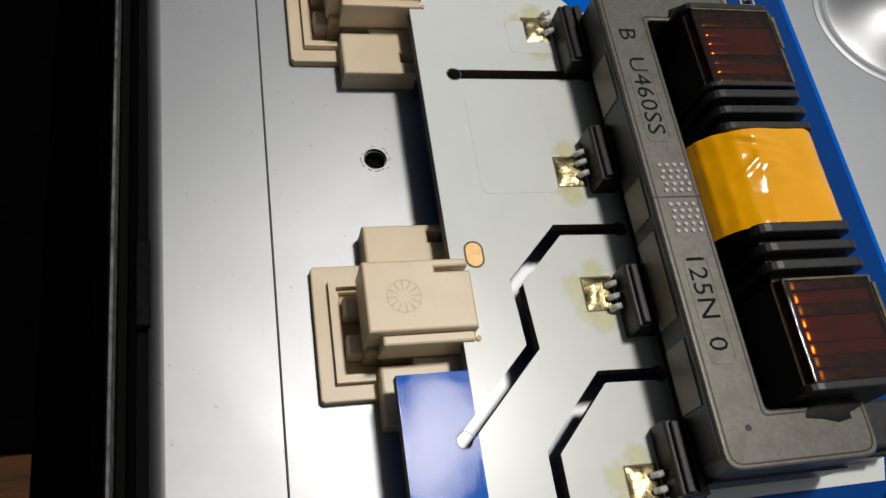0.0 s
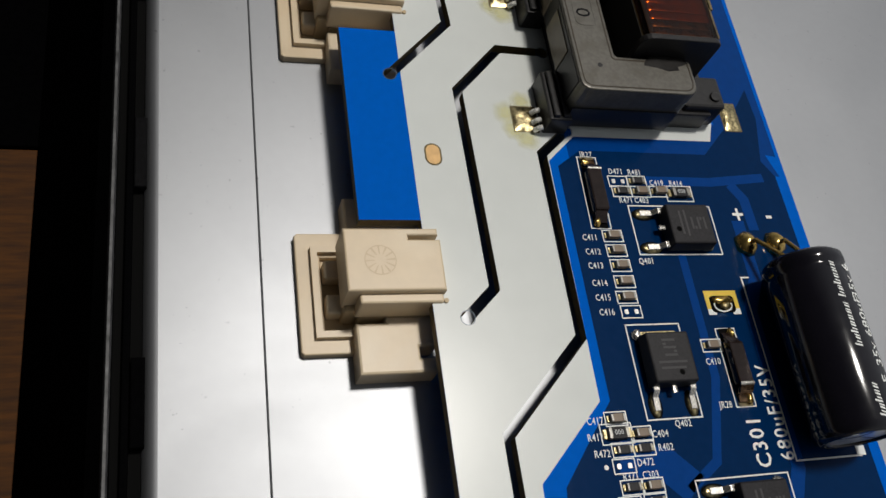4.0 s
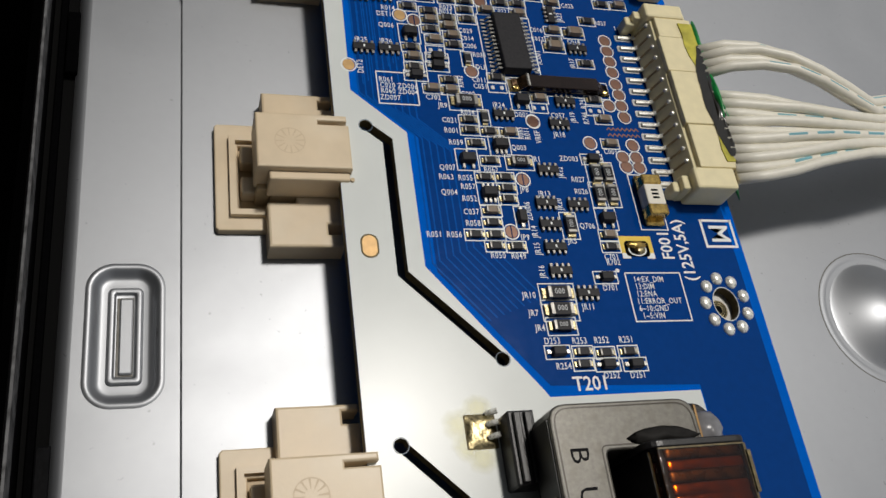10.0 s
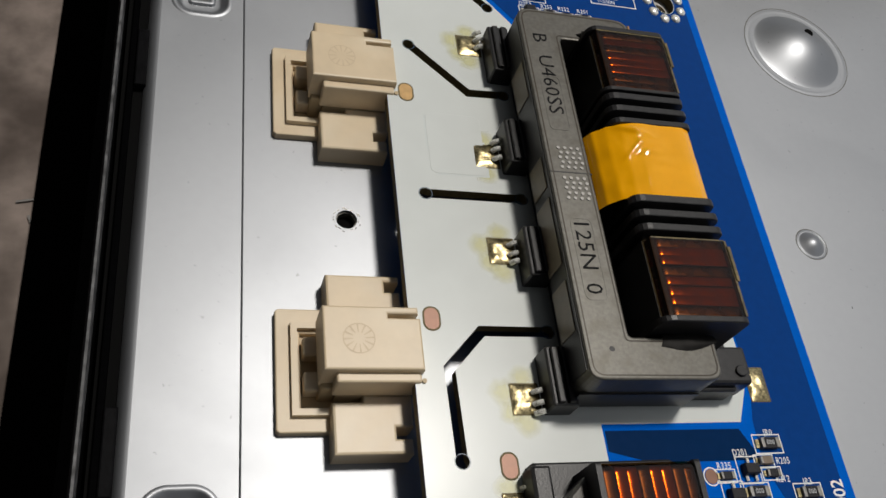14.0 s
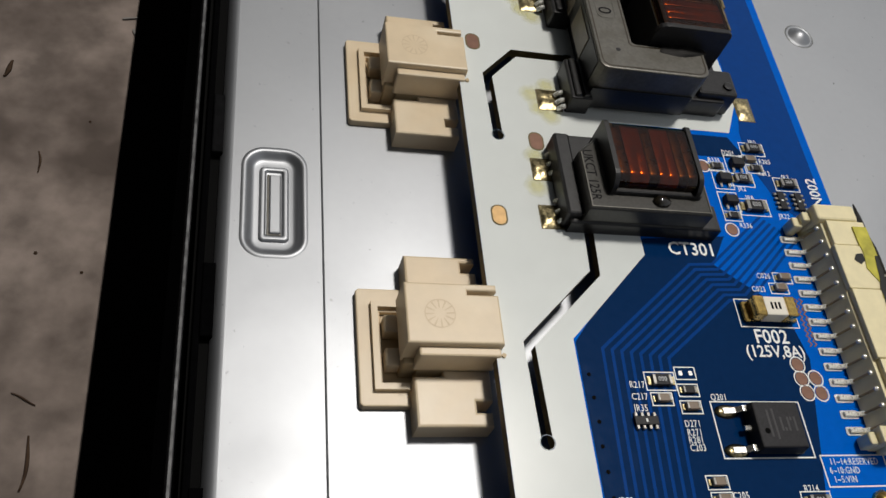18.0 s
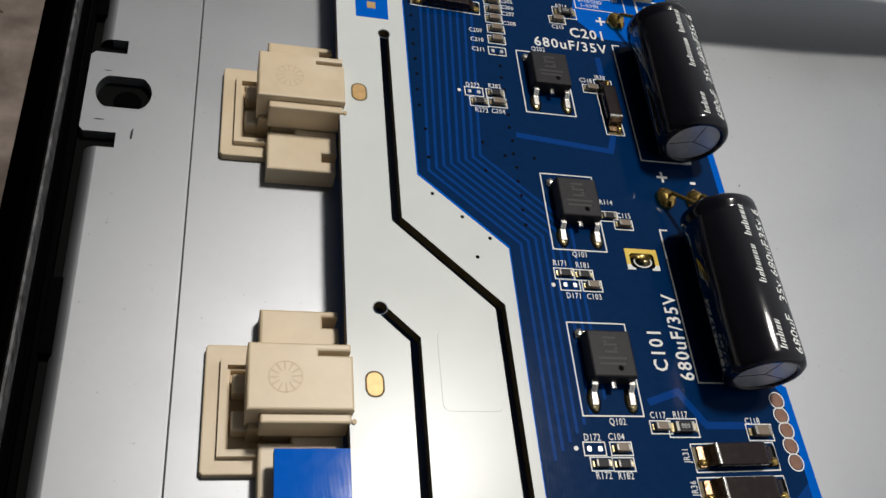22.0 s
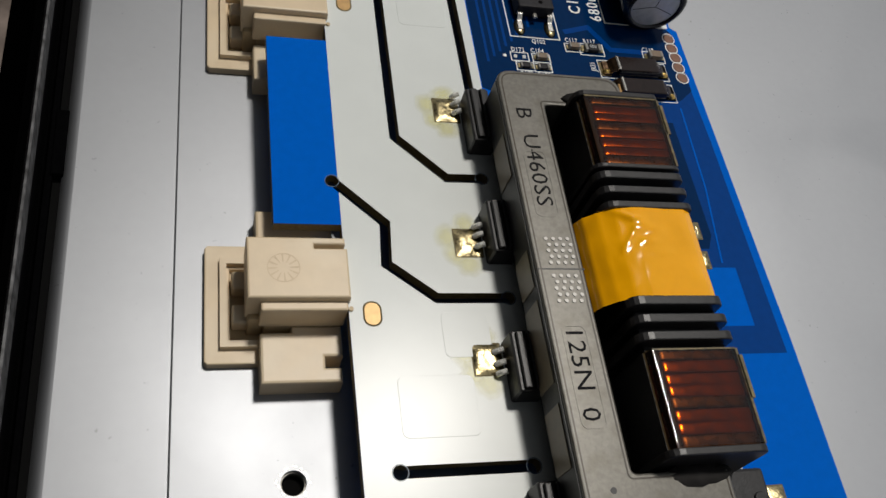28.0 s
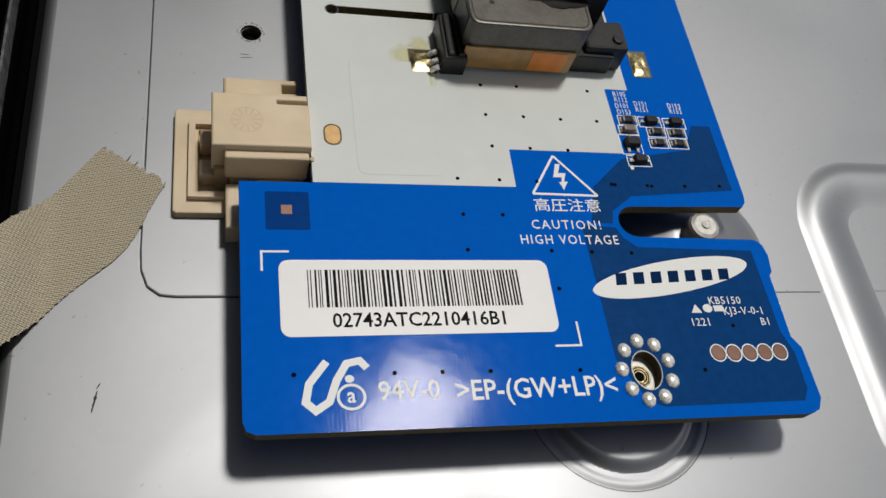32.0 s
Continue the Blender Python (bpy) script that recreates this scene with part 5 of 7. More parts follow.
    part("glue_smear", blob(None, 18.5, -32.6, 12.0, 5.4, 2.0, 0.45, seed, 0.5), M_SMEAR, t, "dark glue smear on the core", smooth=True)
    part("end_lug", prism(rounded([(24.6, 33.8), (31.0, 33.8), (30.0, 39.6), (27.6, 42.4), (24.6, 42.4)], [0, 0.8, 1.5, 1.2, 0]), 0.1, 8.6, 0.7), M_BOBBIN, t)
    part("glue_lump", blob(None, 26.9, 37.2, 9.2, 2.9, 3.6, 2.4, seed + 2, 0.25), M_GREYGLUE, t, "smooth grey glue lump beside the core", smooth=True)
    part("end_tape", box(24.25, 24.6, 34.9, 41.0, 5.0, 12.0), M_OCHREBROWN, t, "brown tape on the core end")
    part("glue_smear", blob(None, 17.5, 36.2, 12.2, 5.5, 1.6, 1.0, seed + 4, 0.5), M_SMEAR, t, smooth=True)
    for i in range(2):
        bm = bmesh.new()
        for a in range(5):
            for b in range(4):
                tube(2.6 + b * 1.25 + 0.35 * (a % 2), (2.1 if i == 0 else -4.7) + a * 1.1, 12.15, 12.36, 0.34, 7, bm=bm)
        part("dot_pattern", bm, M_FERRITE_LIGHT, t)
    part("core_joint", box(0.1, 8.2, 0.85, 1.1, 11.9, 12.22), M_BOBBIN, t)
    for y0, y1 in ((-25.2, -9.0), (10.8, 24.0)):
        loop = round_box(2.0, 5.9, y0, y1, 1.0, 4)
        part("moulded_frame", ribbon(loop + loop[:1], 0.16, 12.1, 12.26), M_FERRITE, t)
    text("B", 3.6, 32.4 + high, 3.6, -90, M_BLACKINK, t, 12.2, 1.15)
    text("U460SS", 3.8, 20.3 + high, 3.6, -90, M_BLACKINK, t, 12.2, 1.16)
    text("125N", 3.8, -14.3 + low, 3.6, -90, M_BLACKINK, t, 12.2, 1.12)
    text("0", 3.7, -23.1 + low, 3.6, -90, M_BLACKINK, t, 12.2, 1.1)
    return t


EXTRA_PADS = (((38.5, 8.0), (38.5, 2.5)), ((39.0, 3.8), (38.4, -0.5)), ((39.6, 16.4), (39.6, 10.0)))
for i, (x, y, high, low) in enumerate(((55.8, 169.0, -0.8, 0.8), (51.4, -107.6, 1.8, 0.0), (54.9, -383.5, 0.0, 0.0))):
    t = transformer(x, y, i + 1.0, high, low, M_OCHREBROWN if i == 2 else M_BOBBIN)
    if i == 1:
        t.scale.y = 0.955  # a slightly shorter make
    for px, py in EXTRA_PADS[i]:
        solder_pad(px, py, t, i + py, 1.0, 1.7)

# the small transformer
ct = thing("small_transformer", 57, -166, 0, label="small square transformer with grey core and copper winding", category="transformer")
part("base", prism([(-13.6, -9.6), (16.4, -9.6), (16.4, -4.0), (15, -3.4), (15, 8.0), (10, 10.6), (-13.6, 10.6)], 0.1, 3.4, 0.4), M_BOBBIN, ct)
part("core", prism([(-11.6, -9.2), (12.6, -9.2), (12.6, 7.0), (9, 8.4), (-6, 8.4), (-11.6, 3.4)], 3.4, 7.6, 0.5), M_DARKCORE, ct)
part("former", box(-7.0, 10.7, -6.0, 8.0, 3.0, 8.6, 0.4), M_BOBBIN, ct)
rim = [(-11.2, 3.2), (-11.2, -8.8), (12.2, -8.8), (12.2, 6.8)]
part("core_lip", ribbon(rim, 0.22, 7.55, 7.75), M_FERRITE, ct)
coil = part("winding", box(-6.4, 8.8, -4.4, 7.4, 3, 10.6, 0.6), M_COPPERDARK, ct, "brown enamelled copper winding under amber film")
line = [(-4.9, 4.0), (-4.9, 9.0)] + arc(-3.0, 9.2, 1.9, 180, 92, 9) + [(6.4, 11.1)] + arc(6.7, 9.9, 1.2, 90, 0, 4) + [(7.9, 4.0)]
for q in range(8):
    xx = -6.3 + 1.93 * (q + 0.5)
    bm = sweep([(u, 0, w - 0.12 + 0.04 * math.sin(q * 2.4)) for u, w in line], 0.1, 14, flat=9.8)
    bmesh.ops.transform(bm, matrix=Matrix.Translation((xx, 0, 0)) @ Matrix.Rotation(radians(90), 4, "Z"), verts=bm.verts)
    # brighter wire copy only on the turns that should glint
    part("turn", bm, M_COPPER if q in (1, 2, 4, 5) else M_COPPERNOGLINT, coil, smooth=True)
line = [(-5.2, 4.0), (-5.2, 9.0)] + arc(-3.0, 9.2, 2.2, 180, 92, 9) + [(6.4, 11.4)] + arc(6.7, 9.9, 1.5, 90, 0, 4) + [(8.2, 4.0)]
skin = sheet(line, -6.5, 9.0, 12)
bmesh.ops.transform(skin, matrix=Matrix(((0, 1, 0, 0), (1, 0, 0, 0), (0, 0, 1, 0), (0, 0, 0, 1))), verts=skin.verts)
film = part("film", skin, M_FILM, coil, "clear amber film over the wires", smooth=True)
film.visible_shadow = False
for xw in (-7.0, 9.5):
    bm = prism(rounded([(-6.2, 3.2), (8.2, 3.2), (8.2, 11.6), (-4.4, 11.6), (-5.9, 9.6)], [0, 0, 0.8, 1.2, 0.9]), xw - 0.45, xw + 0.45)
    bmesh.ops.transform(bm, matrix=Matrix(((0, 0, 1, 0), (1, 0, 0, 0), (0, 1, 0, 0), (0, 0, 0, 1))), verts=bm.verts)
    bmesh.ops.recalc_face_normals(bm, faces=bm.faces)
    part("bobbin_wall", bm, M_BOBBIN, ct)
text("UKCT 125R", -10.1, -1.8, 2.4, -90, M_BLACKINK, ct, 7.63, 0.8)
part("glue_drop", blob(None, 2.6, -7.0, 7.7, 1.8, 1.3, 1.0, 3), M_GLUE, ct, smooth=True)
part("pin_block", box(-14.6, -11.4, -8.6, 9.8, 0.1, 4.8, 0.5), M_BOBBIN, ct)
for py in (4.3, -6.5):
    solder_pad(-15.8, py, ct, py, 2.1, 2.4)
    for k in (0.9, -1.2, 3.2):
        part("pin", sweep([(-13.4, py + k, 2.2), (-14.3, py + k, 1.3), (-14.9, py + k, 0.4)], 0.42, 8), M_DOME, ct)
part("flux_stain", flux(((-17.6, 0.4, 2.8), (-16.9, 7.6, 2.6)), 9), M_FLUX, ct, "pale yellow flux stain")

# ---- electrolytic capacitors ----


def electrolytic(x, y0, y1, xa, xb, ya):
    c = thing("electrolytic_capacitor", x, (y0 + y1) / 2, 7.15, label="black sleeved electrolytic capacitor lying on its side", category="capacitor", group="large capacitors")
    h = (y1 - y0) / 2
    K = 0.93
    prof = [(0, -h + 0.5), (5.6, -h + 0.5), (5.9, -h), (6.6, -h), (7.4, -h + 0.6), (7.6, -h + 1.6), (7.6, h - 4.2), (7.2, h - 3.4), (7.2, h - 2.8), (7.6, h - 2.0), (7.5, h - 0.6), (6.8, h), (5.6, h), (0, h - 0.4)]
    bm = bmesh.new()
    n = 44
    rings = [[bm.verts.new((r * math.cos(2 * math.pi * i / n), yy, r * math.sin(2 * math.pi * i / n))) for i in range(n)] for r, yy in [(q[0] * K, q[1]) for q in prof[1:-1]]]
    for a, b in zip(rings, rings[1:]):
        for i in range(n):
            bm.faces.new((a[i], a[(i + 1) % n], b[(i + 1) % n], b[i]))
    bmesh.ops.recalc_face_normals(bm, faces=bm.faces)
    part("sleeve", bm, M_SLEEVE, c, smooth=True)
    part("can_end", tube(0, 0, -h + 0.45, -h + 0.9, 5.75, 36, axis="y"), M_ALU, c, "bare aluminium can end")
    for a in (20, 165, 275):
        bm = box(0.0, 4.9, -h + 0.4, -h + 0.47, -0.06, 0.06)
        bmesh.ops.rotate(bm, verts=bm.verts, matrix=Matrix.Rotation(radians(a), 3, "Y"))
        part("vent_score", bm, M_HOLE, c)
    part("rubber_seal", tube(0, 0, h - 0.9, h - 0.45, 5.5, 30, axis="y"), M_BEZEL, c)
    for q, bx in enumerate((xa - x, xb - x)):
        yy = ya - (y0 + y1) / 2
        part("lead", sweep([((-2.2, 2.4)[q], h - 0.6, 0), ((-2.2, 2.4)[q], h + 1.2, -0.4), (bx, yy - 0.6, -4), (bx, yy, -6.9)], 0.45, 8), M_SOLDERGOLD, c)
        bm = blob(None, bx, yy, -7.0, 2.2, 2.5, 2.0, q + x, 0.2)
        part("solder_joint", bm, M_SOLDERGOLD, c, "golden solder joint", smooth=True)
    for words, cy in (("680uF", -h + 5.0), ("35v 680uF", 0.4), ("35v 6", h - 6.6)):
        WRAPPED.append((c, words, cy, 27, 3.0))
    for cy, count in ((-h + 4.6, 5), (1.4, 7), (h - 6.4, 6)):
        for j in range(count):
            tall = 7.5 if j in (0, 2) else 5.0
            q = cy - 0.56 * count + 1.12 * j
            for d, wide, up in ((0.0, 0.34, tall), (0.52, 0.26, 5.0)):
                a0, a1 = radians(3), radians(3 - 1.4 * up)
                bm = bmesh.new()
                vs = [bm.verts.new((7.11 * math.sin(a), yy, 7.11 * math.cos(a))) for a, yy in ((a0, q + d), (a1, q + d + 0.35), (a1, q + d + wide + 0.35), (a0, q + d + wide))]
                bm.faces.new(vs[::-1])
                part("printed_bar", bm, M_INK, c)
    return c


WRAPPED = []
electrolytic(93.4, 66.2, 98.0, 89.1, 95.4, 105.0)
electrolytic(96.4, -266.0, -232.8, 90.6, 98.0, -226.2)
electrolytic(96.9, -316.0, -282.4, 91.4, 98.1, -275.1)

# ---- wire headers ----


def wire_header(y0, y1, n, label, glue):
    h = thing("wire_header", 0, 0, 0, label=label, category="connector", group="wire headers")
    # hull with a leaning wall towards the pins
    hull = box(92.5, 102.6, y0 + 1.2, y1 - 1.2, 0.2, 5.6, 0.2)
    for v in hull.verts:
        if v.co.x < 95 and v.co.z > 3:
            v.co.x += 1.3
    part("body", hull, M_HEADER, h)
    span = y1 - y0 - 8.2
    for f0, f1, xl, zt in ((0.0, 0.27, 94.6, 6.75), (0.27, 0.62, 94.2, 6.9), (0.62, 0.86, 94.0, 6.8), (0.86, 1.0, 94.4, 6.65)):
        part("top_plate", box(xl, 102.7, y0 + 4.7 + span * f0, y0 + 4.7 + span * f1 - 0.12, 5.4, zt, 0.2), M_HEADER, h)
    for a, b in ((y1 - 3.6, y1), (y0, y0 + 4.6)):
        part("end_block", box(92.6, 101.6, a, b, 0.15, 6.9, 0.5), M_HEADER, h)
        part("end_cheek", box(91.0, 92.8, a + 0.8, b - 0.8, 0.15, 5.0, 0.3), M_HEADER, h)
    for a in (y1 - 3.4, y0 + 1.0):
        part("ear", box(89.6, 91.6, a, a + 2.2, 0.1, 3.6, 0.35), M_HEADER, h)
    step = (y1 - y0 - 8.8) / (n - 1)
    for k in range(n):
        y = y0 + 4.5 + step * k
        ob = shared("pin_pad", "hpad", lambda: prism(round_box(88.3, 91.9, -0.78, 0.78, 0.35), 0.03, 0.16), M_PIN, h)
        ob.location.y = y * U
        ob = shared("solder_pin", "hpin", lambda: sweep([(93.6, 0, 1.3), (92.7, 0, 0.9), (92.0, 0, 0.5), (88.9, 0, 0.42)], 0.46, 8, flat=0.6), M_DOME, h)
        ob.location.y = y * U
        ob = shared("pin_head", "hhead", lambda: blob(None, 93.45, 0, 4.6, 0.46, 0.46, 0.46, 2, 0.1), M_PIN, h)
        ob.location.y = y * U
        # raised cord in the shade colour stands in for a groove
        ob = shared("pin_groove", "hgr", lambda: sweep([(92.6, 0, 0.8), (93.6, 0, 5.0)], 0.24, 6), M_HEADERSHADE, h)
        ob.location.y = y * U
    ln = (y1 - y0)
    part("glue", blob(None, 103.0, (y0 + y1) / 2 + 0.5, 4.2, 1.7, ln * 0.45, 2.9, y0, 0.5, 16, 40), glue, h, "lumpy glue along the wires", smooth=True)
    if glue is M_GREEN:
        part("glue_patch", blob(None, 102.8, y0 + ln * 0.42, 5.4, 1.9, ln * 0.33, 1.9, 20, 0.5, 14, 30), M_GLUE, h, "dark glue patch", smooth=True)
    rnd = random.Random(int(y1))
    edge_l = [(100.9 - 0.9 * rnd.random() - (0.9 if i > 8 else 0), y0 + 6 + (ln - 11) * i / 12) for i in range(13)]
    part("glue_film", prism([(102.6, y0 + 6), *[(102.6, y0 + 6 + (ln - 11) * i / 4) for i in range(1, 5)], *edge_l[::-1]], 6.4, 6.98), M_OCHREFILM, h, "yellowish glue film")
    edge_l = [(102.2 - 2.2 * math.sin(math.pi * i / 12) - 0.5 * rnd.random(), y0 + ln * 0.16 + ln * 0.6 * i / 12) for i in range(13)]
    part("dark_glue_film", prism([(102.8, y0 + ln * 0.16), (102.8, y0 + ln * 0.76), *edge_l[::-1]], 6.4, 7.06), M_GLUE, h, "dark glue film")
    if glue is M_GLUE:
        part("burnt_spot", prism([(97.2, y1 - 12.4), (98.0, y1 - 11.2), (99.4, y1 - 11.0), (99.6, y1 - 12.4), (98.4, y1 - 13.4)], 6.7, 6.92), M_GLUE, h, "dark spot")


wire_header(-26.0, 18.8, 14, "ivory wire header with green glue and white wires", M_GREEN)
wire_header(-218.0, -170.2, 14, "ivory wire header with black glue and white wires", M_GLUE)
part_h = thing("small_header", 0, 0, 0, label="small cream header with four pins", category="connector")
part("body", box(96.6, 101.8, 25.6, 36.8, 0.1, 6.0, 0.3), M_CREAM_LIGHT, part_h)
part("mouth", box(95.5, 96.7, 25.8, 36.6, 0.3, 5.2, 0.2), M_CREAM, part_h)
# slit and contact slots are boxes in the shade colour
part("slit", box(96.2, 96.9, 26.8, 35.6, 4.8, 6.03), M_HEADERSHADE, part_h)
for k in range(5):
    part("contact_slot", box(95.45, 96.4, 27.2 + 1.75 * k, 28.2 + 1.75 * k, 2.2, 5.24), M_HEADERSHADE, part_h, "contact slot with its shade painted brown")
for k in range(4):
    part("pin", sweep([(95.7, 28.2 + 1.9 * k, 1.0), (94.7, 28.2 + 1.9 * k, 0.5), (93.0, 28.2 + 1.9 * k, 0.4)], 0.42, 8), M_TERM, part_h)


def wire_bundle(ys, far, label, bend, fork=0, stack=0.3):
    w = thing("wire_bundle", 0, 0, 0, label=label, category="wires")
    rnd = random.Random(int(far[0][1]))
    n = len(ys)
    for k, y in enumerate(ys):
        fx, fy0, fy1, fz = far[0]
        ye = fy0 + (fy1 - fy0) * k / (n - 1)
        gx, gy0, gy1, gz = far[1]
        yg = gy0 + (gy1 - gy0) * k / (n - 1)
        pts = []
        for i in range(13):
            s = i / 12
            if s < 0.5:
                q = step01(0, 1, s * 2)
                yfork = 3.4 * math.sin(math.pi * s * 2) if k < fork else 0
                pts.append((102.5 + (fx - 102.5) * s * 2, y + (ye - y) * q + yfork + 0.25 * rnd.uniform(-1, 1) * (s > 0.1), 6.0 + (fz - 6.0) * q + bend * math.sin(s * 6.28) + stack * (k % 2) * min(1, s * 4) + (2.2 * math.sin(math.pi * s * 2) if k < fork else 0)))
            else:
                q = (s - 0.5) * 2
                pts.append((fx + (gx - fx) * q, ye + (yg - ye) * q + 0.25 * rnd.uniform(-1, 1), fz + (gz - fz) * q + stack * (k % 2)))
        part("wire", sweep(pts, 1.12, 8), M_WIRE, w, smooth=True)
        if k % 3 == 0:
            for i in range(2, 12):
                a, b = Vector(pts[i]), Vector(pts[i + 1])
                part("wire_mark", sweep([a.lerp(b, 0.1) + Vector((0, 0, 0.88)), a.lerp(b, 0.75) + Vector((0, 0, 0.88))], 0.34, 5), M_TEAL, w, "teal dashes")


wire_bundle([7.6, 5.6, 3.6, 1.6] + [-3.6 - 2.2 * k for k in range(10)], ((139, -4.5, -18.0, 8), (230, 16, 4, 3)), "bundle of white wires with teal dashes", 0.6, 4, 1.3)
wire_bundle([-186.0 - 2.0 * k for k in range(14)], ((138, -190, -211, 8), (230, -186, -205, 4)), "flat bundle of white wires with teal lines", 1.2, 2, 0.9)

# ---- chips, links and fuses ----


def dpak(name, x0, x1, y0, y1, left=False):
    t = thing("power_transistor", (x0 + x1) / 2, (y0 + y1) / 2, 0, -90 if left else 0, label="black power transistor soldered on the board", category="transistor", group="power transistors")
    part("body", box(-3.9, 4.5, -3.2, 5.9, 0.5, 3.3, 0.3, taper=0.25), M_CHIP, t)
    part("tab", prism([(-3.7, 4.8), (4.3, 4.8), (4.3, 6.3), (3.6, 6.8), (-3.0, 6.8), (-3.7, 6.3)], 0.1, 0.6, 0.15), M_SOLDER, t)
    # flat black disc paints the dark of the dimple
    part("dimple", tube(1.4, -1.4, 3.26, 3.33, 0.5, 14), M_HOLE, t)
    for lx in (-3.1, 3.7):
        part("lead", slab([(-3.0, 1.4), (-3.9, 1.4), (-4.9, 0.4), (-6.9, 0.35), (-6.9, 0.72), (-4.7, 0.85), (-3.8, 1.85), (-3.0, 1.85)], -0.55, 0.55, 0.08), M_TERM, t).matrix_basis = pose(lx * U, 0, 0, 0, 0, 90)
        part("lead_pad", prism(ring_points(lx, -5.9, 1.25, 2.35, 20), 0.03, 0.07), M_HOLE, t)
        part("solder_joint", blob(None, lx, -5.9, 0.08, 1.05, 2.1, 0.5, lx), M_SOLDER, t, smooth=True)
    part("lead", sweep([(0.3, -3.0, 1.6), (0.3, -4.3, 1.5)], 0.5, 8, flat=0.6), M_TERM, t)
    for by, bx0, bx1 in ((4.2, -1.0, 1.4), (3.5, -1.0, -0.4), (2.9, -1.0, 1.4), (2.2, 0.8, 1.4), (1.6, -1.0, 1.4), (0.4, -2.4, 2.8), (-0.6, -2.2, 2.4)):
        part("printed_bar", box(bx0, bx1, by - 0.2, by + 0.2, 3.29, 3.32), M_FAINTCHIP, t)
    part("solder_joint", blob(None, -3.7, 6.2, 0.35, 0.9, 1.0, 0.7, x0, 0.3), M_TERM, t, smooth=True)
    link_outline(x0, x1, y0, y1)
    return t


for q in ((66.6, 83.6, 103, 112.9, True), (60.3, 70.5, 73.4, 89.8, False), (66.1, 83.5, 53.3, 63.3, True), (53, 63.3, 37.9, 54.6, False), (63.6, 80.6, -218, -208.2, True),
          (65.1, 75.9, -255.7, -238.7, False), (65.6, 76.3, -288.3, -271.1, False), (65.6, 76.6, -320.5, -303.3, False)):
    dpak("q", *q)

BODY = {"res": M_CHIP, "cap": M_TAN}


def chip(x, y, kind="res", turn=0, size=1.0):
    hx, hy = 1.9 * size, 1.12 * size
    ol = shared("printed_outline", ("ol", size), lambda: outline_mesh(hx, hy), M_INK, board)
    ol.matrix_basis = pose(x * U, y * U, 0, 0, 0, turn)
    if kind == "empty":
        for k in (-0.95, 0.95):
            ob = shared("bare_pad", ("bare", size), lambda: prism(round_box(-0.36, 0.36, -0.42, 0.42, 0.2), 0.03, 0.16), M_PIN, board)
            a = radians(turn)
            ob.location = ((x + k * math.cos(a)) * U, (y + k * math.sin(a)) * U, 0)
        return
    t = thing("chip_capacitor" if kind == "cap" else "chip_resistor", x, y, 0, turn, "tiny tan ceramic chip capacitor soldered on the board" if kind == "cap" else "tiny black chip resistor soldered on the board",
              "capacitor" if kind == "cap" else "resistor", "chip capacitors" if kind == "cap" else "chip resistors")
    s = size
    shared("body", (kind, size), lambda: box(-0.82 * s, 0.82 * s, -0.66 * s, 0.66 * s, 0.12, 0.12 + (0.95 if kind == "cap" else 0.62) * s, 0.07), BODY[kind], t)
    for k in (-1, 1):
        ob = shared("terminal", ("term", kind, size), lambda: box(-0.22 * s, 0.22 * s, -0.62 * s, 0.62 * s, 0.05, 0.16 + (0.95 if kind == "cap" else 0.64) * s, 0.1), M_CHIPTERM, t)
        ob.location.x = k * 1.02 * s * U
        ob = shared("solder_fillet", ("fill", size), lambda: box(-0.28 * s, 0.28 * s, -0.55 * s, 0.55 * s, 0.03, 0.26 * s, 0.1), M_SOLDER, t)
        ob.location.x = k * 1.45 * s * U
    if size > 1.2 and kind == "res":
        text("000", 0, 0, 0.72 * s, 0, M_INKGREY, t, 0.12 + 0.64 * s, 0.8)


def outline_mesh(hx, hy, w=0.2):
    bm = bmesh.new()
    a = [bm.verts.new((sx * (hx + d), sy * (hy + d), 0.07)) for d in (-w / 2, w / 2) for sx, sy in ((-1, -1), (1, -1), (1, 1), (-1, 1))]
    for i in range(4):
        bm.faces.new((a[i], a[4 + i], a[4 + (i + 1) % 4], a[(i + 1) % 4]))
    bmesh.ops.recalc_face_normals(bm, faces=bm.faces)
    return bm


def network(x, y, turn=0):
    t = thing("resistor_network", x, y, 0, turn, "small black resistor network with eight leads", "resistor network", "resistor networks")
    shared("body", "netb", lambda: box(-2.1, 2.1, -0.75, 0.75, 0.15, 0.8, 0.1), M_CHIP, t)
    shared("printed_zero", "netz", lambda: box(-0.16, 0.16, -0.28, 0.28, 0.79, 0.82), M_INK, t)
    for sy in (-1, 1):
        for k in range(4):
            ob = shared("lead", "netl", lambda: box(-0.28, 0.28, -0.45, 0.45, 0.04, 0.62, 0.1), M_CHIPTERM, t)
            ob.location = ((-1.65 + 1.1 * k) * U, sy * 1.0 * U, 0)


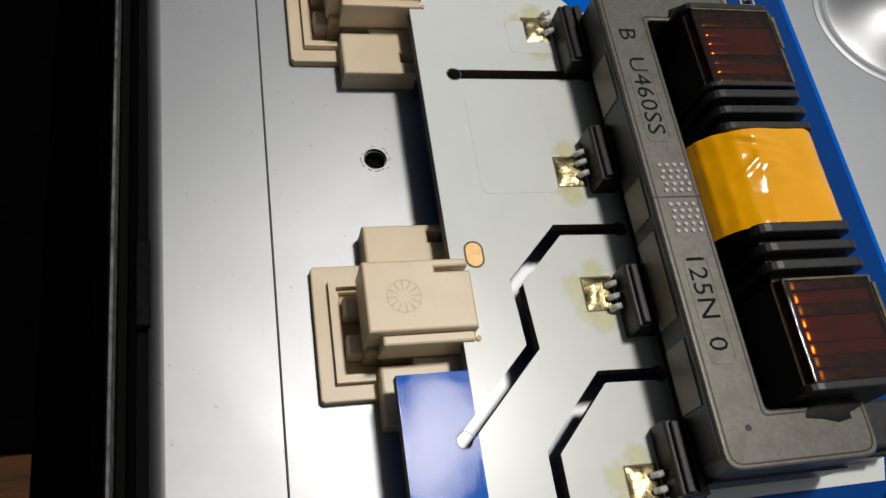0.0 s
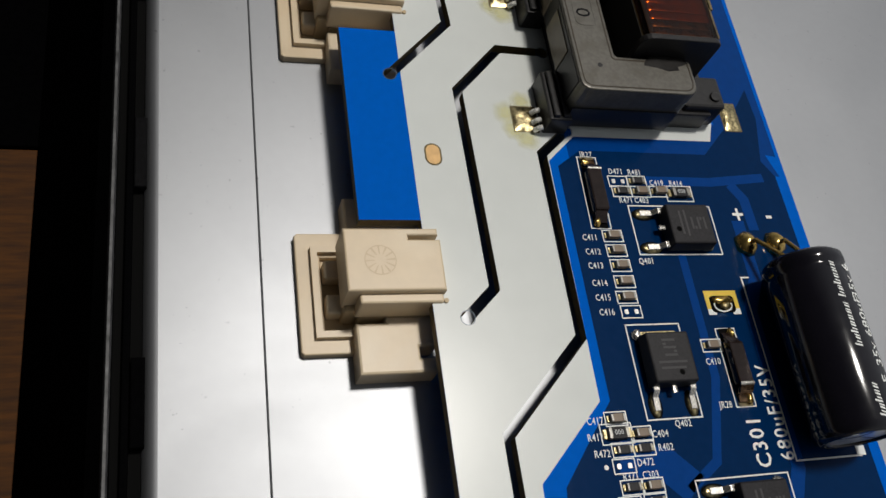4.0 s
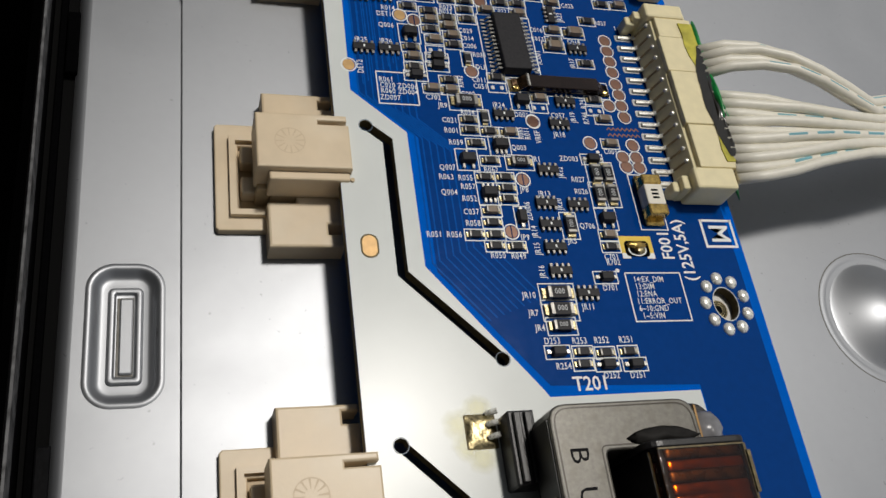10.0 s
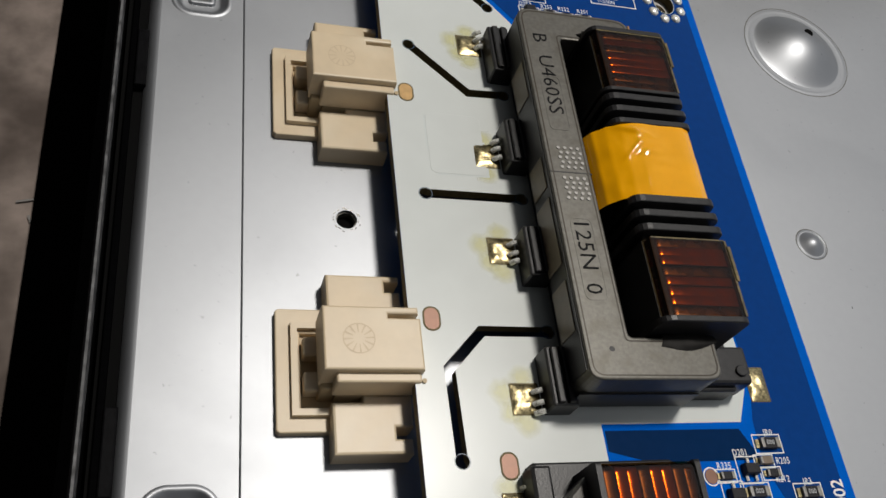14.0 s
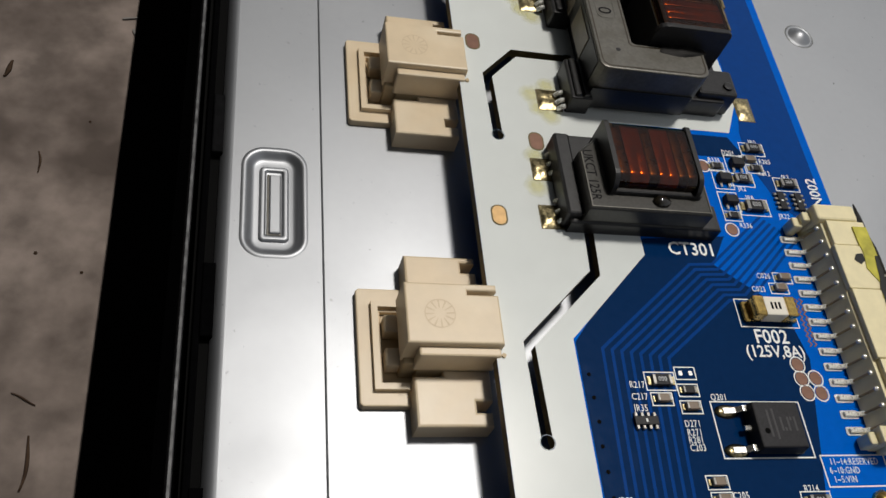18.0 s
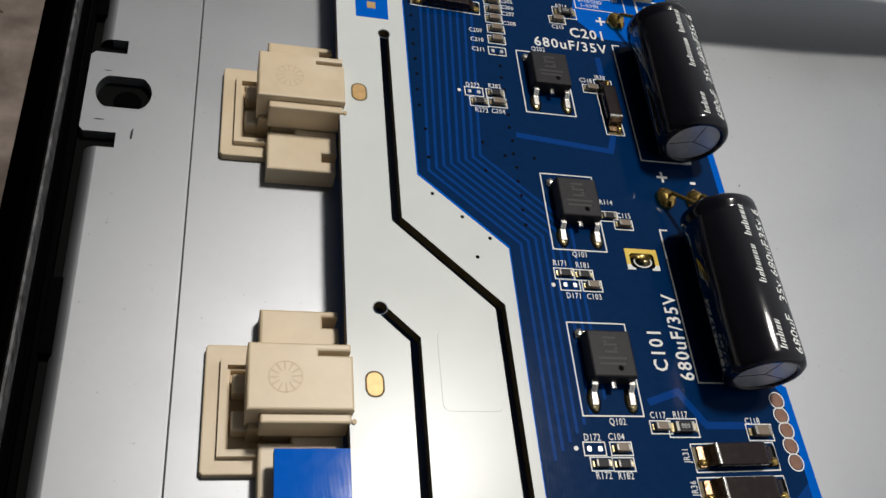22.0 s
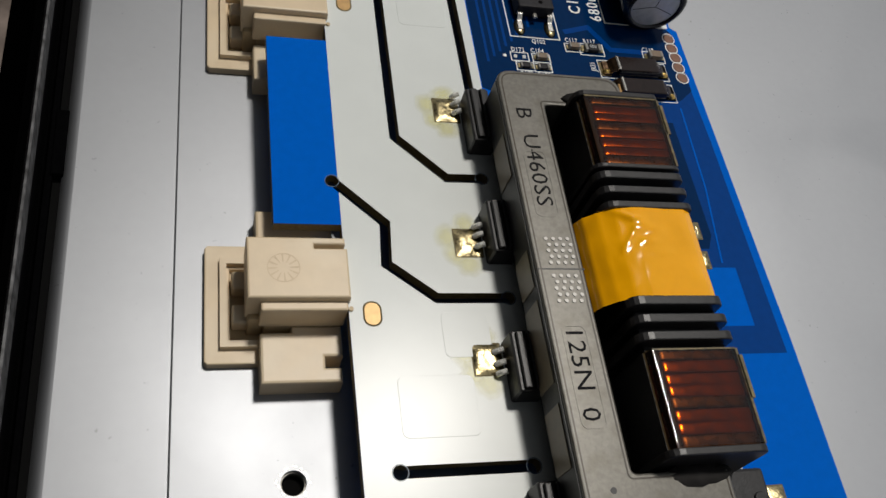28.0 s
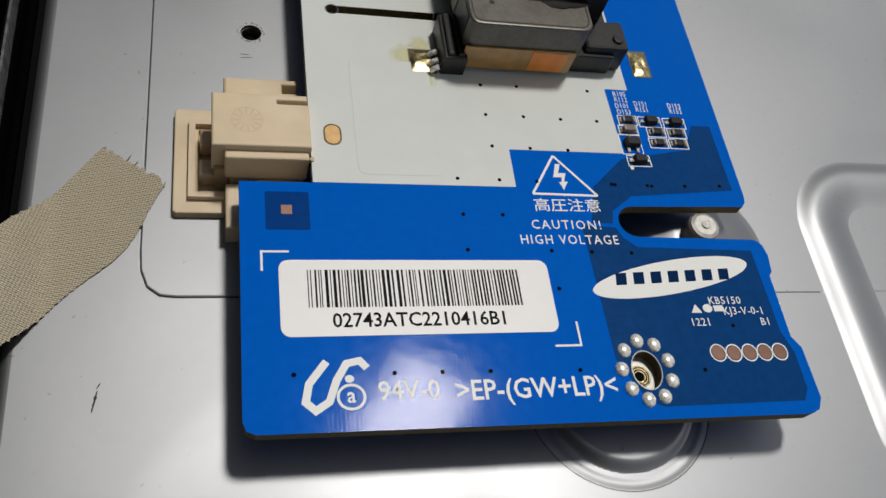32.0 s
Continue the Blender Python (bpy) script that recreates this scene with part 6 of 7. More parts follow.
def sot(x, y, n=3):
    t = thing("small_transistor", x, y, 0, 0, "small black surface-mount transistor", "transistor", "small transistors")
    shared("body", "sotb", lambda: box(-1.45, 1.45, -1.0, 1.0, 0.25, 1.5, 0.12, taper=0.15), M_CHIP, t)
    for lx, ly in ((-0.9, -1.4), (0.9, -1.4), (0, 1.4)) if n == 3 else ((-0.9, -1.4), (0, -1.4), (0.9, -1.4), (-0.9, 1.4), (0, 1.4), (0.9, 1.4)):
        ob = shared("lead", "sotl", lambda: box(-0.3, 0.3, -0.6, 0.6, 0.04, 0.5, 0.1), M_TERM, t)
        ob.location = (lx * U, ly * U, 0)
    ol = shared("printed_outline", "sotol", lambda: outline_mesh(2.1, 2.3), M_INK, board)
    ol.location = (x * U, y * U, 0)


def diode(x, y, turn=0):
    t = thing("diode", x, y, 0, turn, "small black surface-mount diode", "diode", "diodes")
    shared("body", "diob", lambda: box(-1.25, 1.25, -0.85, 0.85, 0.2, 1.3, 0.12, taper=0.12), M_CHIP, t)
    for k in (-1, 1):
        ob = shared("lead", "diol", lambda: box(-0.5, 0.5, -0.4, 0.4, 0.04, 0.45, 0.1), M_TERM, t)
        ob.location.x = k * 1.6 * U
    ol = shared("printed_outline", "dioOl", lambda: outline_mesh(2.3, 1.2), M_INK, board)
    ol.matrix_basis = pose(x * U, y * U, 0, 0, 0, turn)


def link_pad(x, y):
    t = thing("soldered_link", x, y, 0, 0, "yellow framed solder link on the board", "solder link", "solder links")
    part("frame", prism([(-3.3, -2.3), (-2.5, -2.3), (-2.5, 0.9), (2.5, 0.9), (2.5, -2.3), (3.3, -2.3), (3.3, 2.3), (-3.3, 2.3)], 0.03, 0.08), M_OCHRE, t)
    for k in (-1, 1):
        part("white_corner", box(*sorted((k * 1.7, k * 3.3)), -2.3, -1.2, 0.07, 0.1), M_INK, t)
    part("field", prism(round_box(-2.45, 2.45, -1.9, 1.3, 0.7), 0.06, 0.12), M_HOLE, t)
    loop = ring_points(0, -0.5, 1.75, 1.2, 24)
    part("white_ring", ribbon(loop + loop[:1], 0.24, 0.1, 0.14), M_INK, t, "white oval ring")
    part("solder_drop", blob(None, -0.2, 0.35, 0.2, 2.1, 0.75, 0.7, x, 0.35), M_SOLDERGOLD, t, smooth=True)
    part("solder_drop", blob(None, 0.5, -0.6, 0.15, 1.1, 0.8, 0.5, x + 2, 0.35), M_SOLDER, t, smooth=True)


def jumper(x0, y0, x1, y1, w=1.7):
    """A black bridge of bent strip over the board between two soldered pads."""
    dx, dy = x1 - x0, y1 - y0
    ln = math.hypot(dx, dy)
    t = thing("jumper", (x0 + x1) / 2, (y0 + y1) / 2, 0, math.degrees(math.atan2(dy, dx)), "black bent-strip jumper with copper end between golden pads", "jumper", "jumpers")
    h = ln / 2
    part("sleeve", slab([(-h + 3.25, 0.3), (h - 2.2, 0.3), (h - 2.5, 1.9), (h - 2.9, 2.15), (-h + 3.25, 2.15)], -w, w, 0.3), M_JUMPER, t, "glossy black sleeve")
    part("end_strip", slab([(-h + 0.3, 0.12), (-h + 1.6, 0.16), (-h + 2.4, 1.2), (-h + 3.0, 1.8), (-h + 3.3, 1.8), (-h + 3.3, 2.2), (-h + 2.9, 2.2), (-h + 2.0, 1.5), (-h + 1.4, 0.62), (-h + 0.3, 0.5)], -w * 0.9, w * 0.95, 0.06), M_STRIP, t, "bent copper-brown metal end")
    part("fold", slab([(-h + 2.95, 2.1), (-h + 3.3, 2.16), (-h + 3.35, 2.3), (-h + 3.0, 2.32), (-h + 2.75, 2.16)], -w * 0.92, w * 0.98, 0.04), M_TERM, t, "bright silver fold")
    part("end_strip", slab([(h - 2.4, 1.0), (h - 1.2, 0.3), (h - 0.5, 0.2), (h - 0.5, 0.5), (h - 1.2, 0.75), (h - 2.4, 1.6)], -w * 0.85, w * 0.85, 0.06), M_JUMPER, t)
    for k, sx in enumerate((-h + 0.7, h - 0.9)):
        part("pad", prism(round_box(sx - 1.1, sx + 1.3, -w, w, 0.2), 0.03, 0.1), M_HOLE if k else M_FILMEDGE, t)
        part("solder_joint", blob(None, sx + 0.2, -w * 0.55, 0.3, 1.0, 0.7, 0.6, k + x0, 0.5), M_SOLDERGOLD, t, smooth=True)
    ol = outline_mesh(h + 0.4, w + 0.5)
    part("printed_outline", ol, M_INK, board).matrix_basis = t.matrix_basis.copy()


jumper(62.2, 0.2, 83.0, 0.3, 1.5)
jumper(60.4, 122.6, 60.2, 108.6, 1.4)
jumper(79.4, 75.0, 79.4, 88.2, 1.4)
jumper(43.4, -227.0, 57.8, -227.5, 1.4)
jumper(84.0, -259.2, 83.8, -245.0, 1.5)
jumper(84.4, -327.7, 99.4, -327.4, 1.9)
jumper(84.2, -333.4, 99.6, -333.2, 1.9)


def fuse(x, y, turn):
    t = thing("fuse", x, y, 0, turn, "square ceramic fuse with gold ends", "fuse", "fuses")
    part("body", box(-2.2, 2.2, -1.9, 1.9, 0.3, 3.2, 0.25), M_INKWARM, t)
    for k in (-0.8, 0.0, 0.8):
        part("printed_bar", box(k - 0.22, k + 0.22, -0.7, 0.7, 3.19, 3.22), M_BLACKINK, t)
    for k in (-1, 1):
        part("end_cap", box(k * 3.2 - 1.1, k * 3.2 + 1.1, -2.0, 2.0, 0.2, 3.3, 0.3), M_SOLDERGOLD, t)
        part("solder_joint", box(k * 4.6 - 0.8, k * 4.6 + 0.8, -2.0, 2.0, 0.03, 1.0, 0.4), M_SOLDERGOLD, t)
    part("printed_outline", outline_mesh(6.0, 2.8), M_INK, board).matrix_basis = t.matrix_basis.copy()


fuse(80.0, -191.0, 0)
fuse(85.6, -25.4, 90)

# the control chip
ic = thing("control_chip", 63.6, 9.8, 0, 1.5, label="long black control chip with fine pins", category="chip")
part("body", box(-3.1, 3.1, -7.2, 7.2, 0.3, 2.4, 0.25, taper=0.2), M_CHIP, ic)
for sx in (-1, 1):
    for k in range(14):
        ob = shared("pin", ("icpin", sx), lambda: sweep([(sx * 3.0, 0, 1.3), (sx * 3.7, 0, 1.2), (sx * 4.2, 0, 0.35), (sx * 5.1, 0, 0.28)], 0.26, 6), M_TERM, ic)
        ob.location.y = (-6.3 + 0.97 * k) * U
part("printed_outline", outline_mesh(5.7, 8.0), M_INK, board).location = (63.6 * U, 9.8 * U, 0)

# ---- tape on the panel ----
tp = thing("adhesive_tape", 0, 0, 0, label="frayed woven beige adhesive tape over the panel edge", category="tape")
D, W = Vector((0.566, 0.824)), Vector((0.824, -0.566))  # along and across the strip
bm = bmesh.new()
rows = []
nu, ns = 24, 330
for j in range(ns + 1):
    s = -430 + 66.2 * j / ns
    row = []
    for i in range(nu + 1):
        u = i / nu
        bulge = 2.6 * math.exp(-((s + 378) / 9) ** 2)
        w = 241.5 + u * (12.6 + bulge) + 0.25 * noise.noise(Vector((s * 1.7, u * 3, 4)))
        fray = 0.8 * noise.noise(Vector((u * 30, 0.5, 1))) * step01(-367, -363.8, s)
        x, y = D * (s + fray) + W * w
        z = PANEL + 0.3 + 0.12 * noise.noise(Vector((u * 3, s * 0.2, 2))) + 0.07 * math.sin((w * 0.85 + s * 0.5) * 7.4) + 0.05 * math.sin(s * 9)
        z += 5.2 * step01(-13, -20.5, x)
        if x < -22.2:
            z -= (-22.2 - x) * 2.4
        row.append(bm.verts.new((x, y, z)))
    rows.append(row)
for j in range(ns):
    for i in range(nu):
        bm.faces.new((rows[j][i], rows[j][i + 1], rows[j + 1][i + 1], rows[j + 1][i]))
part("strip", bm, M_MASKTAPE, tp, smooth=True)
rnd = random.Random(8)
for k in range(9):
    p = D * -364.0 + W * (241.7 + 12.4 * k / 8)
    q = p + D * rnd.uniform(0.3, 1.6) + W * rnd.uniform(-0.3, 0.3)
    part("loose_thread", sweep([(p.x, p.y, PANEL + 0.35), (q.x, q.y, PANEL + 0.25)], 0.07, 5), M_MASKTAPE, tp)

# ---- small parts on the board and their printed names ----
for x, y, kind in ((90.3, 224.9, "res"), (93.2, 224.9, "res"), (90.3, 222.7, "cap"), (93.2, 222.7, "res"), (95.2, 219.8, "res"), (78.8, 224.6, "res"), (74.8, 224.6, "cap"), (78.8, 226.9, "res")):
    chip(x, y, kind, 0, 0.76)
chip(50.0, 43.7)
chip(49.7, 41.4, "cap")
chip(49.4, 38.7)
chip(50.1, 36.5, "empty")
ink_dot(47.0, 36.3)
chip(51.0, 34.5, "cap")
chip(50.8, 32.0)
chip(51.2, 29.5, "empty")
chip(51.2, 27.2, "empty")
chip(55.5, 27.8)
chip(54.7, 25.5)
chip(55.6, 23.5, "cap")
test_point(58.8, 28.5)
test_point(59.3, 21.2)
test_point(67.4, 24.1)
test_point(67.4, 26.7, M_SOLDER)
test_point(43.2, 23.5, split=True)
network(33.8, 19.8)
network(38.6, 20.1)
chip(47.4, 23.2)
chip(50.5, 23.7, turn=90)
chip(43.6, 20.8)
chip(47.5, 20.8)
chip(52.0, 20.8)
chip(55.9, 20.8)
chip(55.5, 18.4)
chip(55.7, 16.0)
chip(43.6, 18.0)
test_point(41.8, 15.7, M_GOLD)
test_point(44.6, 14.7, split=True)
chip(47.8, 17.3)
chip(47.8, 15.0, "cap")
chip(47.7, 12.7)
chip(51.5, 15.9)
chip(51.5, 13.8, "cap")
chip(52.0, 11.5, "cap")
sot(43.2, 11.2)
chip(62.6, 36.3, "cap")
chip(66.1, 36.1)
chip(62.7, 33.7)
sot(67.0, 33.2)
diode(71.1, 37.4)
chip(70.7, 34.7, "cap")
chip(70.8, 30.2, turn=90, size=1.45)
chip(60.8, 26.2)
chip(64.0, 26.2)
chip(60.6, 23.8, "cap")
chip(64.0, 23.9)
chip(71.5, 26.0, "cap")
chip(71.4, 23.8, "cap")
chip(63.6, 21.2)
chip(67.4, 21.4)
chip(60.2, 18.9, "cap")
chip(67.2, 18.8, "cap")
text("R317", 45.8, 44.0, 1.45, 0)
text("C317", 45.7, 41.5, 1.45, 0)
text("R372", 45.7, 39.2, 1.45, 0)
text("D372", 45.7, 37.4, 1.45, 0)
text("C304", 47.1, 34.2, 1.45, 0)
text("R302", 46.9, 32.9, 1.45, 0)
text("R099", 42.2, 37.0, 1.45, 0)
text("R337", 42.2, 35.6, 1.45, 0)
text("R340", 42.2, 34.2, 1.45, 0)
text("R330", 42.1, 33.0, 1.45, 0)
text("C332", 42.0, 31.8, 1.45, 0)
text("R341", 42.0, 30.5, 1.45, 0)
text("C072", 41.9, 29.2, 1.45, 0)
text("R041", 41.9, 27.9, 1.45, 0)
text("C099", 46.1, 30.9, 1.45, 0)
text("R099", 46.2, 29.7, 1.45, 0)
text("R072", 55.2, 36.0, 1.45, 0)
text("R070", 55.2, 34.7, 1.45, 0)
text("C060", 55.2, 33.4, 1.45, 0)
text("R046", 55.2, 32.1, 1.45, 0)
text("R036", 55.2, 30.9, 1.45, 0)
text("R039", 55.2, 29.7, 1.45, 0)
text("JP1", 58.7, 36.0, 1.45, 0)
text("R045", 58.9, 34.7, 1.45, 0)
text("C031", 58.9, 33.4, 1.45, 0)
text("JP2", 58.7, 32.1, 1.45, 0)
text("C010", 58.9, 31.0, 1.45, 0)
text("C022", 63.4, 19.1, 1.45, 0)
text("R073", 51.7, 18.8, 1.45, 0)
text("R032", 51.5, 17.7, 1.45, 0)
text("C029", 55.0, 13.1, 1.45, 0)
text("C014", 55.0, 11.2, 1.45, 0)
text("JR33", 34.0, 22.3, 1.45, 0)
text("JR34", 38.2, 22.5, 1.45, 0)
text("R014", 39.6, 17.3, 1.45, 0)
text("DET1", 38.7, 15.7, 1.45, 0)
text("Q006", 38.8, 12.9, 1.45, 0)
text("JP5", 40.6, 24.0, 1.45, 0)
text("R031", 66.2, 39.0, 1.45, 0)
text("Q030", 66.1, 37.8, 1.45, 0)
text("C035", 62.8, 31.8, 1.45, 0)
text("R030", 62.7, 30.5, 1.45, 0)
text("C001", 64.4, 29.2, 1.45, 0)
text("C017", 64.4, 28.1, 1.45, 0)
text("JP3", 67.7, 29.2, 1.45, 0)
text("JP7", 68.0, 30.3, 1.45, 0)
text("D002", 70.8, 43.8, 1.45, 0)
text("C036", 70.8, 42.6, 1.45, 0)
text("JR37", 70.8, 41.3, 1.45, 0)
text("C003", 71.0, 40.1, 1.45, 0)
text("C004", 71.1, 39.0, 1.45, 0)
network(33.8, 6.8)
network(38.7, 6.9)
text("JR25", 33.5, 8.8, 1.45, 0)
text("JR26", 38.3, 8.9, 1.45, 0)
chip(43.1, 7.8)
chip(43.3, 5.5, "cap")
chip(43.2, 3.0)
diode(43.3, 1.0)
chip(48.1, 10.1, "cap")
chip(48.0, 7.5, "empty")
diode(48.1, 5.7)
diode(47.9, 3.6)
chip(51.9, 9.2)
chip(54.2, 5.9, turn=90)
text("C006", 55.3, 9.3, 1.45, 0)
text("R035", 57.0, 7.2, 1.45, 0)
text("DLP", 56.9, 4.2, 1.45, 0)
test_point(30.6, 2.6, M_GOLD)
text("DET2", 32.8, 2.4, 1.45, 90)
test_point(54.7, 3.0)
chip(49.7, 0.4)
text("R042", 52.1, 0.4, 1.45, 90)
chip(46.2, -1.8, "cap")
text("C702", 46.1, -3.8, 1.45, 0)
chip(49.7, -1.9, "cap")
text("C002", 53.2, -2.5, 1.45, 0)
chip(52.3, -4.5, size=1.75)
text("JR9", 47.7, -5.5, 1.45, 0)
text("R061", 37.4, -0.3, 1.45, 0)
text("C020 ZD006", 39.7, -1.6, 1.45, 0)
text("R060 ZD004", 39.7, -2.9, 1.45, 0)
text("ZD007", 37.8, -4.4, 1.45, 0)
chip(59.6, 1.8)
chip(59.4, -0.6, "empty")
text("C011", 56.0, 1.0, 1.45, 0)
text("C051", 56.0, -0.5, 1.45, 0)
network(59.5, -7.0)
text("JR24", 59.0, -4.7, 1.45, 0)
chip(52.3, -8.6)
text("C021", 48.6, -8.8, 1.45, 0)
chip(55.5, -7.9, turn=90)
text("R034", 52.4, -6.8, 1.45, 0)
chip(52.2, -10.9)
text("R001", 48.6, -11.1, 1.45, 0)
chip(56.1, -11.0)
chip(60.0, -11.0, "cap")
text("R065", 62.4, -10.9, 1.45, 90)
text("R011", 63.7, -10.9, 1.45, 90)
sot(63.8, -3.4)
text("D001", 63.3, -6.7, 1.45, 0)
test_point(65.4, -8.0)
chip(52.9, -13.8)
text("R059", 49.1, -13.7, 1.45, 0)
sot(57.6, -14.0, 6)
text("Q003", 61.4, -14.3, 1.45, 0)
sot(50.7, -17.4)
text("Q007", 46.7, -19.2, 1.45, 0)
chip(55.1, -17.5)
text("R062", 55.0, -19.4, 1.45, 0)
chip(60.9, -17.6, size=1.45)
text("JR1", 64.4, -16.7, 1.45, 0)
network(66.2, -19.1)
text("JR12", 68.9, -19.4, 1.45, 90)
text("R063", 46.2, -21.2, 1.45, 0)
text("R055", 49.8, -21.3, 1.45, 0)
chip(53.5, -21.1)
chip(57.4, -21.0)
test_point(60.9, -21.3, split=True)
text("JP8", 60.8, -23.4, 1.45, 0)
text("R057", 50.0, -23.1, 1.45, 0)
sot(53.7, -24.5, 6)
text("Q004", 46.3, -24.4, 1.45, 0)
chip(57.4, -23.3)
chip(57.2, -25.6)
text("R052", 49.9, -25.6, 1.45, 0)
chip(53.6, -28.1, "cap")
text("C037", 49.8, -28.3, 1.45, 0)
chip(53.4, -30.5)
text("R058", 49.8, -30.6, 1.45, 0)
chip(49.8, -32.9)
chip(53.5, -32.9)
text("R051", 42.4, -32.9, 1.45, 0)
text("R056", 46.0, -32.9, 1.45, 0)
chip(53.2, -35.1)
chip(57.1, -35.2)
text("R050", 53.4, -36.9, 1.45, 0)
text("R049", 57.2, -37.0, 1.45, 0)
test_point(56.7, -32.2, split=True)
text("JP9", 59.1, -33.3, 1.45, 0)
diode(59.1, -29.3, 90)
text("ZD006", 60.8, -27.9, 1.45, 90)
network(64.4, -26.3)
text("JR13", 64.6, -24.2, 1.45, 0)
network(70.7, -26.5)
text("JR20", 67.2, -26.3, 1.45, 90)
network(64.4, -30.7)
text("JR14", 61.2, -32.1, 1.45, 90)
chip(68.2, -30.8, turn=90, size=1.45)
text("JR5", 68.1, -33.9, 1.45, 0)
network(64.4, -35.3)
text("JR15", 61.1, -35.5, 1.45, 90)
network(64.4, -40.0)
text("JR16", 61.1, -40.0, 1.45, 90)
chip(75.9, -19.6, turn=90, size=1.45)
chip(78.3, -19.6, turn=90, size=1.45)
chip(75.6, -24.1, turn=90, size=1.45)
chip(78.3, -24.0, turn=90, size=1.45)
text("R027", 72.1, -20.9, 1.45, 0)
text("R026", 72.2, -23.5, 1.45, 0)
sot(76.0, -29.3)
text("Q706", 71.8, -30.8, 1.45, 0)
chip(75.6, -32.7, "cap")
chip(75.5, -35.1)
chip(63.0, -44.3, size=1.75)
chip(62.9, -47.4, size=1.75)
chip(62.6, -50.3, size=1.45)
text("JR10", 57.7, -44.5, 1.45, 0)
text("JR7", 57.9, -47.8, 1.45, 0)
text("JR4", 58.6, -50.5, 1.45, 0)
network(68.7, -44.3)
text("JR11", 68.4, -46.8, 1.45, 0)
diode(73.0, -41.2)
ink_dot(75.7, -39.8)
text("D701", 73.5, -43.2, 1.45, 0)
text("C701", 75.2, -37.1, 1.45, 0)
text("R702", 75.3, -38.2, 1.45, 0)
text("D253", 60.3, -52.9, 1.45, 0)
text("R253", 65.3, -53.0, 1.45, 0)
text("R252", 69.4, -53.0, 1.45, 0)
text("R251", 74.1, -53.0, 1.45, 0)
diode(60.9, -54.9)
chip(65.5, -55.0)
chip(69.6, -55.3)
chip(74.0, -55.2)
chip(65.1, -57.2)
diode(69.5, -57.4)
diode(74.7, -57.5)
text("R254", 61.5, -57.4, 1.45, 0)
text("D252", 69.9, -59.3, 1.45, 0)
text("D251", 74.8, -59.4, 1.45, 0)
text("F001", 87.1, -34.5, 3, 90)
text("(125V,5A)", 90.6, -35.5, 3, 90)
test_point(85.8, 13.5)
test_point(85.7, 10.8)
test_point(85.7, 8.1)
test_point(85.6, 5.3)
test_point(85.6, 2.2)
test_point(85.7, -0.4)
test_point(82.8, -3.2)
test_point(85.6, -3.1)
test_point(85.6, -5.9)
test_point(76.5, -12.5)
test_point(85.7, -12.6)
test_point(82.9, -15.5)
test_point(85.8, -15.5)
test_point(83.1, -17.6)
test_point(85.9, -17.7)
chip(80.8, -12.5, "cap")
text("C003", 80.5, -14.3, 1.45, 0)
chip(73.6, 10.7, "cap", size=1.3)
network(78.6, 10.5)
text("JR17", 77.0, 6.9, 1.45, 90)
chip(79.9, 6.9)
chip(67.7, -2.6, "cap")
chip(67.2, -4.9, "empty")
network(73.0, -3.1)
text("JR19", 74.2, -6.6, 1.45, 90)
text("C057", 71.0, -6.4, 1.45, 0)
network(70.7, -8.5)
text("JR18", 70.4, -10.9, 1.45, 0)
chip(79.6, -2.2)
chip(79.3, -4.8, "empty")
chip(80.7, -6.8, "cap")
text("R745", 77.1, -2.9, 1.45, 90)
text("R746", 76.9, -6.6, 1.45, 90)
test_point(65.4, -8.2)
text("VREF", 65.8, -11.6, 1.45, 90)
diode(76.0, -16.3)
ink_dot(77.7, -14.5)
text("ZD003", 71.2, -16.3, 1.45, 0)
text("IC001", 69.7, 7.8, 1.6, 90)
ink_dot(69.0, 4.6)
link_pad(92.3, 45.5)
text("CN003", 95.5, 39.3, 3.2, 0)
test_point(78.3, 34.9)
test_point(90.1, 36.6)
network(82.5, 36.3, 90)
chip(75.3, 34.9)
chip(75.3, 32.6)
chip(75.1, 30.2)
chip(75.1, 27.2, "cap")
chip(75.2, 24.8)
chip(75.4, 22.6, "cap")
network(74.3, 19.0, 90)
text("JR23", 76.7, 18.9, 1.45, 90)
chip(82.7, 18.4)
text("R037", 85.9, 18.3, 1.45, 0)
chip(87.3, 34.1, "cap")
chip(90.9, 34.2, "cap")
chip(87.5, 31.8)
chip(87.2, 29.4)
chip(91.0, 29.2, "empty")
chip(87.2, 26.5)
chip(91.2, 26.8)
chip(87.2, 23.5)
chip(91.3, 23.6, "cap")
text("R022", 79.4, 32.6, 1.45, 0)
text("R048", 79.2, 30.3, 1.45, 0)
text("C019", 79.2, 27.1, 1.45, 0)
text("R016", 79.2, 24.8, 1.45, 0)
text("C025", 79.1, 22.3, 1.45, 0)
text("C008", 83.3, 31.8, 1.45, 0)
text("R038", 83.4, 29.6, 1.45, 0)
text("R006", 75.5, 36.8, 1.45, 0)
chip(74.2, 15.0, "cap")
chip(74.0, 12.3)
text("C016", 70.5, 14.9, 1.45, 0)
text("R013", 70.4, 12.6, 1.45, 0)
chip(78.8, 14.8, "cap", size=1.3)
text("C018", 78.5, 12.6, 1.45, 0)
text("JR30", 82.8, 38.8, 1.45, 0)
text("POIN", 78.7, 38.4, 1.45, 90)
chip(62.0, 106.7, "cap")
chip(62.1, 103.8, "cap")
chip(62.2, 100.9, "cap")
chip(62.2, 97.8, "cap")
chip(61.9, 94.9, "cap")
chip(62.1, 92.2, "empty")
text("C411", 57.5, 106.4, 1.45, 0)
text("C412", 57.5, 103.6, 1.45, 0)
text("C413", 57.4, 100.9, 1.45, 0)
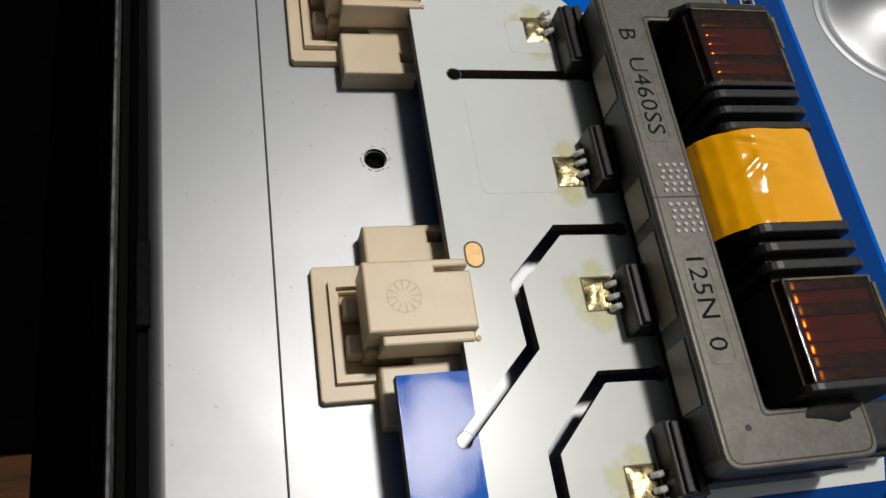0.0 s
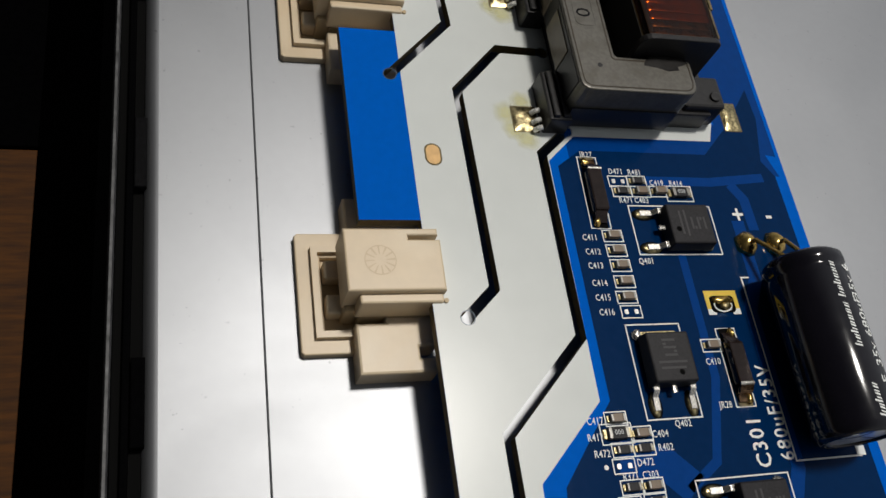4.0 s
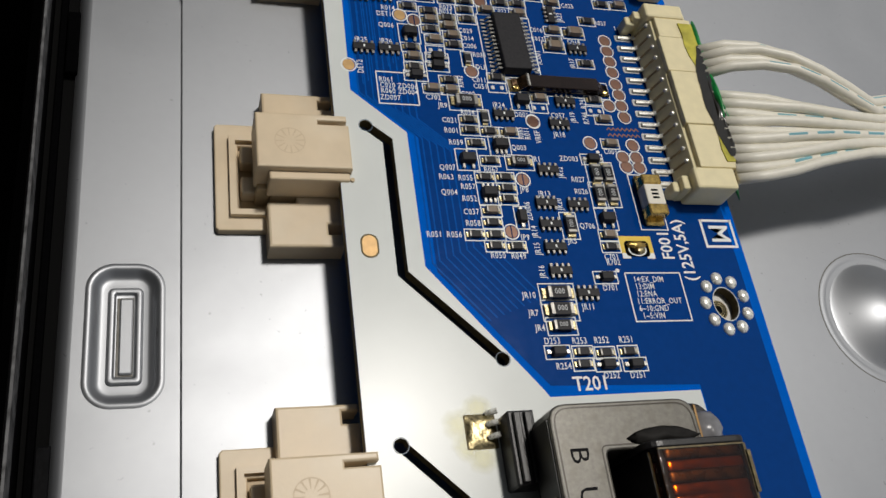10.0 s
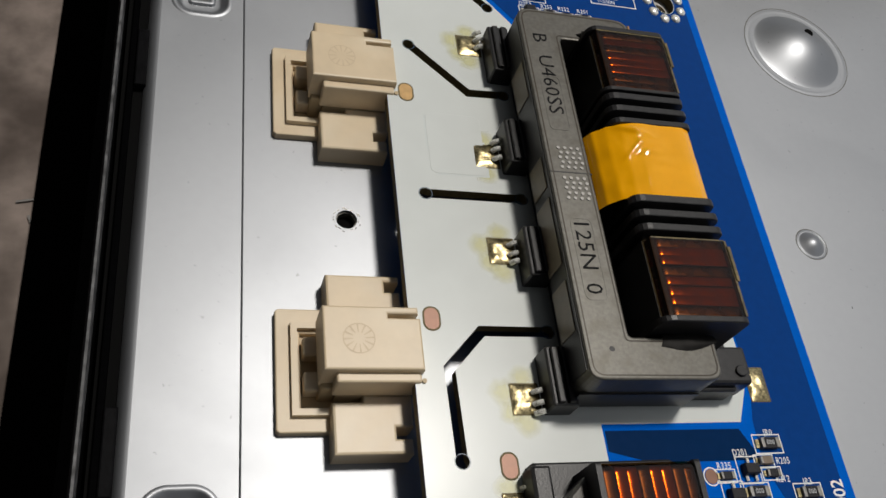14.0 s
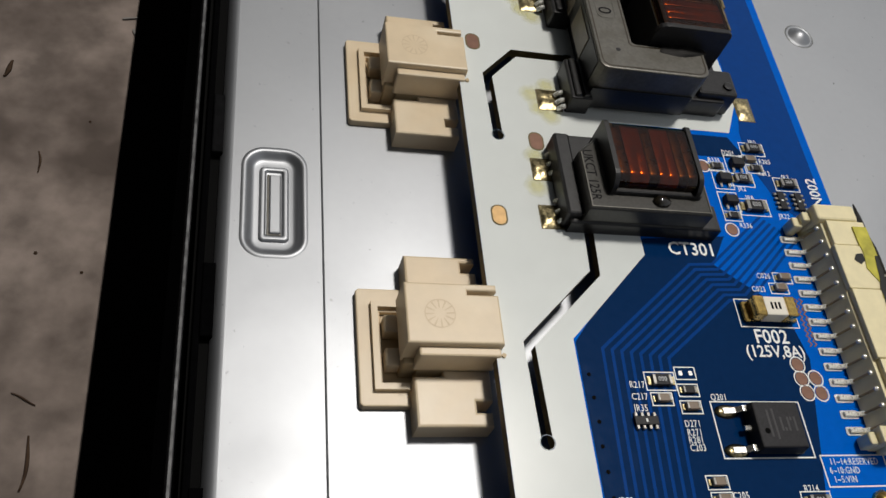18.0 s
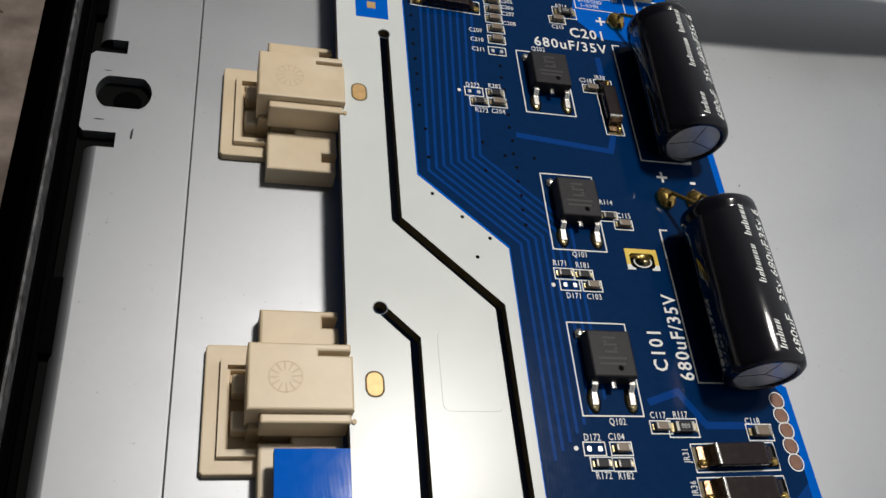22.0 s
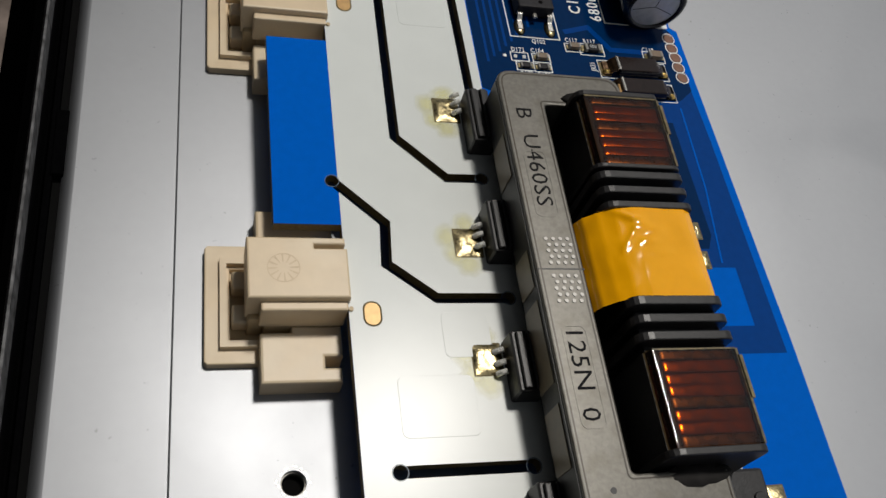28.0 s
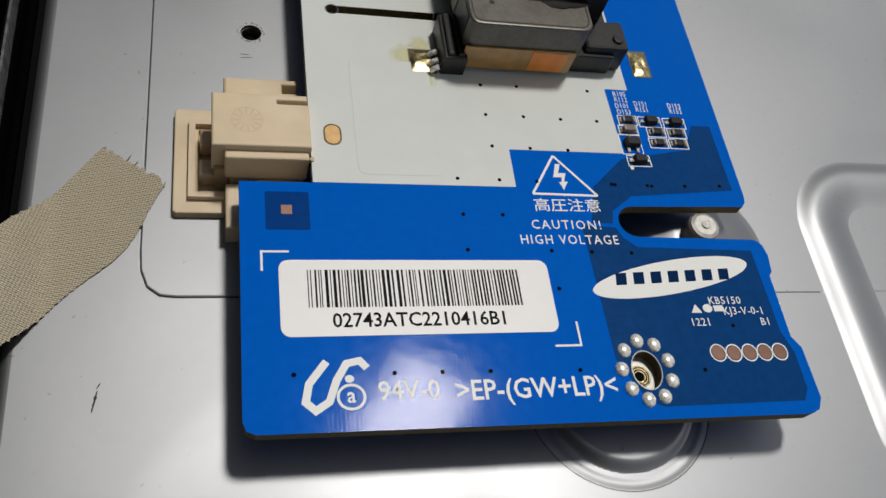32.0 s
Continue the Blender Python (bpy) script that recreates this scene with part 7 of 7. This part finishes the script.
text("C414", 57.4, 97.6, 1.45, 0)
text("C415", 57.4, 94.9, 1.45, 0)
text("C416", 57.5, 92.2, 1.45, 0)
chip(65.8, 118.0, "empty")
chip(69.7, 118.1)
chip(66.1, 115.9)
chip(70.0, 115.9, "cap")
chip(73.9, 116.0, "cap")
chip(78.0, 115.6, size=1.45)
text("D471", 65.8, 120.1, 1.45, 0)
text("R481", 69.7, 120.0, 1.45, 0)
text("R471", 66.5, 114.0, 1.45, 0)
text("C403", 69.7, 114.0, 1.45, 0)
text("C419", 73.8, 117.8, 1.45, 0)
text("R414", 77.9, 117.8, 1.45, 0)
text("JR27", 60.5, 123.6, 1.45, 0)
text("Q401", 67.5, 101.7, 1.45, 0)
text("+", 89.5, 111.1, 4.5, 0)
text("-", 96.3, 111.3, 4.5, 0)
link_pad(80.5, 93.5)
chip(75.9, 85.6, "cap")
text("C410", 75.4, 82.7, 1.45, 0)
text("JR28", 75.5, 75.1, 1.45, 0)
text("Q402", 66.6, 72.5, 1.45, 0)
text("Q301", 67.5, 52.4, 1.45, 0)
text("Q302", 57.8, 55.2, 1.45, 0)
chip(54.7, 74.0, "cap")
chip(54.3, 71.6, size=1.45)
chip(58.6, 71.4, "cap")
chip(54.8, 69.0)
chip(58.5, 69.0)
chip(54.4, 66.5, "empty")
ink_dot(51.3, 66.5)
text("C417", 51.0, 73.8, 1.45, 0)
text("R417", 50.5, 71.2, 1.45, 0)
text("R472", 51.1, 68.6, 1.45, 0)
text("C404", 62.0, 71.1, 1.45, 0)
text("R402", 62.4, 68.9, 1.45, 0)
text("D472", 58.2, 66.8, 1.45, 0)
chip(55.0, 63.2)
chip(58.6, 63.2, "cap")
chip(54.1, 60.7, "empty")
chip(58.5, 60.8)
ink_dot(51.2, 60.6)
text("R371", 55.1, 64.8, 1.45, 0)
text("C303", 58.6, 64.8, 1.45, 0)
text("D371", 53.9, 58.9, 1.45, 0)
text("R301", 58.3, 58.8, 1.45, 0)
text("C301", 80.0, 68.6, 3.4, 90, gap=1.15)
text("680uF/35V", 84.7, 73.4, 3.2, 90, gap=1.15)
chip(78.3, 51.2, "cap")
chip(82.3, 51.4, size=1.45)
chip(87.0, 51.5, "cap")
text("C319", 78.0, 49.0, 1.45, 0)
text("R314", 82.0, 49.1, 1.45, 0)
text("C318", 86.7, 49.1, 1.45, 0)
link_pad(80.8, -35.1)
chip(88.9, -152.3, size=1.45)
chip(87.2, -155.3, "cap")
chip(79.0, -157.6)
sot(83.7, -156.7)
chip(88.1, -157.4)
sot(79.7, -160.8)
chip(84.0, -160.5, size=1.45)
sot(79.6, -166.2)
chip(84.8, -167.2, size=1.75)
chip(79.4, -169.6)
chip(94.3, -160.9, size=1.45)
network(91.5, -165.4, 90)
network(95.5, -165.4, 90)
test_point(76.2, -157.6)
test_point(78.3, -172.8)
text("JR0", 89.6, -150.3, 1.45, 0)
text("D201", 82.9, -153.7, 1.45, 0)
text("R335", 79.1, -155.9, 1.45, 0)
text("R205", 91.0, -155.3, 1.45, 0)
text("R212", 89.9, -158.4, 1.45, 0)
text("JR2", 83.5, -162.7, 1.45, 0)
text("JR8", 84.6, -164.9, 1.45, 0)
text("JR3", 94.7, -159.0, 1.45, 0)
text("JR22", 91.2, -168.9, 1.45, 0)
text("R336", 81.7, -171.7, 1.45, 0)
text("CN002", 100.6, -163.4, 3, 90)
text("CT301", 68.3, -177.2 - 0.7, 3.4, 0)
text("F002", 79.5, -195.8, 3.4, 0)
text("(125V,8A)", 79.4, -198.7, 2.8, 0)
chip(85.9, -183.3, "cap")
chip(84.4, -185.6, "cap")
text("C026", 81.9, -183.0, 1.45, 0)
text("C023", 80.0, -185.9, 1.45, 0)
test_point(83.0, -201.1)
test_point(82.9, -203.8)
test_point(85.8, -203.7)
test_point(83.2, -206.4)
test_point(86.0, -206.5)
text("Q201", 65.5, -207.4, 1.45, 0)
chip(55.3, -204.6, size=1.45)
chip(54.9, -207.8, "cap")
chip(60.3, -203.1, "empty")
chip(60.1, -206.2)
chip(59.9, -209.2, "cap")
network(50.9, -211.7)
text("R217", 50.9, -205.3, 1.45, 0)
text("C217", 50.9, -207.4, 1.45, 0)
text("JR35", 50.7, -209.4, 1.45, 0)
text("D271", 59.4, -212.1, 1.45, 0)
text("R271", 59.4, -213.6, 1.45, 0)
text("R281", 59.3, -214.9, 1.45, 0)
text("C203", 59.3, -216.2, 1.45, 0)
text("JR29", 44.8, -224.5, 1.45, 0)
chip(61.2, -221.9, "cap")
chip(61.4, -224.6, "cap")
chip(61.4, -227.4, "cap")
chip(61.2, -230.2, "cap")
chip(61.3, -233.2, "cap")
chip(61.1, -236.4, "cap")
chip(60.8, -239.7, "empty")
text("C205", 64.8, -224.1, 1.45, 0)
text("C206", 64.8, -226.0, 1.45, 0)
text("C207", 64.7, -228.0, 1.45, 0)
text("C208", 64.7, -230.9, 1.45, 0)
text("C209", 56.6, -234.2, 1.45, 0)
text("C210", 56.7, -236.9, 1.45, 0)
text("C211", 56.7, -239.7, 1.45, 0)
chip(78.4, -225.3, size=1.45)
chip(76.3, -227.8, "cap")
text("R214", 78.0, -223.2, 1.45, 0)
text("C215", 76.1, -230.0, 1.45, 0)
text("+", 87.0, -226.7, 4.5, 0)
text("C201", 82.9, -231.2, 3.4, 0, gap=1.15)
text("680uF/35V", 78.2, -235.3, 3.3, 0, gap=1.15)
text("Q202", 70.3, -237.6, 1.45, 0)
chip(54.4, -251.8, "empty")
chip(58.9, -251.8)
chip(55.2, -254.4)
chip(59.1, -254.2, "cap")
ink_dot(51.3, -251.7)
text("D272", 54.3, -250.0, 1.45, 0)
text("R282", 59.0, -249.7, 1.45, 0)
text("R272", 55.5, -256.5, 1.45, 0)
text("C204", 59.0, -256.4, 1.45, 0)
chip(80.8, -247.5, "cap")
text("C218", 79.9, -245.2, 1.45, 0)
text("JR38", 83.4, -243.9, 1.45, 0)
text("+", 92.1, -269.8, 4.5, 0)
text("-", 98.8, -270.0, 4.5, 0)
chip(78.2, -280.2)
chip(81.0, -281.9, "cap")
text("R114", 78.3, -276.9, 1.45, 0)
text("C115", 81.5, -279.8, 1.45, 0)
text("Q101", 70.7, -289.2, 1.45, 0)
link_pad(83.2, -289.5)
chip(66.9, -293.5)
chip(70.6, -293.6)
chip(67.6, -295.8, "empty")
chip(71.9, -295.8, "cap")
ink_dot(64.4, -295.9)
text("R171", 66.4, -291.3, 1.45, 0)
text("R181", 70.8, -291.5, 1.45, 0)
text("D171", 68.0, -298.0, 1.45, 0)
text("C103", 71.9, -298.0, 1.45, 0)
text("Q102", 71.6, -321.5, 1.45, 0)
chip(79.3, -322.4, "cap")
chip(83.4, -322.5, size=1.45)
text("C117", 79.2, -320.3, 1.45, 0)
text("R117", 83.4, -320.2, 1.45, 0)
chip(66.6, -326.1, "empty")
chip(71.3, -326.1, "cap")
chip(67.4, -328.6)
chip(71.2, -328.7)
ink_dot(63.4, -326.0)
text("D172", 66.5, -324.2, 1.45, 0)
text("C104", 70.8, -324.1, 1.45, 0)
text("R172", 67.4, -330.5, 1.45, 0)
text("R182", 71.2, -330.6, 1.45, 0)
chip(97.9, -323.2, "cap", size=1.3)
text("C118", 97.0, -321.2, 1.45, 0)
text("JR31", 82.8, -327.2, 1.45, 90)
text("JR36", 82.9, -332.7, 1.45, 90)
test_point(103.1, -317.3)
test_point(103.1, -320.1)
test_point(103.3, -322.8)
test_point(103.2, -325.6)
test_point(103.3, -328.5)
text("C101", 82.2, -308.1, 3.3, 90, gap=1.15)
text("680uF/35V", 86.8, -305.4, 3.3, 90, gap=1.15)
chip(87.6, -433.4)
chip(87.2, -435.8, "cap")
sot(86.9, -439.1)
diode(87.6, -442.9)
diode(92.2, -433.6)
diode(97.4, -433.7)
chip(93.0, -436.0)
chip(97.3, -436.1)
chip(92.8, -438.6)
chip(97.0, -438.6)
text("R105", 87.4, -427.0, 1.45, 0)
text("R112", 87.4, -428.4, 1.45, 0)
text("D101", 87.3, -429.9, 1.45, 0)
text("D153", 87.4, -431.4, 1.45, 0)
text("D151", 91.4, -429.2, 1.45, 0)
text("R151", 91.4, -430.6, 1.45, 0)
text("D152", 98.6, -429.3, 1.45, 0)
text("R152", 98.6, -430.6, 1.45, 0)
ink_dot(85.8, -444.5)
via_hole(59.3, -426.6)
via_hole(66.4, -426.5)
via_hole(80.8, -426.7)
via_hole(59.2, -433.6)
via_hole(66.5, -433.7)
via_hole(73.8, -433.9)
via_hole(81.1, -434.0)
via_hole(59.3, -440.7)
via_hole(66.5, -440.9)
via_hole(73.8, -441.0)
via_hole(51.9, -447.9)
via_hole(59.5, -448.0)
via_hole(66.4, -448.1)
via_hole(81.4, -448.4)
via_hole(88.7, -448.5)
via_hole(51.9, -455.2)
via_hole(58.9, -455.2)
via_hole(80.8, -448.3)
via_hole(87.8, -448.4)
via_hole(95.5, -448.3)
via_hole(102.8, -448.1)
via_hole(51.7, -462.1)
via_hole(66.4, -462.2)
via_hole(73.7, -462.4)
via_hole(81.1, -462.6)
via_hole(66.3, -469.4)
via_hole(66.9, -483.8)
via_hole(52.2, -483.5)
via_hole(44.6, -483.4)
via_hole(37.3, -483.3)
via_hole(22.5, -483.1)
via_hole(88.7, -484.5)
via_hole(96.4, -476.7)
test_point(92.0, -481.6)
test_point(94.9, -481.7)
test_point(97.9, -481.7)
test_point(100.8, -481.7)
test_point(103.7, -481.7)
text("CAUTION!", 70.2, -457.1, 2.2, 0, gap=1.25)
text("HIGH VOLTAGE", 70.2, -460.1, 2.2, 0, wide=0.86, gap=1.2)
text("94V-0", 39.2, -486.2, 3.7, 0)
text(">EP-(GW+LP)<", 59.4, -486.6, 3.9, 0)
text("KB5150", 96.2, -472.0, 1.75, 0)
text("KJ3-V-0-1", 99.3, -474.0, 1.75, 0)
text("1221", 90.5, -476.0, 1.75, 0)
text("B1", 102.9, -476.1, 1.75, 0)
for k in range(14):
    via_hole(42.6 + 0.12 * (k % 3), -203.5 - 4.1 * k)
    via_hole(60.8 + 0.2 * (k % 2), -240.5 - 3.3 * k)
via_hole(43.5, -262.7)
via_hole(43.6, -269.5)
via_hole(54.7, -264.7)
via_hole(54.6, -271.5)
via_hole(43.6, -277.9)
via_hole(48.8, -282.6)
via_hole(53.6, -286.9)
via_hole(59.0, -267.5)
via_hole(65.0, -267.5)
via_hole(50.8, -291.0)

# ---- lettering becomes mesh ----
for c, s, cy, phi, size in WRAPPED:
    f = bpy.data.curves.new("lettering", "FONT")
    f.body, f.size, f.align_x, f.align_y, f.resolution_u, f.offset = s, size, "CENTER", "CENTER", 2, 0.02
    LETTERS.append((new("lettering", f), ("wrap", cy, phi), M_INK, c))
bpy.context.view_layer.update()
graph = bpy.context.evaluated_depsgraph_get()
for ob, m, mat, parent in LETTERS:
    me = bpy.data.meshes.new_from_object(ob.evaluated_get(graph))
    me.name = "lettering"
    me.materials.clear()
    me.materials.append(mat)
    curve = ob.data
    for v in me.vertices:
        if isinstance(m, tuple):
            a = radians(m[2]) - v.co.y / 7.12
            v.co = Vector((7.12 * math.sin(a), m[1] + v.co.x, 7.12 * math.cos(a))) * U
        else:
            v.co = (m @ v.co) * U
    bpy.data.objects.remove(ob)
    bpy.data.curves.remove(curve)
    new("lettering", me).parent = parent
